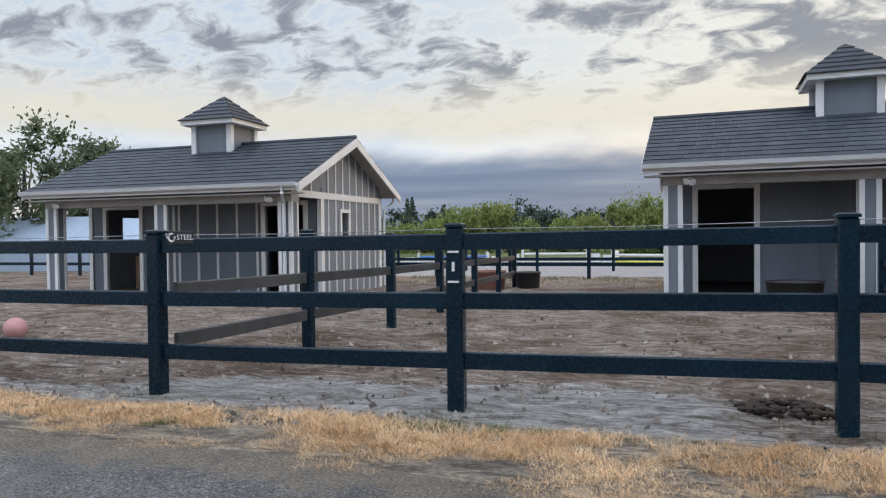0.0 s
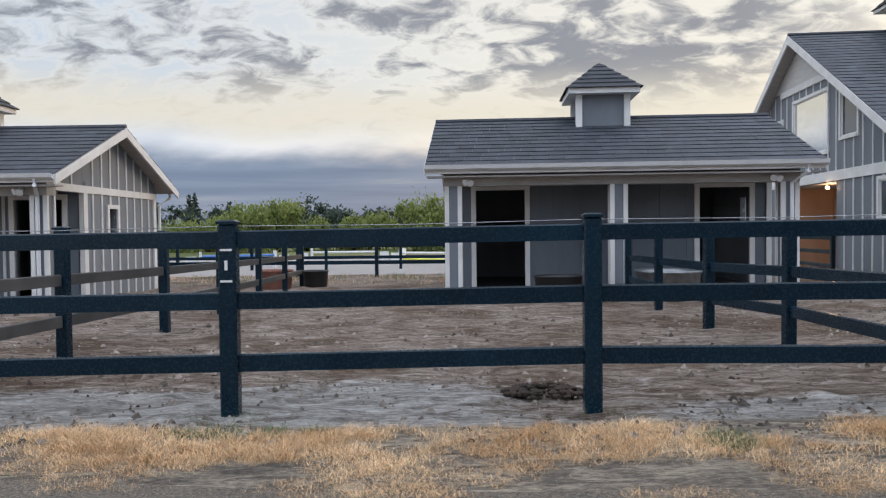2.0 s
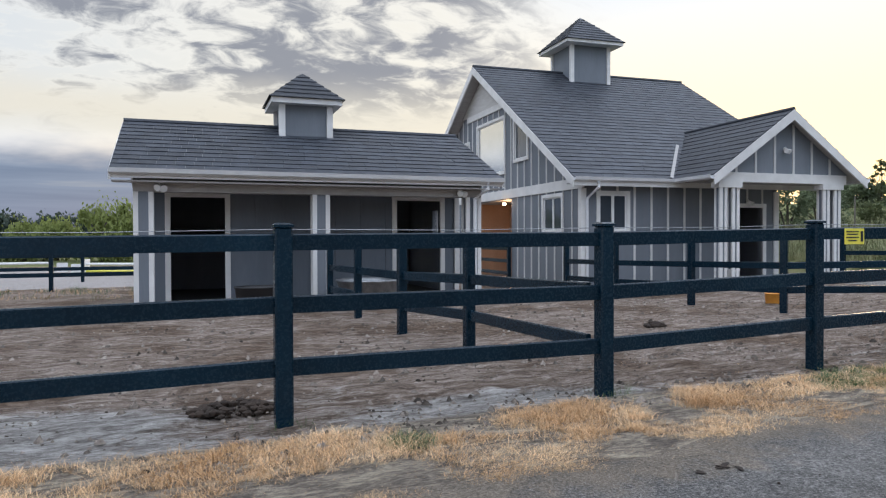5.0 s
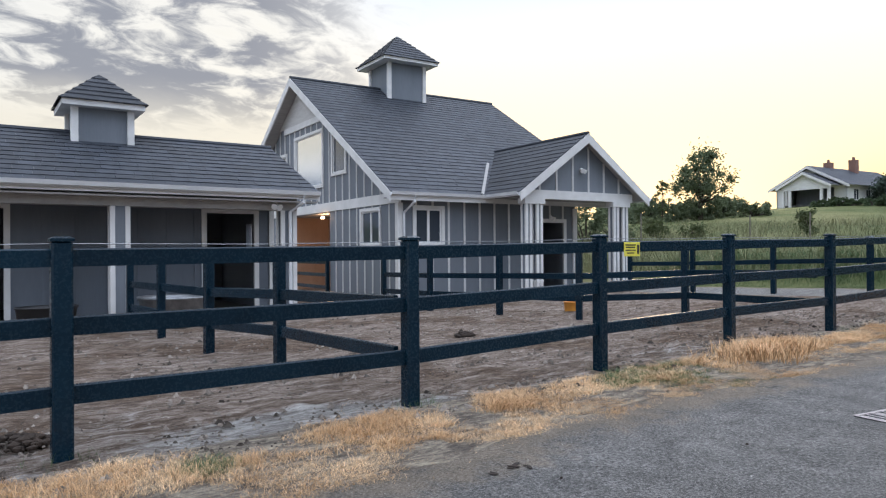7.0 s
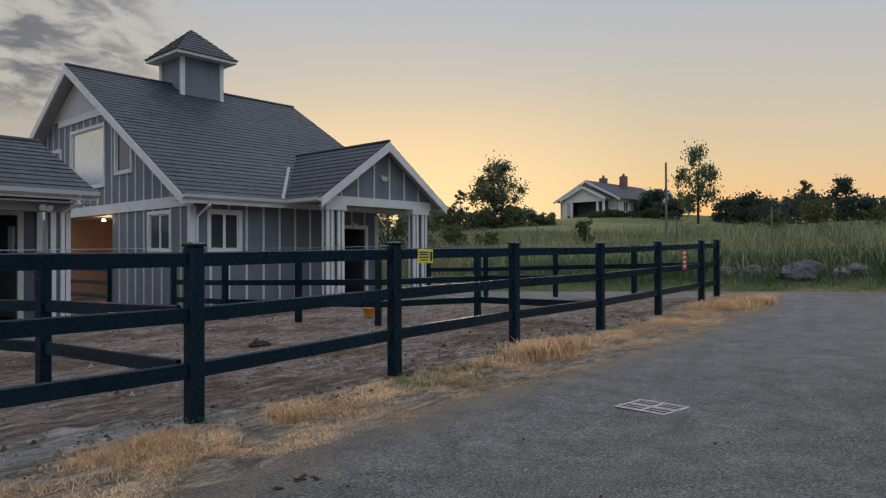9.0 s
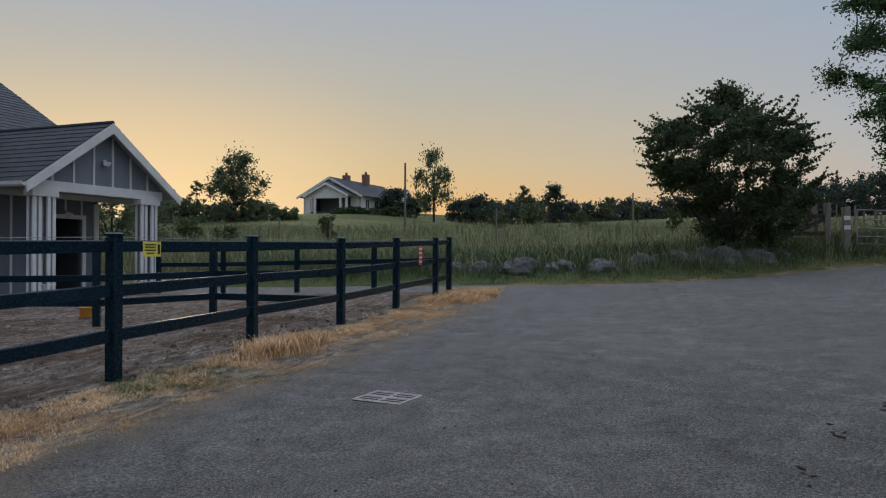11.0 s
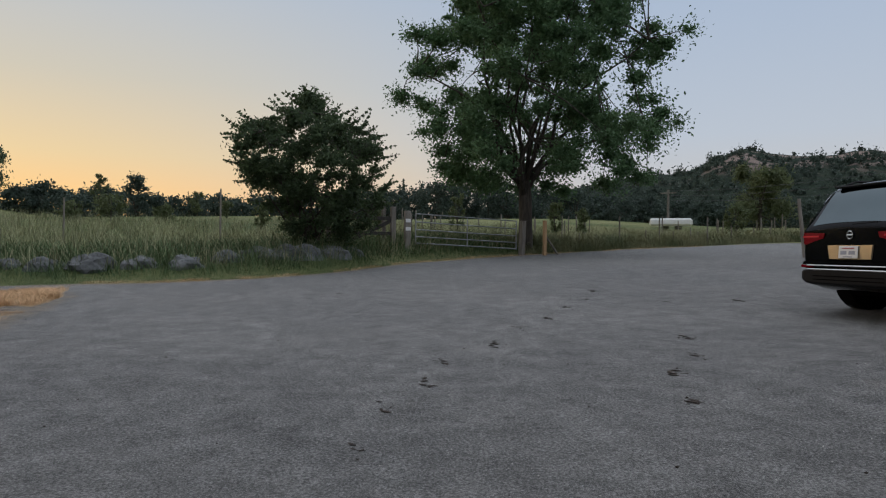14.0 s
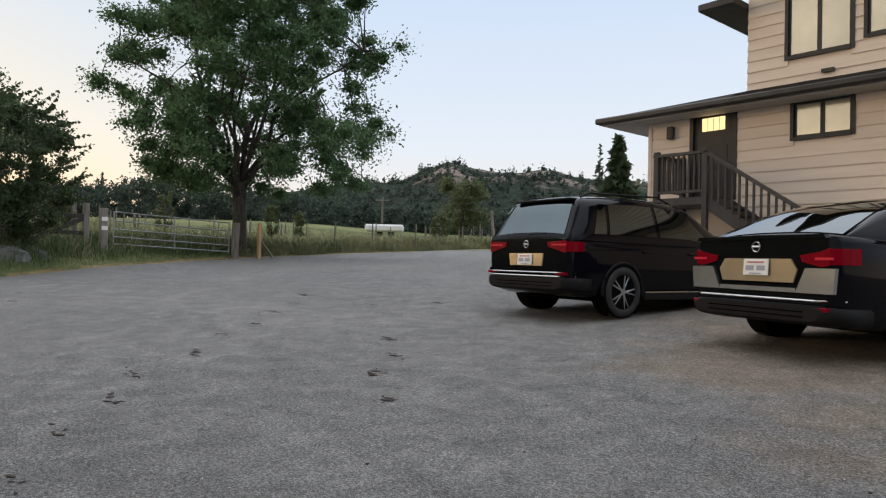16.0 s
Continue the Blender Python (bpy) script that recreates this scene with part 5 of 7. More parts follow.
# ---- grasses ----
def blades(name, mat, label, spots, seed, category="grass"):
    """Spots: (x, y, tuft radius, height, blades). One mesh of bent blades."""
    rnd = random.Random(seed)
    verts, faces = [], []
    for x, y, r, h, k in spots:
        for _ in range(k):
            a, q = rnd.uniform(0, 6.28), r * math.sqrt(rnd.random())
            px, py = x + math.cos(a) * q, y + math.sin(a) * q
            pz = height(px, py) - 0.01
            t = rnd.uniform(0, 6.28)
            w = rnd.uniform(0.0016, 0.0042) * (0.42 if h < 0.14 else 0.9 + h * 2.2)
            hh = h * rnd.uniform(0.45, 1.15)
            q2 = rnd.uniform(0.3, 2.3) if h < 0.14 else rnd.uniform(0.1, 1.4)
            lx, ly = math.cos(t) * hh * q2, math.sin(t) * hh * q2
            s = t + 1.57 + rnd.uniform(-0.5, 0.5)
            wx, wy = math.cos(s) * w, math.sin(s) * w
            i = len(verts)
            verts += [(px - wx, py - wy, pz), (px + wx, py + wy, pz), (px + lx * 0.4 + wx * 0.8, py + ly * 0.4 + wy * 0.8, pz + hh * 0.6), (px + lx * 0.4 - wx * 0.8, py + ly * 0.4 - wy * 0.8, pz + hh * 0.6), (px + lx, py + ly, pz + hh)]
            faces += [(i, i + 1, i + 2, i + 3), (i + 3, i + 2, i + 4)]
    me = bpy.data.meshes.new(name)
    me.from_pydata(verts, [], faces)
    me.materials.append(mat)
    tagged(new(name, me), label, category, kind="stuff")


rnd = random.Random(3)
dry, green, dry_back = [], [], []
for k in range(13000):
    x = rnd.uniform(-9, 18.6)
    lo, hi = verge_y(x), 3.05 if x < 11 else (2.75 if x < 15 else 2.6)
    y = rnd.uniform(lo - 0.10, hi)
    f = (y - lo) / (hi - lo)
    den = 0.46 + 1.9 * noise.noise((x * 1.3, y * 2.6, 1.0)) + (0.45 if 0.45 < f < 0.9 else -0.1)
    if rnd.random() > den:
        continue
    tall = (0.030 + 0.060 * rnd.random() * step(f, 0.1, 0.6)) * (0.8 + 0.5 * noise.noise((x * 0.7, 3.0, 2.0)))
    g = noise.noise((x * 0.8, y * 0.8, 30.0)) > 0.36 or (abs(x - 7.6) < 0.55 and y < 3.2 and rnd.random() < 0.6)
    (green if g and rnd.random() < 0.6 else dry).append((x, y, 0.075, max(tall, 0.026), 50))
for x, y in FRONT:
    for k in range(10):
        green.append((x + rnd.uniform(-0.25, 0.25), y - rnd.uniform(0.02, 0.3), 0.05, 0.09, 6))
for k in range(900):
    x = rnd.uniform(15.5, 19.3)
    y = rnd.uniform(verge_y(min(x, 18.0)) - 0.1, 2.7)
    if x < 18.6:
        dry.append((x, y, 0.12, 0.10 + 0.05 * rnd.random(), 24))
for k in range(260):
    x = 9.4 + rnd.gauss(0, 0.35)
    dry.append((x, 2.55 + rnd.gauss(0, 0.16), 0.10, 0.13 + 0.06 * rnd.random(), 22))
for k in range(1500):
    y = rnd.uniform(-24, 1.5)
    if noise.noise((y * 0.8, 2.0, 5.0)) > -0.1:
        dry.append((BANK(y) + rnd.uniform(-0.12, 0.35), y, 0.12, 0.05 + 0.05 * rnd.random(), 12))
blades("dry_grass", M_DRYGRASS, "dry golden grass along the paddock fence", dry, 4)
for k in range(700):
    x, y = rnd.uniform(-14, 3.5), rnd.uniform(17.5, 23.5)
    if noise.noise((x * 0.5, y * 0.9, 12.0)) > -0.05:
        (green if rnd.random() < 0.6 else dry_back).append((x, y, 0.30, 0.10 + 0.10 * rnd.random(), 16))
blades("dry_tufts", M_DRYGRASS, "thin dry tufts before the arena fence", dry_back, 14)
blades("weeds", M_GREEN, "low green weeds in the dry verge", green, 5, "weeds")
straws = []
for k in range(700):
    x = rnd.uniform(-6, 14)
    y = rnd.uniform(verge_y(x) - 0.35, 4.6)
    straws.append((x, y, 0.12, 0.02, 4))
for k in range(2200):
    x = rnd.uniform(-5, 15)
    straws.append((x, rnd.uniform(verge_y(x) - 0.12, 2.95), 0.10, 0.018, 5))
blades("straw", M_DRYGRASS, "scattered straw on the paddock dirt", straws, 6, "straw")
bank = []
for k in range(9000):
    y = rnd.uniform(-26, 14)
    d = rnd.random() ** 1.6 * 7.0
    x = BANK(y) + 0.05 + d
    bank.append((x, y, 0.16, (0.10 + 0.36 * step(d, 0.4, 2.0)) * rnd.uniform(0.5, 1.35), 11))
blades("bank_grass", M_GREEN, "rank green grass on the roadside bank", bank, 7)
mead = []
for k in range(13000):
    d = 1.6 + 32.0 * rnd.random() ** 1.6
    y = rnd.uniform(-40, 34)
    x = BANK(y) + d
    mead.append((x, y, 0.30, rnd.uniform(0.35, 0.85), 6))
edge = []
for k in range(2600):
    y = rnd.uniform(-34, -13.5)
    d = rnd.random() ** 1.3 * 2.2
    edge.append((BANK(y) + 0.15 + d, y, 0.16, rnd.uniform(0.35, 0.85) * (0.5 + 0.5 * step(d, 0.1, 0.7)), 12))
blades("edge_grass", M_MEADOW, "tall pale seeding grass along the yard edge", edge, 9)
blades("meadow_grass", M_MEADOW, "tall seeding meadow grass", mead, 8)


def clods():
    """Loose clods and crumbs trodden up in the paddock."""
    rnd = random.Random(90)
    verts, faces = [], []
    for k in range(15000):
        x = rnd.uniform(-8, 15)
        y = 2.75 + 8.5 * rnd.random() ** 1.7
        if y < verge_y(x) + 0.3 or noise.noise((x * 0.8, y * 1.2, 17.0)) + rnd.uniform(-0.3, 0.5) < 0.0:
            continue
        z = height(x, y)
        s = rnd.uniform(0.006, 0.016) + (0.022 * rnd.random() if rnd.random() < 0.22 else 0.0)
        a = rnd.uniform(0, 3.14)
        ca, sa = math.cos(a) * s, math.sin(a) * s
        i = len(verts)
        f = rnd.uniform(0.5, 1.0)
        verts += [(x + 1.5 * ca, y + 1.5 * sa, z), (x - sa * f, y + ca * f, z), (x - 1.4 * ca, y - 1.4 * sa, z), (x + sa, y - ca, z), (x + ca * 0.5 + rnd.uniform(-.3, .3) * s, y + sa * 0.5, z + s * rnd.uniform(0.8, 1.4)), (x - ca * 0.5, y - sa * 0.5, z + s * rnd.uniform(0.6, 1.3))]
        faces += [(i, i + 1, i + 4), (i + 1, i + 5, i + 4), (i + 1, i + 2, i + 5), (i + 2, i + 3, i + 5), (i + 3, i + 4, i + 5), (i + 3, i, i + 4)]
    me = bpy.data.meshes.new("clods")
    me.from_pydata(verts, [], faces)
    me.materials.append(surface("dry_clod", (0.040, 0.030, 0.024), (0.34, 0.30, 0.26), 2.0, 0.95, 0, 0.6, 40.0, island=1.2, sheen=0.1))
    tagged(new("clods", me), "loose dry clods on the paddock dirt", "clods", kind="stuff")


clods()


# ---- gate, posts and stones on the bank ----
def stone_bm(rnd, a, b, c):
    bm = bmesh.new()
    bmesh.ops.create_icosphere(bm, subdivisions=3, radius=1.0)
    o = Vector((rnd.uniform(0, 50), 0, 0))
    for v in bm.verts:
        k = 1 + 0.45 * noise.fractal(v.co * 1.1 + o, 1.0, 2.0, 4) - 0.16 * abs(noise.noise(v.co * 2.6 - o))
        k = min(k, 1.12 + 0.1 * noise.noise(v.co * 0.9 + o * 2))
        v.co = Vector((v.co.x * a, v.co.y * b, v.co.z * c)) * k
        v.co.z = max(v.co.z, -c * 0.5)
    return bm


rnd = random.Random(12)
for y, d, w, h in ((2.6, 0.9, 0.55, 0.36), (1.5, 0.8, 0.75, 0.48), (0.2, 0.9, 0.60, 0.36), (-0.9, 0.8, 0.62, 0.40), (-1.9, 1.3, 0.55, 0.34), (-2.7, 1.7, 0.70, 0.34), (-3.6, 1.4, 0.75, 0.44), (-4.3, 1.2, 0.66, 0.44), (-5.1, 1.1, 0.62, 0.40), (-5.8, 1.2, 0.50, 0.34), (3.6, 1.1, 0.45, 0.28)):
    x = BANK(y) + d + 0.9
    w, h = w * (0.92 if y < -1.5 else 0.85), h * 0.85
    ob = part("boulder", stone_bm(rnd, w * 0.7, w, h), M_STONE)
    ob.matrix_world = pose(x, y, height(x, y) - 0.02, 0, 0, rnd.uniform(-20, 20))
    tagged(ob, "lichen-grey boulder half buried in the grass bank", "boulder", "boulders on the bank")


def farm_gate():
    a, b = Vector((26.6, -8.55, 0)), Vector((26.8, -12.85, 0))
    a.z, b.z = height(a.x, a.y) + 0.12, height(b.x, b.y) + 0.12
    g = thing("farm_gate", Matrix.Translation(a), "closed tubular steel farm gate", "gate")
    d = b - a
    for z in (0.14, 0.38, 0.64, 0.92, 1.22):
        part("gate_bar", tubed([Vector((0, 0, z)) + d * 0.02, d * 0.98 + Vector((0, 0, z))], 0.022, 8), M_METAL, g)
    for f in (0.02, 0.5, 0.98):
        part("upright", tubed([d * f + Vector((0, 0, 0.1)), d * f + Vector((0, 0, 1.24))], 0.024, 8), M_METAL, g)
    for p, h, w, lab in ((a + Vector((-0.1, 0.25, 0)), 1.45, 0.11, "weathered square gate post with white tags"), (b + Vector((0.1, -0.2, 0)), 1.35, 0.10, "weathered square gate post"), (a + Vector((0.1, 0.75, 0)), 1.5, 0.09, "old leaning gate post"), (a + Vector((0.2, 1.05, 0)), 1.8, 0.06, "thin old weathered post")):
        o = thing("gate_post", pose(p.x, p.y, height(p.x, p.y), 0, rnd.uniform(-3, 3), rnd.uniform(0, 20)), lab, "post", "gate posts")
        part("shaft", boxed(-w, w, -w, w, -0.2, h, bevel=0.015), M_OLDWOOD, o)
        if "tags" in lab:
            for z in (0.72, 1.02):
                part("tag", boxed(-w - 0.02, -w - 0.004, -0.09, 0.09, z, z + 0.13), M_WHITE, o, "small white metal tag")
    # timber rails from the gate towards the hawthorn, with a brace
    q = a + Vector((0.1, 0.75, 0))
    e = a + Vector((-0.4, 3.2, 0))
    f = thing("timber_fence", pose(q.x, q.y, height(q.x, q.y)), "old dark timber rails with a slanting brace", "fence")
    span = e - q
    span.z = 0
    for z in (0.45, 1.0):
        part("rail", rail_bm((0, 0, 0), tuple(span), z, z + 0.13, 0.05), M_DARKWOOD, f)
    part("brace", rail_bm((0, 0, 0.95), (span.x * 0.8, span.y * 0.8, 0.0), 0.0, 0.15, 0.05), M_DARKWOOD, f)
    part("post", boxed(span.x - 0.08, span.x + 0.08, span.y - 0.08, span.y + 0.08, -0.2, 1.2), M_OLDWOOD, f)
    o = thing("marker_post", pose(26.3, -13.75, height(26.3, -13.75), 0, 0, 10), "orange-brown timber marker post with a brace", "post")
    m = surface("new_timber", (0.34, 0.20, 0.10), (0.48, 0.30, 0.16), 3.0, 0.8, 0, 0.4, 30.0, (6, 6, 0.5))
    part("shaft", boxed(-0.06, 0.06, -0.06, 0.06, -0.2, 1.35, bevel=0.01), m, o)
    part("brace", tubed([(0, -0.05, 0.75), (0.1, -0.75, 0.0)], 0.035, 6), M_OLDWOOD, o)


farm_gate()
for az, d, h in ((10.0, 34, 1.9), (-0.8, 32, 2.4), (16.7, 40, 1.5), (23.5, 40, 1.4), (27.5, 42, 1.4), (35.4, 40, 1.9), (-32.5, 34, 1.5), (-35.5, 36, 1.4), (-39.0, 37, 1.4), (-28.0, 38, 1.4)):
    x, y = polar(az, d)
    o = part("wire_post", tubed([(0, 0, -0.2), (0.02, 0, h)], [0.045, 0.035], 6), M_OLDWOOD)
    o.matrix_world = pose(x, y, height(x, y))
    tagged(o, "thin wooden post of the meadow wire fence", "post", "meadow posts")
x, y = polar(17.45, 44)
p = part("utility_pole", tubed([(0, 0, -0.3), (0, 0, 4.6)], [0.085, 0.06], 8), M_OLDWOOD)
p.matrix_world = pose(x, y, height(x, y))
tagged(p, "weathered bare wooden pole in the meadow", "pole")
rnd = random.Random(77)
for k in range(60):
    az = rnd.uniform(-47, -9)
    x, y = polar(az, rnd.uniform(50, 64))
    if k < 44:
        o = part("stake", tubed([(0, 0, -0.1), (0, 0, rnd.uniform(1.1, 1.6))], 0.05, 5), M_OLDWOOD)
        o.matrix_world = pose(x, y, height(x, y))
        tagged(o, "pale orchard stake in the far meadow", "stake", "orchard stakes")
x, y = polar(-36.3, 70)
o = thing("caravan", pose(x, y, height(x, y), 0, 0, 50), "long white caravan parked beyond the meadow", "caravan")
part("body", boxed(-1.9, 1.9, -0.9, 0.9, 0.6, 1.3, bevel=0.15), M_WHITE, o)
part("window", boxed(-1.4, 1.4, -0.94, -0.91, 0.9, 1.12), M_BLACKP, o)
for sx in (-0.6, 0.6):
    part("wheel", tubed([(sx, -1.1, 0.45), (sx, -0.9, 0.45)], 0.35, 14), M_BLACKP, o)


# ---- white house on the rise ----
def far_house():
    """A bungalow with its gable and porch to the fields and a ridge running back."""
    cx, cy = polar(23.39, 98)
    h = thing("white_house", pose(cx, cy, 6.2, 0, 0, -97.6), "white farmhouse with broad porch gable and two chimneys", "house")
    wh = surface("white_clapboard", (0.62, 0.62, 0.61), (0.74, 0.74, 0.72), 1.0, 0.7, 0, 0.3, 5.0, (1, 1, 8))
    br = surface("chimney_brick", (0.16, 0.09, 0.07), (0.26, 0.15, 0.12), 6.0, 0.9, 0, 0.5, 20.0)
    EZ, PK, W, LEN, O = 2.6, 5.3, 4.5, 15.0, 0.7
    k = (PK - EZ) / (W + O)
    # local: x along the gable, y out of the gable towards the fields is negative
    porch = (-3.0, 3.0, 0.5, 2.5)
    part("wall", wall_bm(-W, W, 0, lambda v: PK - 0.15 - k * abs(v), 0.2, [porch]), wh, h)
    part("wall", wall_bm(-W, W, 0, lambda v: PK - 0.15 - k * abs(v), 0.2, []), wh, h).matrix_basis = pose(0, LEN - 0.2, 0)
    sides = [(1.5, 2.6, 0.9, 2.2), (4.2, 5.3, 0.9, 2.2), (12.8, 13.8, 0.9, 2.2)]
    for x, turn in ((-W, -90), (W, 90)):
        m = pose(x, 0, 0, 0, 0, turn)
        q = sides if turn > 0 else []
        part("wall", wall_bm(0.0 if turn > 0 else -LEN, LEN if turn > 0 else 0.0, 0, EZ + 0.2, 0.2, q), wh, h).matrix_basis = m
        for win in q:
            window(h, m, *win, 1)
    part("porch_back", boxed(-3.2, 3.2, 2.2, 2.35, 0.0, 2.6), M_BOARD, h)
    part("porch_floor", boxed(-3.2, 3.2, -0.9, 2.2, 0.3, 0.5), M_STONE, h)
    roof_slope(h, (-W - O, LEN + O, EZ), (0, -1, 0), (W + O, 0, PK - EZ), LEN + 2 * O, math.hypot(W + O, PK - EZ), 31)
    roof_slope(h, (W + O, -O, EZ), (0, 1, 0), (-W - O, 0, PK - EZ), LEN + 2 * O, math.hypot(W + O, PK - EZ), 32)
    for sx in (-1, 1):
        bm = bmesh.new()
        prism(bm, [(0, PK), (sx * (W + O), EZ), (sx * (W + O), EZ - 0.32), (0, PK - 0.34)], "y", -O - 0.06, -O)
        part("bargeboard", bm, M_TRIM, h)
    # porch gable, a little forward and off the middle
    px, pw, pk, py = 0.6, 3.5, 4.35, -2.6
    kp = (pk - EZ) / pw
    part("porch_gable", wall_bm(px - pw + 0.4, px + pw - 0.4, 2.5, lambda v: pk - 0.12 - kp * abs(v - px), 0.15, []), wh, h).matrix_basis = pose(0, py + 0.5, 0)
    part("porch_beam", boxed(px - pw + 0.4, px + pw - 0.4, py + 0.48, py + 0.7, 2.22, 2.5), M_TRIM, h)
    for x in (px - pw + 0.6, px - pw + 1.5, px + pw - 1.5, px + pw - 0.6):
        part("porch_post", boxed(x - 0.16, x + 0.16, py + 0.5, py + 0.72, 0.0, 2.22), M_TRIM, h)
    sl = math.hypot(pw, pk - EZ)
    roof_slope(h, (px - pw, 0.6, EZ), (0, -1, 0), (pw, 0, pk - EZ), 0.6 - py, sl, 33)
    roof_slope(h, (px + pw, py, EZ), (0, 1, 0), (-pw, 0, pk - EZ), 0.6 - py, sl, 34)
    for sx in (-1, 1):
        bm = bmesh.new()
        prism(bm, [(px, pk), (px + sx * pw, EZ), (px + sx * pw, EZ - 0.30), (px, pk - 0.32)], "y", py - 0.06, py)
        part("bargeboard", bm, M_TRIM, h)
    # side wing with a small gable
    wy, ww, wk, wx = 9.5, 1.9, 4.1, W + 2.2
    part("wing_wall", wall_bm(wy - ww, wy + ww, 0, lambda v: wk - 0.12 - 0.8 * abs(v - wy), 0.2, [(wy - 0.7, wy + 0.7, 0.9, 2.2)]), wh, h).matrix_basis = pose(wx, 0, 0, 0, 0, 90)
    window(h, pose(wx, 0, 0, 0, 0, 90), wy - 0.7, wy + 0.7, 0.9, 2.2, 1)
    for y in (wy - ww, wy + ww):
        part("wing_wall", boxed(W, wx - 0.2, y - 0.1, y + 0.1, 0, 2.5), wh, h)
    s2 = math.hypot(ww + 0.5, 0.8 * (ww + 0.5))
    roof_slope(h, (W - 1.5, wy - ww - 0.5, wk - 0.8 * (ww + 0.5)), (1, 0, 0), (0, ww + 0.5, 0.8 * (ww + 0.5)), 4.3, s2, 35)
    roof_slope(h, (W + 2.8, wy + ww + 0.5, wk - 0.8 * (ww + 0.5)), (-1, 0, 0), (0, -ww - 0.5, 0.8 * (ww + 0.5)), 4.3, s2, 36)
    for sy in (-1, 1):
        bm = bmesh.new()
        e = sy * (ww + 0.5)
        prism(bm, [(wy, wk), (wy + e, wk - 0.8 * (ww + 0.5)), (wy + e, wk - 0.8 * (ww + 0.5) - 0.28), (wy, wk - 0.3)], "x", W + 2.8, W + 2.86)
        part("bargeboard", bm, M_TRIM, h)
    for y, x, top in ((4.6, -0.3, 6.0), (8.6, 0.7, 6.5)):
        c = part("chimney", boxed(x - 0.45, x + 0.45, y - 0.4, y + 0.4, 4.4, top), br, h)
        part("chimney_pot", tubed([(x, y, top), (x, y, top + 0.4)], [0.2, 0.16], 8), br, c)


far_house()


# ---- beige house by the parking ----
M_SIDING = surface("beige_lap_siding", (0.74, 0.605, 0.495), (0.83, 0.695, 0.58), 1.2, 0.6, 0, 0.2, 30.0, (0.4, 1, 6), each=0.06)
M_BROWN = surface("dark_brown_trim", (0.020, 0.017, 0.016), (0.042, 0.036, 0.033), 3.0, 0.5, 0, 0.1, 40.0)
M_SHINGLE = surface("brown_shingle", (0.030, 0.026, 0.025), (0.070, 0.062, 0.058), 4.0, 0.9, 0, 0.5, 40.0, island=0.5)
M_STAIN = surface("brown_stained_timber", (0.030, 0.025, 0.024), (0.060, 0.052, 0.050), 3.0, 0.6, 0, 0.3, 30.0, (4, 4, 0.6))


def lap_siding(parent, m, x0, x1, z0, z1, holes, course=0.245):
    """Overlapping boards, cut round the openings. Faces -y in the frame m."""
    k = 0
    z = z0
    while z < z1 - 0.02:
        t = min(z + course, z1)
        cuts = sorted((h[0], h[1]) for h in holes if h[2] < t - 0.02 and h[3] > z + 0.02)
        spans, a = [], x0
        for lo, hi in cuts:
            if lo > a:
                spans.append((a, lo))
            a = max(a, hi)
        if a < x1:
            spans.append((a, x1))
        for a, b in spans:
            bm = bmesh.new()
            prism(bm, [(0.0, z), (-0.034, z), (-0.030, z + 0.006), (-0.010, t + 0.012), (0.0, t + 0.012)], "x", a, b)
            part("siding_board", bm, M_SIDING, parent).matrix_basis = m
        z = t


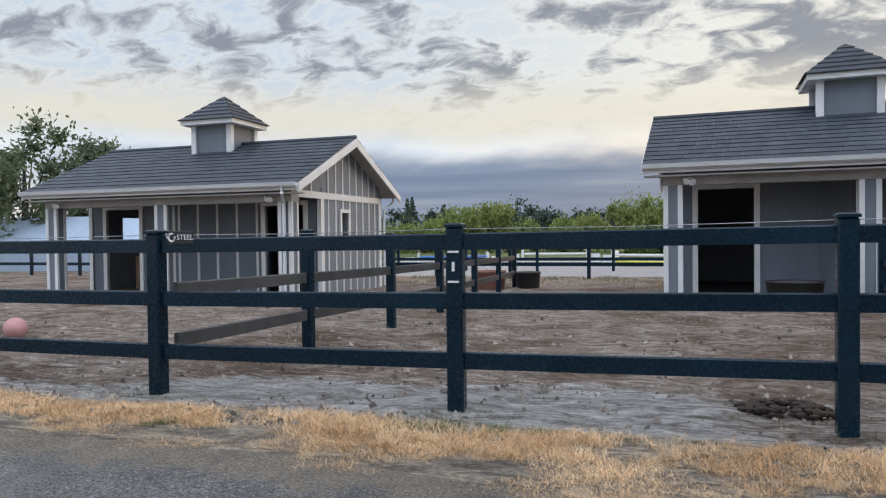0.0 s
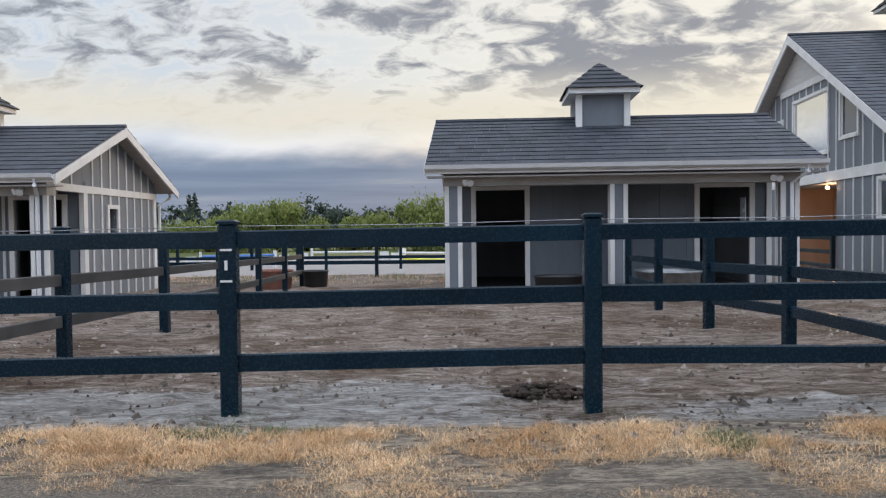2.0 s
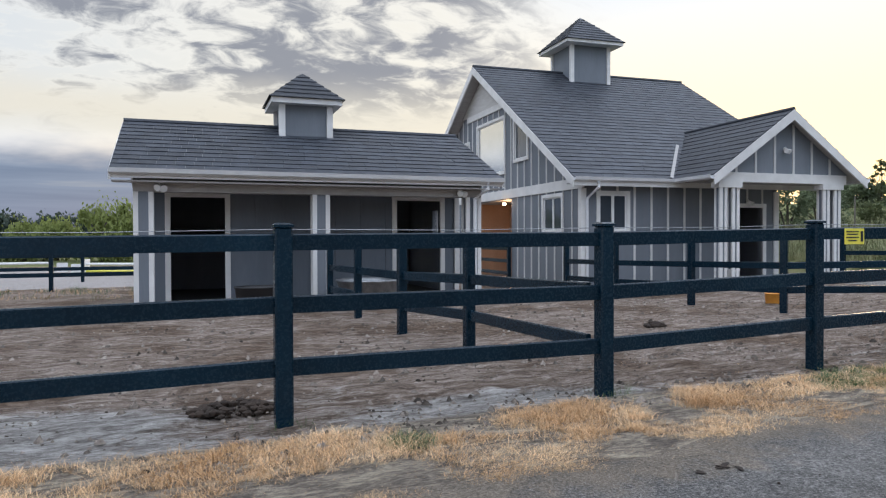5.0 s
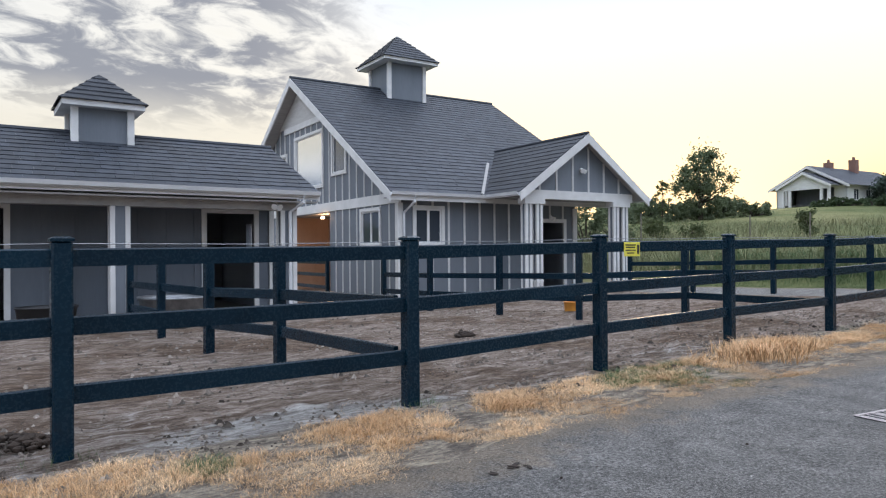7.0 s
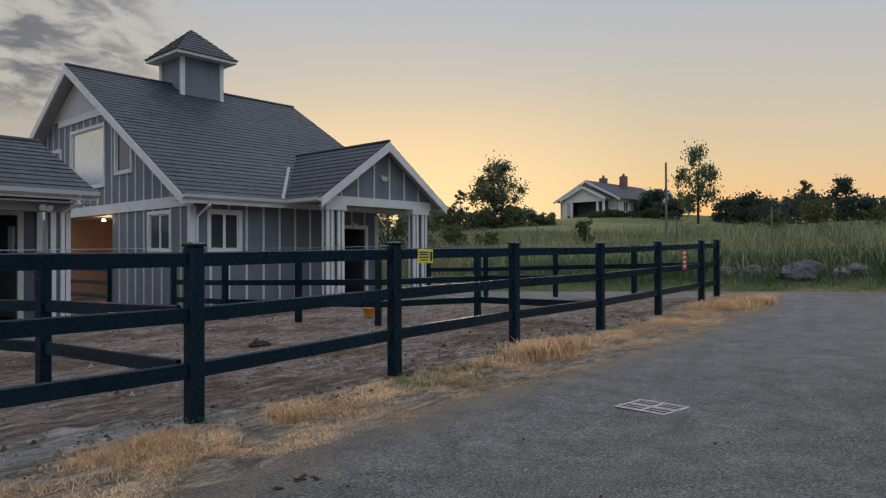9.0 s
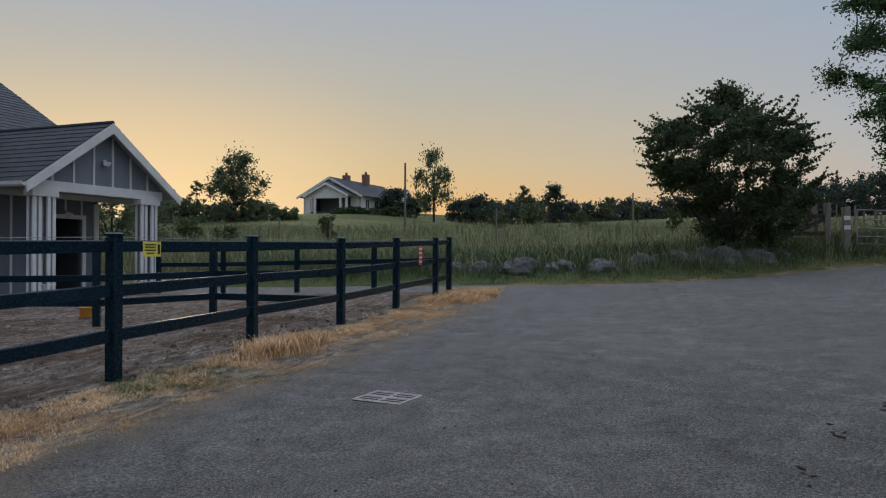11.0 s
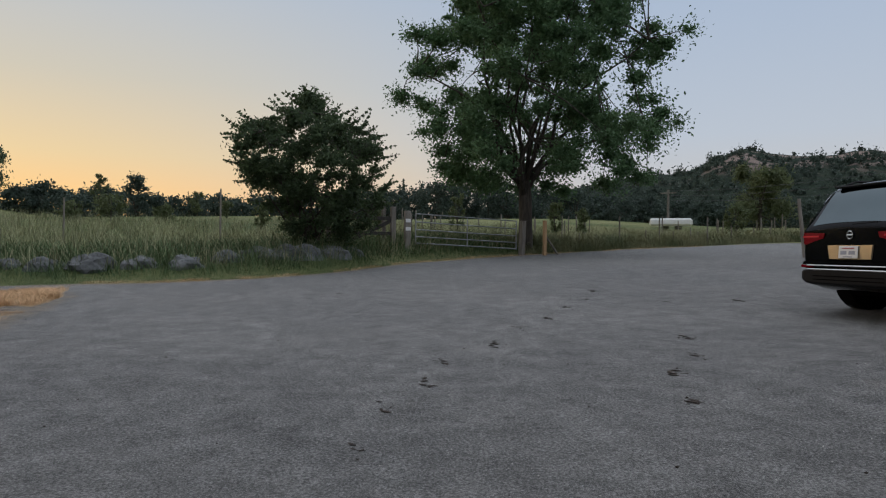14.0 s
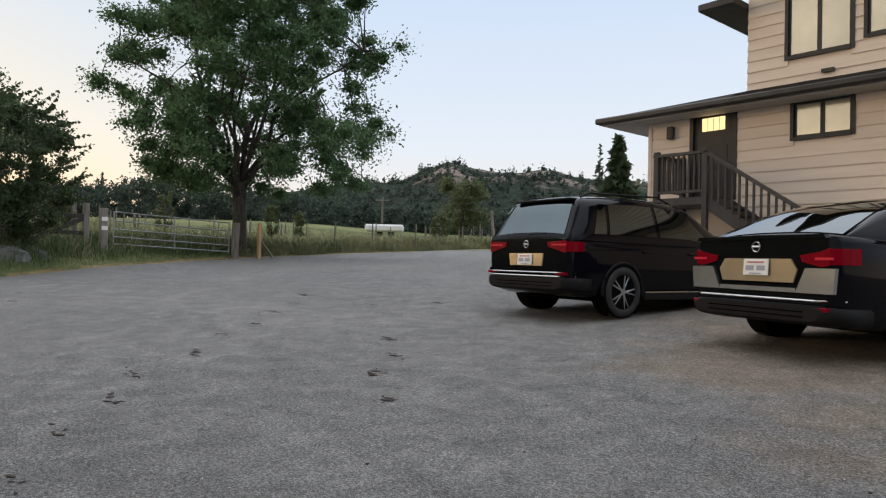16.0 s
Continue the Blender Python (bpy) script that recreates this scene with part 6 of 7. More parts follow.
def beige_house():
    gz = height(9, -16.6)
    h = thing("house", pose(0, -16.6, 0), "two-storey house in beige lap siding with dark trim", "house")
    # local: x as in the world, the front wall faces +y at y=0
    f = pose(0, 0, 0, 0, 0, 180)
    door = (-10.15, -9.2, 2.72, 4.77)
    low = (-7.9, -6.8, 3.95, 4.66)
    wall(h, "front_wall", f, -11.27, 6.0, gz - 0.4, 4.85, 0.2, [door, low], M_SIDING, 0)
    lap_siding(h, f, -11.27, 6.0, gz - 0.3, 4.80, [door, low])
    side = pose(11.27, 0, 0, 0, 0, 90)
    wall(h, "side_wall", side, -9.0, -0.2, gz - 0.4, 4.85, 0.2, [], M_SIDING, 0)
    lap_siding(h, side, -9.0, 0.0, gz - 0.3, 4.80, [])
    part("corner_board", boxed(11.24, 11.33, -0.06, 0.045, gz - 0.3, 4.80), M_SIDING, h)
    # lower roof skirt
    part("roof_deck", boxed(-7.0, 12.3, -0.5, 0.65, 4.72, 4.80), M_BROWN, h)
    t = part("roof_tiles", tiles_bm(16.1, math.hypot(1.18, 0.40), 0.14, 0.3, 41), None, h)
    t.data.materials[0] = M_SHINGLE
    t["kind"] = "stuff"
    t.matrix_basis = plane_matrix((9.13, 0.68, 4.80), (-1, 0, 0), (0, -1.18, 0.40))
    bm = bmesh.new()
    pa, pb, pc, pd, pe = [bm.verts.new(v) for v in ((12.40, 0.70, 4.83), (9.13, 0.70, 4.83), (9.13, -0.5, 5.22), (12.40, -9.0, 4.83), (9.13, -9.0, 5.22))]
    bm.faces.new((pa, pb, pc)), bm.faces.new((pa, pc, pe, pd))
    bmesh.ops.solidify(bm, geom=bm.faces[:], thickness=0.06)
    part("hip_roof", bm, M_SHINGLE, h)
    part("eave_gutter", boxed(-7.0, 12.42, 0.62, 0.76, 4.70, 4.84, bevel=0.03), M_BROWN, h)
    part("eave_gutter", boxed(12.30, 12.43, -9.0, 0.61, 4.70, 4.84, bevel=0.03), M_BROWN, h)
    part("soffit", boxed(-7.0, 12.28, 0.03, 0.61, 4.66, 4.70), M_SOFFIT, h)
    part("soffit", boxed(11.36, 12.28, -9.0, 0.02, 4.66, 4.70), M_SOFFIT, h)
    # upper storey
    uy = -0.5
    fu = pose(0, uy, 0, 0, 0, 180)
    w1, w2, w3 = (-8.25, -7.0, 5.80, 7.35), (-6.7, -5.5, 5.95, 7.35), (-4.4, -3.2, 5.8, 7.35)
    wall(h, "upper_wall", fu, -9.13, 6.0, 5.0, 8.2, 0.2, [w1, w2, w3], M_SIDING, 0)
    lap_siding(h, fu, -9.13, 6.0, 5.12, 8.1, [w1, w2, w3])
    su = pose(9.13, 0, 0, 0, 0, 90)
    wall(h, "upper_side", su, -9.0, uy - 0.2, 5.0, 8.2, 0.2, [], M_SIDING, 0)
    lap_siding(h, su, -9.0, uy, 5.12, 8.1, [])
    part("upper_eave", boxed(9.15, 10.0, -9.5, uy + 0.7, 7.05, 7.22, bevel=0.02), M_BROWN, h)
    part("upper_roof", boxed(-7.0, 9.9, -9.5, uy + 0.8, 8.2, 8.4), M_SHINGLE, h)
    for win, k in ((low, 1), (w1, 1), (w2, 0), (w3, 1)):
        window(h, f if win is low else fu, *win, k, M_BROWN, 0.07, M_CREAMGLASS)
    part("wall_vent", boxed(-7.55, -7.3, -0.08, -0.036, 5.32, 5.40), M_BROWN, h).matrix_basis = fu
    dr = part("front_door", boxed(door[0], door[1], 0.02, 0.08, door[2], door[3]), M_BROWN, h, "dark panelled front door with a lit pane")
    dr.matrix_basis = f
    casing(h, "door_frame", f, *door, 0.09, False, M_BROWN)
    pane = lamp_glow("lit_pane", (1.0, 0.70, 0.34), 0.9)
    for i in range(4):
        a = door[0] + 0.20 + i * 0.14
        part("door_pane", boxed(a, a + 0.12, 0.0, 0.018, 4.32, 4.62), pane, dr, "small door pane lit from inside")
    for zz in (3.0, 3.55):
        part("door_panel", boxed(door[0] + 0.15, door[1] - 0.15, 0.008, 0.019, zz, zz + 0.42), M_STAIN, dr)
    lamp = part("porch_lamp", boxed(-10.78, -10.62, -0.16, -0.036, 4.22, 4.52, bevel=0.02), M_BROWN, h)
    lamp.matrix_basis = f
    # landing and stairs
    s = thing("entry_stairs", pose(0, -16.6, 0), "dark brown timber landing and stairs with railing", "stairs")
    part("landing", boxed(9.15, 10.42, 0.05, 1.25, 2.54, 2.70), M_STAIN, s)
    for px, py in ((9.2, 1.2), (10.35, 1.2), (10.35, 0.12)):
        part("newel", boxed(px - 0.055, px + 0.055, py - 0.055, py + 0.055, gz - 0.2, 3.74), M_STAIN, s)
    part("handrail", boxed(9.15, 10.42, 1.14, 1.26, 3.62, 3.68), M_STAIN, s)
    part("bottom_rail", boxed(9.25, 10.30, 1.17, 1.23, 2.80, 2.86), M_STAIN, s)
    for k in range(8):
        x = 9.33 + k * 0.125
        part("baluster", boxed(x - 0.02, x + 0.02, 1.18, 1.22, 2.86, 3.62), M_STAIN, s)
    for k in range(9):
        y = 0.2 + k * 0.115
        part("baluster", boxed(10.33, 10.37, y - 0.02, y + 0.02, 2.86, 3.62), M_STAIN, s)
    part("handrail", boxed(10.29, 10.41, 0.1, 1.13, 3.62, 3.68), M_STAIN, s)
    n = 11
    rise = (2.70 - gz - 0.05) / n
    for k in range(1, n):
        x = 9.15 - 0.235 * k
        part("tread", boxed(x - 0.05, x + 0.235, 0.06, 1.2, 2.70 - rise * k - 0.05, 2.70 - rise * k), M_STAIN, s)
    run = 0.235 * n
    for y in (0.08, 1.18):
        bm = bmesh.new()
        prism(bm, [(9.15, 2.70), (9.15, 2.42), (9.15 - run, gz - 0.25), (9.15 - run, gz + 0.1)], "y", y - 0.025, y + 0.025)
        part("stringer", bm, M_STAIN, s)
    bm = bmesh.new()
    prism(bm, [(9.2, 3.68), (9.2, 3.60), (9.15 - run, gz + 0.96), (9.15 - run, gz + 1.04)], "y", 1.14, 1.26)
    part("handrail", bm, M_STAIN, s)
    for k in range(17):
        x = 9.05 - k * 0.148
        z = 2.72 - (9.15 - x) * rise / 0.235
        part("baluster", boxed(x - 0.02, x + 0.02, 1.18, 1.22, z - 0.05, z + 0.92), M_STAIN, s)
    part("newel", boxed(9.1 - run, 9.21 - run, 1.145, 1.255, gz - 0.2, gz + 1.1), M_STAIN, s)


beige_house()
fir("cypress_tree", "narrow dark green cypress beside the beige house", *polar(-55.2, 26), 5.9 - height(*polar(-55.2, 26)), 2.3, 501, "", 16000, mat=M_THORN)
fir("spruce_tree", "thin sparse spruce far beyond the house", *polar(-53.6, 58), 11.0 - height(*polar(-53.6, 58)), 2.6, 502, "", 420)
mound_tree("stair_shrub", "yellow-green shrub at the foot of the stairs", 8.3, -14.6, 1.95 - height(8.3, -14.6), 1.5, M_WILLOW, 1500, 0.07, 503, 0.0, "", 0.04)


# ---- cars ----
M_PAINT = glossy("black_car_paint", (0.004, 0.004, 0.006), 0.07, 0.0, 0.0)
next(k for k in M_PAINT.node_tree.nodes if k.type == "BSDF_PRINCIPLED").inputs["Specular IOR Level"].default_value = 0.14
M_CARGLASS = glossy("tinted_car_glass", (0.095, 0.118, 0.125), 0.03, 1.0)
M_TAIL = glossy("red_tail_lens", (0.20, 0.002, 0.010), 0.16, 0.0, 0.0)
M_TAIL.node_tree.nodes["Principled BSDF"].inputs["Specular IOR Level"].default_value = 0.08
# Tan metal colour imitates dusk sky mirrored in the dark plate bays.
M_BAY = glossy("tan_sky_reflection", (0.50, 0.40, 0.27), 0.19, 0.6)
M_CHROME = glossy("satin_chrome", (0.62, 0.60, 0.56), 0.18, 1.0)
M_TYRE = surface("tyre_rubber", (0.012, 0.012, 0.012), (0.028, 0.027, 0.026), 8.0, 0.85, 0, 0.3, 60.0)
M_RIM = glossy("alloy_rim", (0.30, 0.30, 0.31), 0.35, 0.5)


def loft(rows, smooth=True):
    """A body skinned over half sections, mirrored in x: rows of (y, [(x, z), ...])."""
    bm = bmesh.new()
    rings = []
    for y, pts in rows:
        ring = [bm.verts.new((x, y, z)) for x, z in pts] + [bm.verts.new((-x, y, z)) for x, z in pts[::-1] if abs(x) > 1e-6]
        rings.append(ring)
    k = len(rings[0])
    for a, b in zip(rings, rings[1:]):
        for i in range(k):
            bm.faces.new((a[i], a[(i + 1) % k], b[(i + 1) % k], b[i])).smooth = smooth
    bm.faces.new(rings[0][::-1]), bm.faces.new(rings[-1])
    bmesh.ops.recalc_face_normals(bm, faces=bm.faces)
    return bm


def glide(rows, y):
    """The values of a table of (y, ...) rows, smoothly between its rows."""
    n = len(rows)
    i = max(0, min(n - 2, sum(1 for r in rows if r[0] <= y) - 1))
    p, q = rows[i], rows[i + 1]
    o, s = rows[max(i - 1, 0)], rows[min(i + 2, n - 1)]
    h = q[0] - p[0]
    t = max(0.0, min(1.0, (y - p[0]) / h))
    out = []
    for c in range(1, len(p)):
        m0 = (q[c] - o[c]) / (q[0] - o[0]) * h
        m1 = (s[c] - p[c]) / (s[0] - p[0]) * h
        d = q[c] - p[c]
        m0, m1 = [max(-2.5 * abs(d), min(2.5 * abs(d), m)) for m in (m0, m1)]
        out.append((2 * t ** 3 - 3 * t * t + 1) * p[c] + (t ** 3 - 2 * t * t + t) * m0 + (3 * t * t - 2 * t ** 3) * q[c] + (t ** 3 - t * t) * m1)
    return out


def rounded(pts, r=0.3, keep=()):
    """Cut each inner corner of a half section into an arc."""
    out = [pts[0]]
    for a, b, c in zip(pts, pts[1:], pts[2:]):
        a, b, c = Vector(a), Vector(b), Vector(c)
        u, w = b + (a - b) * r, b + (c - b) * r
        for t in (0.0, 0.33, 0.67, 1.0):
            out.append(tuple(u.lerp(b, t).lerp(b.lerp(w, t), t)))
    return out + [pts[-1]]


def wheel(parent, x, y, r, side, spokes):
    w = part("wheel", boxed(-0.01, 0.01, -0.01, 0.01, -0.01, 0.01), M_TYRE, parent)
    w.matrix_basis = pose(x, y, r, 0, 0, 0 if side > 0 else 180)
    prof = [(-0.20, 0.62), (-0.19, 0.92), (-0.15, 0.99), (-0.05, 1.0), (-0.005, 0.99), (0.02, 0.92), (0.022, 0.70), (0.0, 0.66)]
    bm = bmesh.new()
    rings = [[bm.verts.new((px, math.cos(2 * math.pi * k / 32) * pr * r, math.sin(2 * math.pi * k / 32) * pr * r)) for k in range(32)] for px, pr in prof]
    for a, b in zip(rings, rings[1:]):
        for k in range(32):
            bm.faces.new((a[k], a[(k + 1) % 32], b[(k + 1) % 32], b[k]))
    bmesh.ops.recalc_face_normals(bm, faces=bm.faces)
    part("tyre", bm, M_TYRE, w, smooth=True)
    bm = bmesh.new()
    tube(bm, [(-0.16, 0, 0), (-0.08, 0, 0)], r * 0.66, 28)
    part("rim_well", bm, M_BLACKP, w)
    bm = bmesh.new()
    for k in range(spokes):
        a = 2 * math.pi * k / spokes
        for off in (-0.17, 0.17):
            c, s_ = math.cos(a + off), math.sin(a + off)
            tube(bm, [(0.0, math.cos(a) * r * 0.10, math.sin(a) * r * 0.10), (-0.005, c * r * 0.64, s_ * r * 0.64)], [r * 0.05, r * 0.045], 5)
    tube(bm, [(-0.03, 0, 0), (0.012, 0, 0)], r * 0.13, 12)
    pts = [(-0.008, math.cos(2 * math.pi * k / 32) * r * 0.66, math.sin(2 * math.pi * k / 32) * r * 0.66) for k in range(33)]
    tube(bm, pts, r * 0.028, 5)
    part("rim", bm, M_RIM, w)
    return w


def car(name, label, x, y, z, heading, spec):
    """Local y runs from the tail (0) to the nose."""
    c = thing(name, pose(x, y, z, 0, 0, heading), label, "car", "parked cars")
    W, L = spec["half"], spec["length"]
    tail = spec["tail"]
    stations = [L * (k / 60) for k in range(61)]
    stations = sorted(set([0.012, 0.03, 0.05] + stations))
    rows = []
    for yy in stations:
        wf, lo, belt = glide(spec["body"], yy)
        w = W * wf
        h = belt - lo
        rows.append((yy, rounded([(0, lo), (w * 0.92, lo), (w * 0.97, lo + h * 0.18), (w * 1.0, lo + h * 0.52), (w * 0.988, lo + h * 0.80), (w * 0.972, lo + h * 0.86), (w * 0.95, belt), (0, belt + 0.012)], 0.28)))
    part("body", loft(rows), M_PAINT, c, "glossy black car body")
    cab = spec["cabin"]

    def side(yy, f, lift=0.0):
        zb, zr, wb, wr = glide(cab, yy)
        g = f ** 1.35
        return Vector((W * (wb + (wr - wb) * g) + lift, yy, zb + (zr - zb) * f + lift * 0.3))

    def top(yy, u, lift=0.0):
        zb, zr, wb, wr = glide(cab, yy)
        e = 1 - abs(u) ** 2.6
        return Vector((W * wr * 0.97 * u, yy - lift * 0.5, zr - 0.030 + 0.042 * e + lift))

    rows = []
    y0, y1 = cab[0][0], cab[-1][0]
    for k in range(57):
        yy = y0 + (y1 - y0) * (k / 56)
        zb, zr, wb, wr = glide(cab, yy)
        pts = [(0, zb - 0.08), (W * wb, zb - 0.08)]
        pts += [(side(yy, f)[0], side(yy, f)[2]) for f in (0.0, 0.2, 0.4, 0.6, 0.75, 0.86)]
        pts += [(top(yy, u)[0], max(top(yy, u)[2], zb - 0.05)) for u in (0.97, 0.9, 0.75, 0.5, 0.25, 0.0)]
        rows.append((yy, pts))
    part("cabin", loft(rows), M_PAINT, c)

    def sheet(nm, fn, nu, nv, mat, lab=""):
        bm = bmesh.new()
        grid = [[bm.verts.new(fn(u / nu, v / nv)) for u in range(nu + 1)] for v in range(nv + 1)]
        for g, k in zip(grid, grid[1:]):
            for i in range(nu):
                bm.faces.new((g[i], g[i + 1], k[i + 1], k[i]))
        bmesh.ops.recalc_face_normals(bm, faces=bm.faces)
        return part(nm, bm, mat, c, lab, smooth=True)

    r0, r1, ru = spec["rear_glass"]
    sheet("rear_window", lambda u, v: top(r0 + (r1 - r0) * v, (2 * u - 1) * (ru - 0.03 * v), 0.007), 12, 10, M_CARGLASS, "tinted rear window reflecting the sky")
    w0, w1, wu = spec["screen"]
    sheet("windscreen", lambda u, v: top(w0 + (w1 - w0) * v, (2 * u - 1) * wu, 0.008), 10, 8, M_CARGLASS)
    f0, f1 = spec["glass_z"]
    for a0, b0, a1, b1 in spec["side_glass"]:
        for sx in (-1, 1):
            def pane(u, v):
                lo, hi = a0 + (a1 - a0) * v, b0 + (b1 - b0) * v
                p = side(lo + (hi - lo) * u, f0 + (f1 - f0) * v, 0.006)
                return Vector((p[0] * sx, p[1], p[2]))
            sheet("side_window", pane, 10, 6, M_CARGLASS)
    for sx in (-1, 1):
        lamp_outline = [(min(px, W * 0.865) * sx, pz) for px, pz in spec["lamp"]]
        bm = bmesh.new()
        front = [bm.verts.new((px, tail - 0.014, pz)) for px, pz in lamp_outline]
        back = [bm.verts.new((px, tail + 0.10, pz)) for px, pz in lamp_outline]
        for i in range(len(front)):
            j = (i + 1) % len(front)
            bm.faces.new((front[i], front[j], back[j], back[i]))
        bm.faces.new(front), bm.faces.new(back[::-1])
        bmesh.ops.recalc_face_normals(bm, faces=bm.faces)
        lamp = part("tail_light", bm, M_TAIL, c, "dark red tail light")
        q0, q1 = spec["lamp_side"]
        bm = bmesh.new()
        plan = [(sx * W * fx, fy) for fx, fy in ((0.86, -0.013), (0.89, 0.0), (0.95, 0.045), (0.985, 0.10), (1.005, 0.19), (0.95, 0.20), (0.84, 0.06))]
        under, over = [[bm.verts.new((px, py, zz)) for px, py in plan] for zz in (q0, q1)]
        for i in range(len(plan)):
            j = (i + 1) % len(plan)
            bm.faces.new((under[i], under[j], over[j], over[i]))
        bm.faces.new(under[::-1]), bm.faces.new(over)
        bmesh.ops.recalc_face_normals(bm, faces=bm.faces)
        part("side_lens", bm, M_TAIL, lamp)
        s0, s1, sz = spec["lamp_bar"]
        part("lamp_insert", boxed(min(s0 * sx, s1 * sx), max(s0 * sx, s1 * sx), tail - 0.020, tail - 0.015, sz, sz + 0.022), M_TAILHI, lamp, "brighter red bar in the lens")
        part("reflector", boxed(sx * W * 0.78 - 0.09, sx * W * 0.78 + 0.09, tail - 0.050, tail + 0.05, spec["refl"], spec["refl"] + 0.035, bevel=0.005), M_TAIL, c)
        for yy in spec["axles"]:
            wheel(c, sx * (W - 0.005), yy, spec["wheel"], sx, spec["spokes"])
            bm = bmesh.new()
            tube(bm, [(sx * (W - 0.012), yy + math.cos(math.pi * k / 24 - 0.13) * spec["wheel"] * 1.12, spec["wheel"] + math.sin(math.pi * (k / 24) - 0.13) * spec["wheel"] * 1.12) for k in range(27)], 0.022, 6)
            part("arch_trim", bm, M_BUMPER, c)
            # black disc imitates the shaded arch; the body is not cut
            bm = bmesh.new()
            tube(bm, [(sx * (W - 0.25), yy, spec["wheel"] + 0.03), (sx * (W + 0.002), yy, spec["wheel"] + 0.03)], spec["wheel"] * 1.07, 32)
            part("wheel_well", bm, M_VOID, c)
        mx = sx * (W + 0.08)
        mirror = part("door_mirror", boxed(mx - 0.10, mx + 0.10, spec["mirror"][0] - 0.05, spec["mirror"][0] + 0.08, spec["mirror"][1], spec["mirror"][1] + 0.14, bevel=0.04), M_PAINT, c)
        part("mirror_glass", boxed(mx - 0.08, mx + 0.08, spec["mirror"][0] - 0.054, spec["mirror"][0] - 0.051, spec["mirror"][1] + 0.02, spec["mirror"][1] + 0.12), M_CHROME, mirror)
        part("sill", boxed(sx * W - 0.03, sx * W + 0.006, 1.38, L - 1.42, 0.24, 0.36, bevel=0.01), M_BUMPER, c)
        part("sill_strip", boxed(sx * W + 0.0, sx * W + 0.010, 1.40, L - 1.45, 0.345, 0.36), M_CHROME, c)
        for yy in spec["handles"]:
            part("door_handle", boxed(sx * W - 0.03, sx * W + 0.012, yy, yy + 0.20, spec["belt"] - 0.17, spec["belt"] - 0.14, bevel=0.008), M_PAINT, c)
    b0, b1 = spec["bumper"]
    rows = [(tail - 0.055, rounded([(0, b0 + 0.03), (W * 0.72, b0 + 0.03), (W * 0.80, b0 + 0.08), (W * 0.80, b1 - 0.02), (0, b1 - 0.015)])),
            (tail - 0.045, rounded([(0, b0 + 0.01), (W * 0.76, b0 + 0.01), (W * 0.86, b0 + 0.06), (W * 0.86, b1 - 0.005), (0, b1)])),
            (tail + 0.03, rounded([(0, b0), (W * 0.86, b0), (W * 0.955, b0 + 0.05), (W * 0.955, b1), (0, b1)])),
            (tail + 0.14, rounded([(0, b0 - 0.02), (W * 0.90, b0 - 0.02), (W * 0.998, b0 + 0.03), (W * 0.998, b1), (0, b1)])),
            (tail + 0.34, rounded([(0, b0 - 0.03), (W * 0.92, b0 - 0.03), (W * 1.004, b0 + 0.02), (W * 1.004, b1), (0, b1)]))]
    part("bumper", loft(rows), M_BUMPER, c, "black plastic lower bumper")
    for zz, mat in spec["strips"]:
        bm = bmesh.new()
        tube(bm, [(W * 0.94 * math.sin(a), tail - 0.050 + 0.16 * max(0.0, abs(math.sin(a)) - 0.80) / 0.2, zz) for a in [radians(-90 + 7.5 * k) for k in range(25)]], 0.010, 6)
        part("bumper_strip", bm, mat, c, "thin bright bumper strip")
    # raised black bars drawn as the shade of two grooves
    for k in range(2):
        zz = b0 + 0.06 + 0.045 * k
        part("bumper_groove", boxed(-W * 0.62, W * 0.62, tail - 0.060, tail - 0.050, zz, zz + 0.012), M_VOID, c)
    for nm, outline, depth, mat, lab in spec["panels"]:
        bm = bmesh.new()
        a = [bm.verts.new((px, tail - depth, pz)) for px, pz in outline]
        d = [bm.verts.new((px, tail + 0.02, pz)) for px, pz in outline]
        for i in range(len(a)):
            j = (i + 1) % len(a)
            bm.faces.new((a[i], a[j], d[j], d[i]))
        bm.faces.new(a), bm.faces.new(d[::-1])
        bmesh.ops.recalc_face_normals(bm, faces=bm.faces)
        part(nm, bm, mat, c, lab)
    pl = part("number_plate", boxed(-0.152, 0.152, -0.010, 0.0, -0.076, 0.076, bevel=0.004), M_WHITE, c, "white plate with plain bars")
    pl.matrix_basis = pose(spec["plate"][0], tail - 0.030, spec["plate"][1], -4)
    for u, w_, zz, hh, mat in ((0.0, 0.20, 0.045, 0.014, M_BAR), (-0.068, 0.10, -0.008, 0.045, M_BARGREY), (0.066, 0.10, -0.008, 0.045, M_BARGREY), (0.0, 0.14, -0.058, 0.012, M_BARGREY)):
        part("bar", boxed(u - w_ / 2, u + w_ / 2, -0.013, -0.0105, zz - hh / 2, zz + hh / 2), mat, pl)
    bz, by = spec["badge"]
    bm = bmesh.new()
    tube(bm, [(0.047 * math.cos(2 * math.pi * k / 24), by, bz + 0.047 * math.sin(2 * math.pi * k / 24)) for k in range(25)], 0.007, 6)
    tube(bm, [(-0.045, by, bz), (0.045, by, bz)], 0.011, 6)
    part("badge", bm, M_CHROME, c, "round chrome badge")
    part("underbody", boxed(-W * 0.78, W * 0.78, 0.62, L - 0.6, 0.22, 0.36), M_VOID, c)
    return c


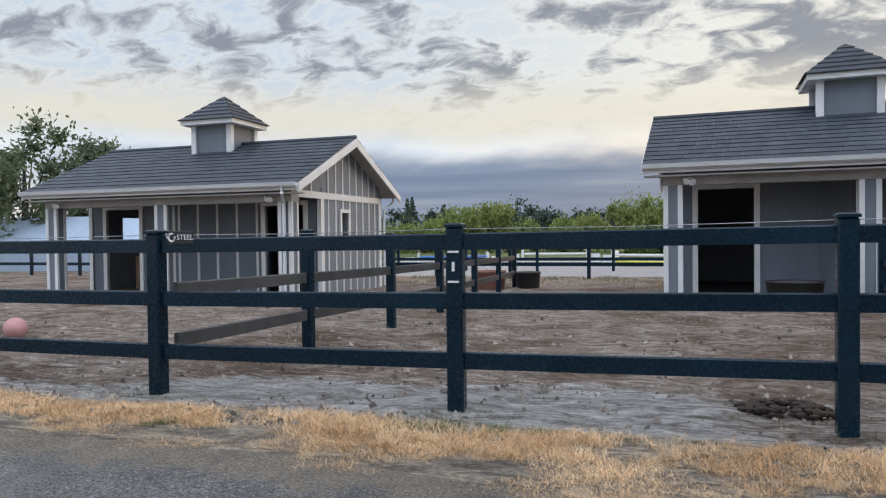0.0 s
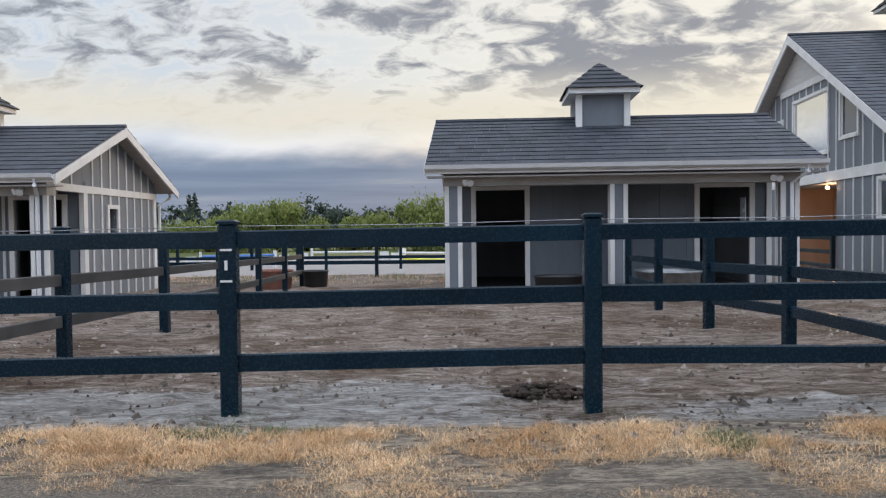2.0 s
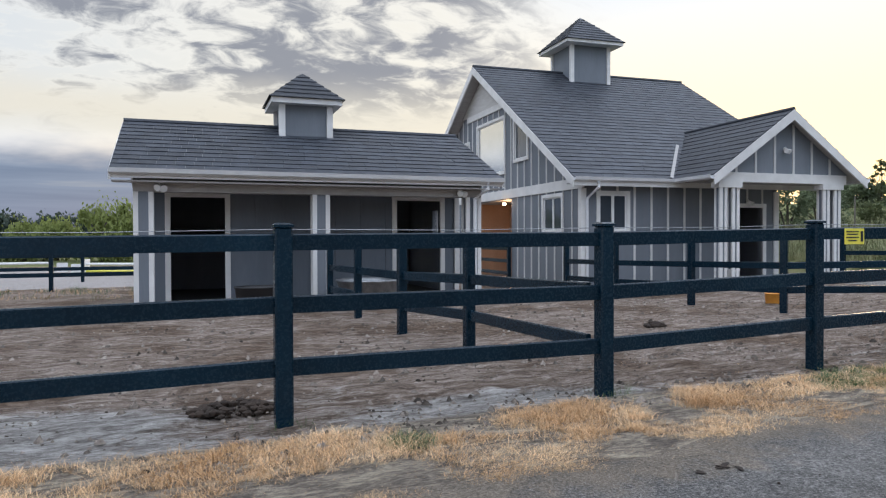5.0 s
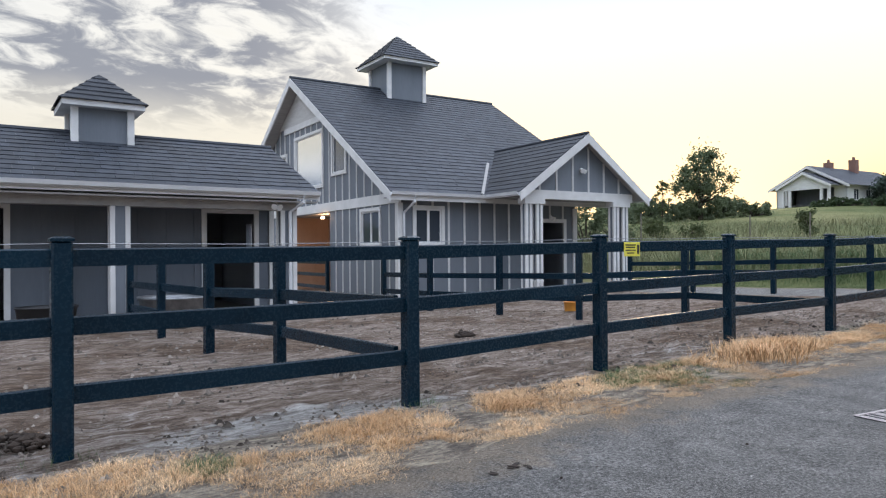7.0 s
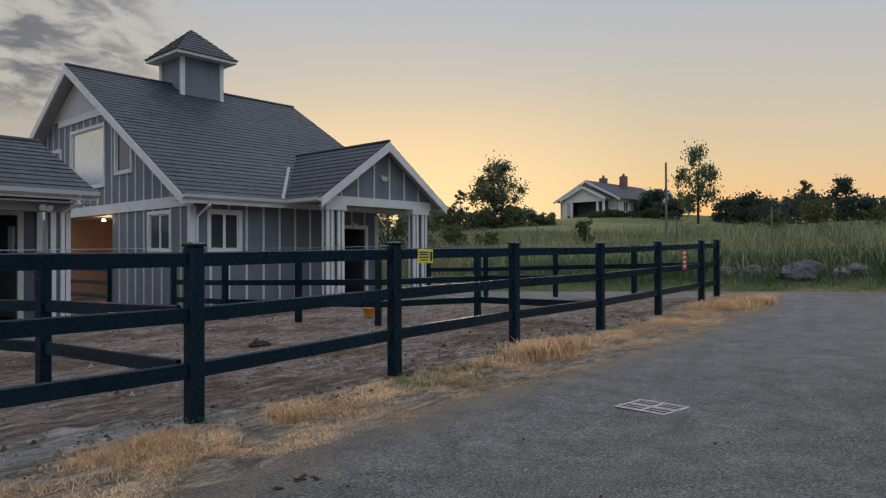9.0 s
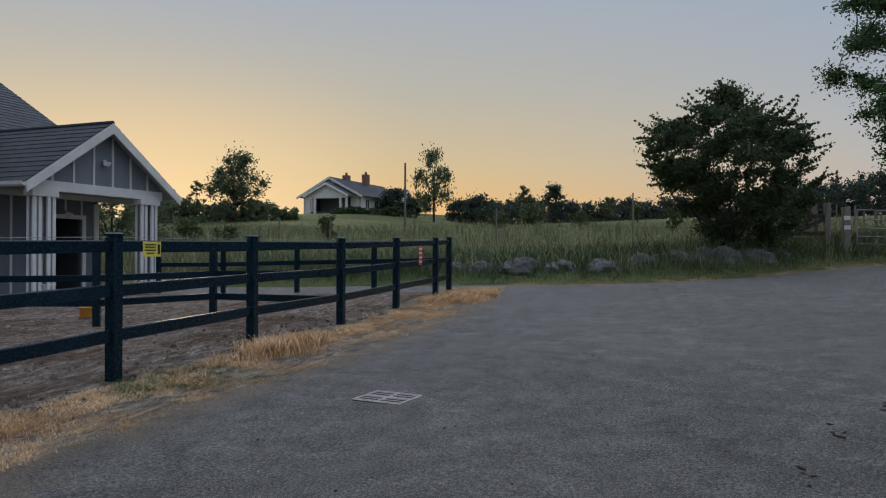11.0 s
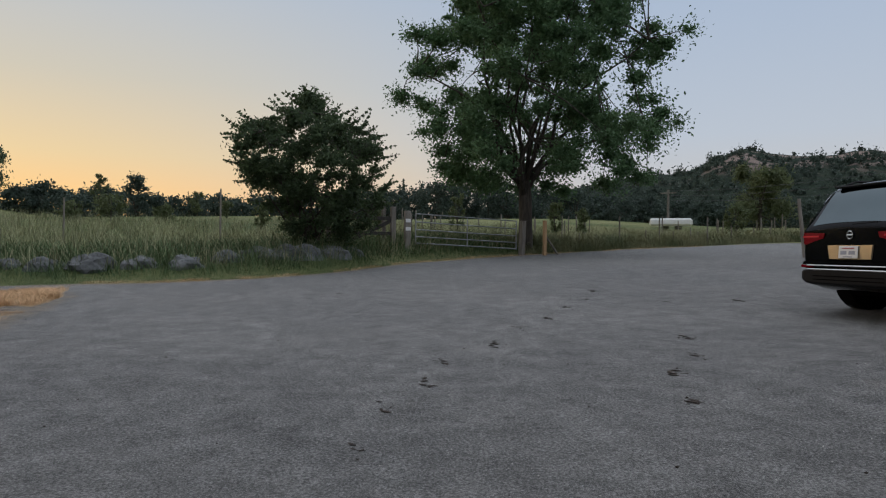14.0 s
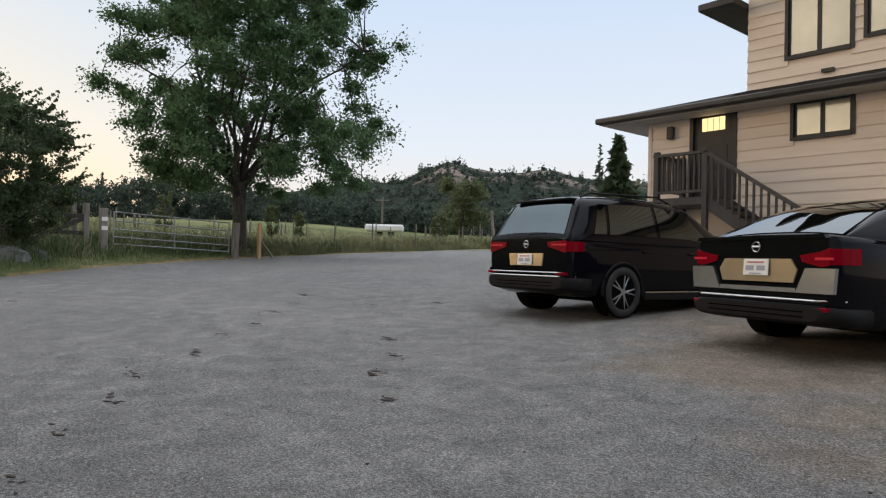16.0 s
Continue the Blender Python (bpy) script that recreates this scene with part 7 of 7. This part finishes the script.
M_BUMPER = surface("black_bumper_plastic", (0.006, 0.006, 0.0065), (0.011, 0.011, 0.012), 5.0, 0.6, 0, 0.1, 90.0, sheen=0.12)
# Black that paints shade into arches, bumper grooves and underbody.
M_VOID = surface("car_gap_shade", (0.002, 0.002, 0.002), (0.004, 0.004, 0.004), 5.0, 0.95, 0, 0.1, 60.0, sheen=0.05)
M_TAILHI = glossy("bright_red_lens", (0.62, 0.03, 0.05), 0.19, 0.0, 0.0)
M_TAILHI.node_tree.nodes["Principled BSDF"].inputs["Specular IOR Level"].default_value = 0.08
M_BAR = surface("plate_red_bar", (0.42, 0.12, 0.11), (0.48, 0.16, 0.15))
M_BARGREY = surface("plate_grey_bar", (0.30, 0.31, 0.36), (0.36, 0.37, 0.42))
# Silver tone stands for sky reflected in the black bumper.
M_FACET = glossy("bumper_sky_sheen", (0.36, 0.37, 0.39), 0.19, 0.8)
SUV = dict(half=0.915, length=4.70, tail=0.0, belt=1.06, wheel=0.355, axles=(0.95, 3.74), spokes=5, bumper=(0.36, 0.56), refl=0.575,
    body=[(0.0, 0.86, 0.46, 1.06), (0.05, 0.94, 0.38, 1.07), (0.35, 1.0, 0.28, 1.07), (1.2, 1.0, 0.26, 1.07), (2.4, 1.0, 0.25, 1.06), (3.3, 1.0, 0.26, 1.05), (3.9, 0.99, 0.28, 1.00), (4.4, 0.95, 0.30, 0.90), (4.62, 0.86, 0.36, 0.78), (4.70, 0.70, 0.44, 0.62)],
    cabin=[(0.01, 1.03, 1.07, 0.90, 0.88), (0.12, 1.05, 1.26, 0.94, 0.84), (0.27, 1.05, 1.53, 0.955, 0.775), (0.36, 1.05, 1.625, 0.96, 0.755), (0.60, 1.05, 1.665, 0.96, 0.745), (1.3, 1.05, 1.695, 0.965, 0.745), (2.1, 1.04, 1.68, 0.965, 0.745), (2.6, 1.03, 1.58, 0.96, 0.75), (3.1, 1.02, 1.28, 0.95, 0.80), (3.45, 1.0, 1.06, 0.93, 0.88)],
    rear_glass=(0.045, 0.30, 0.90), screen=(2.66, 3.34, 0.90), glass_z=(0.13, 0.80),
    side_glass=[(0.42, 0.66, 0.60, 0.74), (0.72, 1.68, 0.80, 1.68), (1.75, 2.95, 1.75, 2.42)],
    lamp=[(0.43, 1.015), (0.895, 1.03), (0.905, 0.875), (0.74, 0.875), (0.60, 0.915), (0.45, 0.95)], lamp_side=(0.885, 1.015), lamp_bar=(0.52, 0.80, 0.965),
    panels=[("plate_bay", [(-0.36, 0.86), (0.36, 0.86), (0.33, 0.69), (-0.33, 0.69)], 0.020, M_BAY, "plate bay with reflected sky set in its tan colour"),
            ("hatch_crease", [(-0.78, 0.655), (0.78, 0.655), (0.80, 0.615), (-0.80, 0.615)], 0.030, M_PAINT, "")],
    strips=[(0.605, M_CHROME), (0.555, M_CHROME)], plate=(0.0, 0.775), badge=(0.985, -0.012), mirror=(2.95, 1.06), handles=(1.35, 2.35))
SEDAN = dict(half=0.925, length=4.90, tail=0.0, belt=0.94, wheel=0.335, axles=(1.08, 3.90), spokes=5, bumper=(0.29, 0.46), refl=0.41,
    body=[(0.0, 0.86, 0.42, 1.06), (0.07, 0.95, 0.32, 1.065), (0.40, 1.0, 0.25, 1.05), (1.2, 1.0, 0.22, 1.00), (2.6, 1.0, 0.20, 0.97), (3.5, 1.0, 0.21, 0.96), (4.1, 0.98, 0.22, 0.88), (4.6, 0.93, 0.26, 0.76), (4.82, 0.84, 0.32, 0.66), (4.90, 0.68, 0.40, 0.56)],
    cabin=[(0.16, 1.00, 1.055, 0.88, 0.87), (0.42, 1.00, 1.18, 0.91, 0.83), (0.80, 0.99, 1.345, 0.93, 0.77), (1.25, 0.97, 1.45, 0.94, 0.71), (1.80, 0.96, 1.49, 0.945, 0.69), (2.4, 0.95, 1.47, 0.945, 0.69), (3.0, 0.95, 1.27, 0.935, 0.74), (3.55, 0.93, 1.00, 0.90, 0.86)],
    rear_glass=(0.23, 1.04, 0.93), screen=(2.62, 3.40, 0.90), glass_z=(0.14, 0.82),
    side_glass=[(1.02, 1.95, 1.42, 1.95), (2.02, 3.05, 2.02, 2.56)],
    lamp=[(0.50, 0.885), (0.70, 0.915), (0.905, 0.945), (0.91, 0.80), (0.72, 0.785), (0.52, 0.83)], lamp_side=(0.805, 0.94), lamp_bar=(0.66, 0.84, 0.845),
    panels=[("plate_bay", [(-0.40, 0.855), (0.40, 0.855), (0.47, 0.76), (0.43, 0.645), (-0.43, 0.645), (-0.47, 0.76)], 0.016, M_BAY, "plate bay with reflected sky set in its tan colour"),
            ("bumper_facet", [(0.56, 0.775), (0.86, 0.775), (0.84, 0.56), (0.46, 0.56)], 0.022, M_FACET, "silver panel standing for sky sheen on the black bumper"),
            ("bumper_facet", [(-0.56, 0.775), (-0.86, 0.775), (-0.84, 0.56), (-0.46, 0.56)], 0.022, M_FACET, "silver panel standing for sky sheen on the black bumper"),
            ("bumper_facet", [(-0.46, 0.60), (0.46, 0.60), (0.46, 0.56), (-0.46, 0.56)], 0.021, M_FACET, "silver panel standing for sky sheen on the black bumper"),
            ("boot_lip", [(-0.76, 1.065), (0.76, 1.065), (0.78, 1.03), (-0.78, 1.03)], 0.035, M_PAINT, "")],
    strips=[(0.50, M_CHROME)], plate=(0.02, 0.775), badge=(0.965, -0.014), mirror=(3.1, 0.96), handles=(1.75, 2.75))
suv = car("suv_car", "glossy black family suv parked tail outwards", 8.30, -8.9, height(8.4, -10.0) - 0.01, 173, SUV)
for sx in (-1, 1):
    part("roof_rail", tubed([(sx * 0.60, 0.42, 1.64), (sx * 0.60, 0.6, 1.705), (sx * 0.60, 2.0, 1.735), (sx * 0.60, 2.3, 1.64)], 0.014, 8), M_BUMPER, suv)
part("spoiler", boxed(-0.57, 0.57, 0.25, 0.44, 1.60, 1.628, bevel=0.012), M_BUMPER, suv)
part("rear_wiper", tubed([(0.0, 0.035, 1.12), (0.36, 0.045, 1.13)], 0.012, 6), M_BUMPER, suv)
car("sedan_car", "black saloon car with sky sheen set on its lower tail", 4.70, -8.12, height(4.4, -9.2) - 0.01, 159, SEDAN)


# ---- small things in the paddocks and yard ----
def ball():
    bm = bmesh.new()
    bmesh.ops.create_uvsphere(bm, u_segments=24, v_segments=16, radius=0.14)
    for v in bm.verts:
        v.co *= 1 + 0.02 * noise.noise(v.co * 9)
    ob = part("ball", bm, surface("pink_rubber", (0.42, 0.20, 0.20), (0.58, 0.32, 0.31), 6.0, 0.7, 0, 0.2, 30.0), smooth=True)
    ob.matrix_world = pose(-6.5, 5.8, height(-6.5, 5.8) + 0.14)
    tagged(ob, "scuffed pink rubber ball on the dirt", "ball")


ball()


def manure(x, y, r, label):
    rnd = random.Random(int(x * 100))
    bm = bmesh.new()
    for k in range(110):
        a, q = rnd.uniform(0, 6.28), r * math.sqrt(rnd.random())
        s = rnd.uniform(0.015, 0.038)
        m = pose(math.cos(a) * q, math.sin(a) * q * 0.6, 0.06 * max(0, 1 - (q / r) ** 2) * rnd.random() + 0.02) @ Matrix.Diagonal((s * 1.3, s, s * 0.8, 1))
        bmesh.ops.create_icosphere(bm, subdivisions=1, radius=1.0, matrix=m)
    ob = part("manure_heap", bm, surface("manure", (0.016, 0.011, 0.008), (0.050, 0.034, 0.024), 8.0, 0.9, 0, 0.5, 40.0))
    ob.matrix_world = pose(x, y, height(x, y))
    tagged(ob, label, "manure", kind="stuff")


manure(2.19, 3.93, 0.31, "dark crumbled manure on the dirt")
manure(8.4, 6.6, 0.16, "dark crumbled manure on the dirt")


def tub(name, label, x, y, r, h, mat, squash=1.0):
    bm = bmesh.new()
    prof = [(0.86, 0.0), (0.90, 0.04), (0.98, h * 0.9), (1.03, h * 0.93), (1.03, h), (0.97, h), (0.93, h * 0.9), (0.84, 0.06), (0.0, 0.06)]
    rings = [[bm.verts.new((math.cos(2 * math.pi * k / 28) * p * r, math.sin(2 * math.pi * k / 28) * p * r * squash, z)) for k in range(28)] for p, z in prof[:-1]]
    for a, b in zip(rings, rings[1:]):
        for k in range(28):
            bm.faces.new((a[k], a[(k + 1) % 28], b[(k + 1) % 28], b[k]))
    bm.faces.new(rings[-1]), bm.faces.new(rings[0][::-1])
    bmesh.ops.recalc_face_normals(bm, faces=bm.faces)
    ob = part(name, bm, mat, smooth=True)
    ob.matrix_world = pose(x, y, height(x, y) - 0.01)
    tagged(ob, label, name.replace("_", " "))
    return ob


tub("water_trough", "round galvanised water trough by the shelter", 5.95, 12.2, 0.62, 0.58, M_METAL)
tub("feed_tub", "low black rubber feed tub", 3.95, 12.9, 0.50, 0.46, M_BLACKP, 0.7)
tub("planter", "dark round planter beside the cross fence", -1.75, 17.6, 0.34, 0.45, M_BLACKP)
tub("planter", "reddish round planter beside the cross fence", -2.7, 17.0, 0.45, 0.5, surface("terracotta", (0.16, 0.07, 0.05), (0.26, 0.12, 0.09), 4.0, 0.8))
tub("feed_bucket", "yellow-orange feed bucket lying on the dirt", 13.1, 8.55, 0.17, 0.22, surface("orange_plastic", (0.55, 0.22, 0.03), (0.70, 0.32, 0.05), 4.0, 0.5))
tub("water_bucket", "pale plastic bucket by the barn porch", 16.6, 12.9, 0.22, 0.45, M_WHITE)


def plate_on_rail(name, label, x, y, z, w, h, mat, yaw, category="sign"):
    o = thing(name, pose(x, y, z, 0, 0, yaw), label, category)
    part("plate", boxed(-w / 2, w / 2, -0.006, 0.0, -h / 2, h / 2, bevel=0.002), mat, o)
    return o


def lettering(o, text, size, mat, x, z, y=-0.010):
    cu = bpy.data.curves.new("lettering", "FONT")
    cu.body, cu.size, cu.align_x, cu.align_y, cu.extrude = text, size, "CENTER", "CENTER", 0.001
    tmp = bpy.data.objects.new("lettering", cu)
    scene.collection.objects.link(tmp)
    me = bpy.data.meshes.new_from_object(tmp.evaluated_get(bpy.context.evaluated_depsgraph_get()))
    bpy.data.objects.remove(tmp)
    me.materials.clear()
    me.materials.append(mat)
    k = part("lettering", me, None, o)
    k.matrix_basis = pose(x, y, z, 90)


rail_z = height(-2.1, 3.39)
o = plate_on_rail("name_plate", "small black plate with white lettering and ring", -2.20, 3.362, rail_z + 1.232, 0.235, 0.10, M_BLACKP, 0)
lettering(o, "STEEL", 0.058, M_WHITE, 0.045, 0.0)
pts = [(-0.075 + 0.028 * math.cos(6.28 * k / 20 + 1.2), -0.008, 0.03 * math.sin(6.28 * k / 20 + 1.2)) for k in range(18)]
part("ring", tubed(pts, 0.008, 6), M_WHITE, o, "open white ring")
o = plate_on_rail("warning_sign", "yellow warning sign with black print", 7.80, 3.172, height(7.8, 3.2) + 1.235, 0.27, 0.15, M_YELLOW, -1)
for k, (u, v, w) in enumerate(((-0.03, 0.045, 0.17), (-0.03, 0.02, 0.15), (-0.03, -0.01, 0.17), (-0.03, -0.04, 0.12), (0.10, 0.0, 0.035))):
    part("bar", boxed(u - w / 2, u + w / 2, -0.009, -0.0065, v - (0.006 if k < 4 else 0.05), v + (0.006 if k < 4 else 0.05)), M_BLACKP, o)
o = plate_on_rail("hanging_sign", "red sign with white print hung on the fence", 15.95, 2.74, height(15.95, 2.8) + 0.98, 0.20, 0.40, M_RED, -4)
for v in (0.14, 0.05, -0.04, -0.13):
    part("bar", boxed(-0.075, 0.075, -0.009, -0.0065, v - 0.018, v + 0.018), M_WHITE, o)
o = thing("reflector_tape", pose(0.0, 3.4 - 0.0635, height(0, 3.4)), "three white tape strips on a fence post", "tape")
for z, w, h in ((1.112, 0.078, 0.014), (1.01, 0.020, 0.065), (0.905, 0.078, 0.014)):
    part("strip", boxed(-w / 2, w / 2, -0.004, 0.0, z - h / 2, z + h / 2), M_WHITE, o)


def drain():
    o = thing("drain_grate", pose(7.16, 0.46, height(7.16, 0.46) + 0.003, 0, 0, -12), "rusty pale storm drain grate set in the asphalt", "drain")
    m = surface("rusty_iron", (0.42, 0.37, 0.36), (0.64, 0.58, 0.57), 12.0, 0.8, 0.3, 0.5, 60.0)
    part("pit", boxed(-0.19, 0.19, -0.22, 0.22, -0.03, 0.002), M_DARK, o)
    for y in (-0.21, 0.0, 0.21):
        part("frame_bar", boxed(-0.20, 0.20, y - 0.010, y + 0.010, 0.0, 0.005), m, o)
    for x in (-0.19, 0.0, 0.19):
        part("frame_bar", boxed(x - 0.010, x + 0.010, -0.20, 0.20, 0.0, 0.0045), m, o)
    for k in range(6):
        x = -0.155 + 0.062 * k
        part("bar", boxed(x - 0.007, x + 0.007, -0.19, 0.19, -0.004, 0.004), m, o)


drain()


def scraps():
    """Dark crumbs and droppings trodden into the yard."""
    rnd = random.Random(31)
    bm = bmesh.new()
    spots = [(5.7, -2.3), (6.5, -2.7), (7.1, -3.2), (8.7, -4.4), (8, -3.6), (5.8, -4.7), (6.7, -5.2), (7.3, -5.9), (8.2, -6.5), (9.6, -5.1), (10.2, -5.8), (10.5, -9.1), (12, -7.4), (16.7, -4.2), (15, -3.8), (11.2, -6.6), (13, -8.1), (11, -8.2), (3.6, 1.2), (4.3, 1.45)]
    for x, y in spots:
        for k in range(rnd.randint(4, 9)):
            px, py = x + rnd.gauss(0, 0.10), y + rnd.gauss(0, 0.035)
            s = rnd.uniform(0.008, 0.020)
            bmesh.ops.create_icosphere(bm, subdivisions=1, radius=1.0, matrix=pose(px, py, height(px, py) + 0.006, 0, 0, rnd.uniform(0, 180)) @ Matrix.Diagonal((s * 2.6, s, s * 0.3, 1)))
    for k in range(160):
        px, py = rnd.uniform(2.5, 16), rnd.uniform(-9, 1.4)
        s = rnd.uniform(0.004, 0.012)
        bmesh.ops.create_icosphere(bm, subdivisions=1, radius=1.0, matrix=pose(px, py, height(px, py) + 0.004) @ Matrix.Diagonal((s, s, s * 0.7, 1)))
    ob = part("droppings", bm, bpy.data.materials["manure"])
    tagged(ob, "dark trodden droppings on the asphalt", "droppings", kind="stuff")


scraps()


def grit():
    """Pale loose stones worn out of the asphalt."""
    rnd = random.Random(57)
    verts, faces = [], []
    for k in range(7000):
        x, y = 2.2 + 13.0 * rnd.random() ** 1.5, rnd.uniform(-11.0, 1.7)
        if road_depth(x, y) < 0.2 or noise.noise((x * 0.5, y * 0.5, 41.0)) + rnd.uniform(-0.4, 0.5) < 0.0:
            continue
        z = height(x, y) - 0.001
        s, a = rnd.uniform(0.0025, 0.0065), rnd.uniform(0, 6.28)
        ca, sa = math.cos(a) * s, math.sin(a) * s
        i = len(verts)
        verts += [(x + 1.4 * ca, y + 1.4 * sa, z), (x - sa, y + ca, z), (x - 1.2 * ca, y - 1.2 * sa, z), (x + sa, y - ca, z), (x + ca * 0.3, y + sa * 0.3, z + s * rnd.uniform(0.7, 1.3))]
        faces += [(i, i + 1, i + 4), (i + 1, i + 2, i + 4), (i + 2, i + 3, i + 4), (i + 3, i, i + 4)]
    me = bpy.data.meshes.new("grit")
    me.from_pydata(verts, [], faces)
    me.materials.append(surface("pale_grit", (0.22, 0.20, 0.18), (0.52, 0.50, 0.46), 2.0, 0.9, 0, 0.3, 60.0, island=0.9, sheen=0.2))
    tagged(new("grit", me), "loose pale grit on the worn asphalt", "gravel", kind="stuff")


grit()
litter = []
rnd = random.Random(77)
for k in range(900):
    u = rnd.random() ** 0.8
    litter.append((4.9 + 0.55 * u + rnd.gauss(0, 0.22), -6.6 - 3.6 * u + rnd.gauss(0, 0.25), 0.07, 0.012, 3))
for k in range(300):
    litter.append((rnd.uniform(9.8, 14.0), rnd.uniform(2.0, 2.75), 0.12, 0.015, 6))
blades("leaf_litter", surface("needle_litter", (0.20, 0.075, 0.035), (0.38, 0.17, 0.07), 2.0, 0.9, 0, 0.0, 9.0, island=0.5), "fallen reddish needles drifted on the asphalt", litter, 12, "litter")


# ---- riding arena and what lies beyond ----
def jump(x, y, yaw, colours):
    o = thing("show_jump", pose(x, y, height(x, y), 0, 0, yaw), "white show jump with coloured poles", "jump", "show jumps")
    for sx in (-1.6, 1.6):
        part("stand", boxed(sx - 0.05, sx + 0.05, -0.25, 0.25, 0.0, 0.75), M_WHITE, o)
        part("wing", boxed(sx * 1.25 - 0.22, sx * 1.25 + 0.22, -0.03, 0.03, 0.15, 0.55), M_WHITE, o)
    for z, m in zip((0.25, 0.55), colours):
        part("pole", tubed([(-1.6, 0, z), (1.6, 0, z)], 0.05, 8), m, o)


M_BLUE = surface("blue_pole", (0.05, 0.16, 0.50), (0.08, 0.24, 0.62), 4.0, 0.5)
jump(-7.2, 30.0, 20, (M_WHITE, M_BLUE))
jump(1.4, 31.0, -30, (M_YELLOW, M_WHITE))
jump(4.4, 30.0, 40, (M_BLUE, M_YELLOW))
jump(-3.0, 34.0, 5, (M_WHITE, M_WHITE))
o = thing("arena_hall", pose(-34.0, 30.0, -0.4, 0, 0, 12), "long low white riding hall with pale blue roof", "hall")
bm = bmesh.new()
prism(bm, [(-5.0, 0.0), (5.0, 0.0), (5.0, 1.3), (0.0, 2.9), (-5.0, 1.3)], "x", -16.0, 16.0)
part("body", bm, surface("pale_sheet_metal", (0.29, 0.36, 0.46), (0.37, 0.45, 0.55), 0.8, 0.5, 0, 0.2, 6.0, (12, 1, 1)), o)
o = thing("arena_light", pose(-22.5, 36.0, -0.4), "tall pole with three arena floodlights", "light")
part("pole", tubed([(0, 0, 0), (0, 0, 8.6)], [0.10, 0.06], 8), M_METAL, o)
for k in (-1, 0, 1):
    part("floodlight", boxed(k * 0.8 - 0.22, k * 0.8 + 0.22, -0.15, 0.15, 8.5, 8.85, bevel=0.03), M_METAL, o)


def utility_line():
    """A far pole with a cross-arm and its cables across the fields."""
    p = thing("utility_pole", pose(70.5, -51.5, height(70.5, -51.5), 0, 0, 35), "weathered wooden utility pole far across the fields", "utility pole")
    h = 8.7 - height(70.5, -51.5)
    part("pole", tubed([(0, 0, -0.2), (0, 0, h)], [0.16, 0.12], 8), M_OLDWOOD, p)
    part("crossarm", boxed(-0.9, 0.9, -0.07, 0.07, h - 0.45, h - 0.30), M_OLDWOOD, p)
    end = (28.2, -41.6)
    q = thing("utility_pole", pose(*end, height(*end), 0, 0, 35), "weathered wooden utility pole behind the house", "utility pole")
    h2 = 6.9 - height(*end)
    part("pole", tubed([(0, 0, -0.2), (0, 0, h2)], [0.16, 0.12], 8), M_OLDWOOD, q)
    part("crossarm", boxed(-0.9, 0.9, -0.07, 0.07, h2 - 0.45, h2 - 0.30), M_OLDWOOD, q)
    for dz in (0.0, -0.55, -1.1):
        pts = []
        for k in range(17):
            f = k / 16
            pts.append((70.5 + (end[0] - 70.5) * f, -51.5 + (end[1] + 51.5) * f, 8.6 + dz + (6.8 - 8.6) * f - 0.9 * 4 * f * (1 - f) * 0.6))
        w = part("cable", tubed(pts, 0.016, 5), M_BLACKP)
        tagged(w, "thin dark overhead cable between poles", "cable", "overhead cables")


utility_line()


def stakes():
    """Leaning pale stakes along the near edge of the meadow."""
    rnd = random.Random(64)
    for k in range(13):
        f = k / 12 + rnd.uniform(-0.015, 0.015)
        y = -17.5 - 13.0 * f
        x = BANK(y) + 1.6 + rnd.uniform(-0.5, 0.5)
        h = rnd.uniform(0.55, 1.0)
        s = part("stake", tubed([(0, 0, -0.15), (rnd.uniform(-0.03, 0.03), 0, h * 0.5), (0, 0, h)], [0.035, 0.032, 0.026], 7), M_OLDWOOD)
        s.matrix_world = pose(x, y, height(x, y), rnd.uniform(-5, 5), rnd.uniform(-5, 5), rnd.uniform(0, 90))
        tagged(s, "weathered wooden stake in the meadow grass", "stake", "meadow stakes")
    z = height(18.6, -18.6)
    p = part("leaning_post", tubed([(0, 0, -0.2), (0.01, 0, 1.5), (0, 0, 3.06 - z)], [0.06, 0.055, 0.05], 8), M_OLDWOOD)
    p.matrix_world = pose(18.55, -18.65, z, 6, 14, 0)
    tagged(p, "tall leaning grey timber post beside the yard", "post")


stakes()
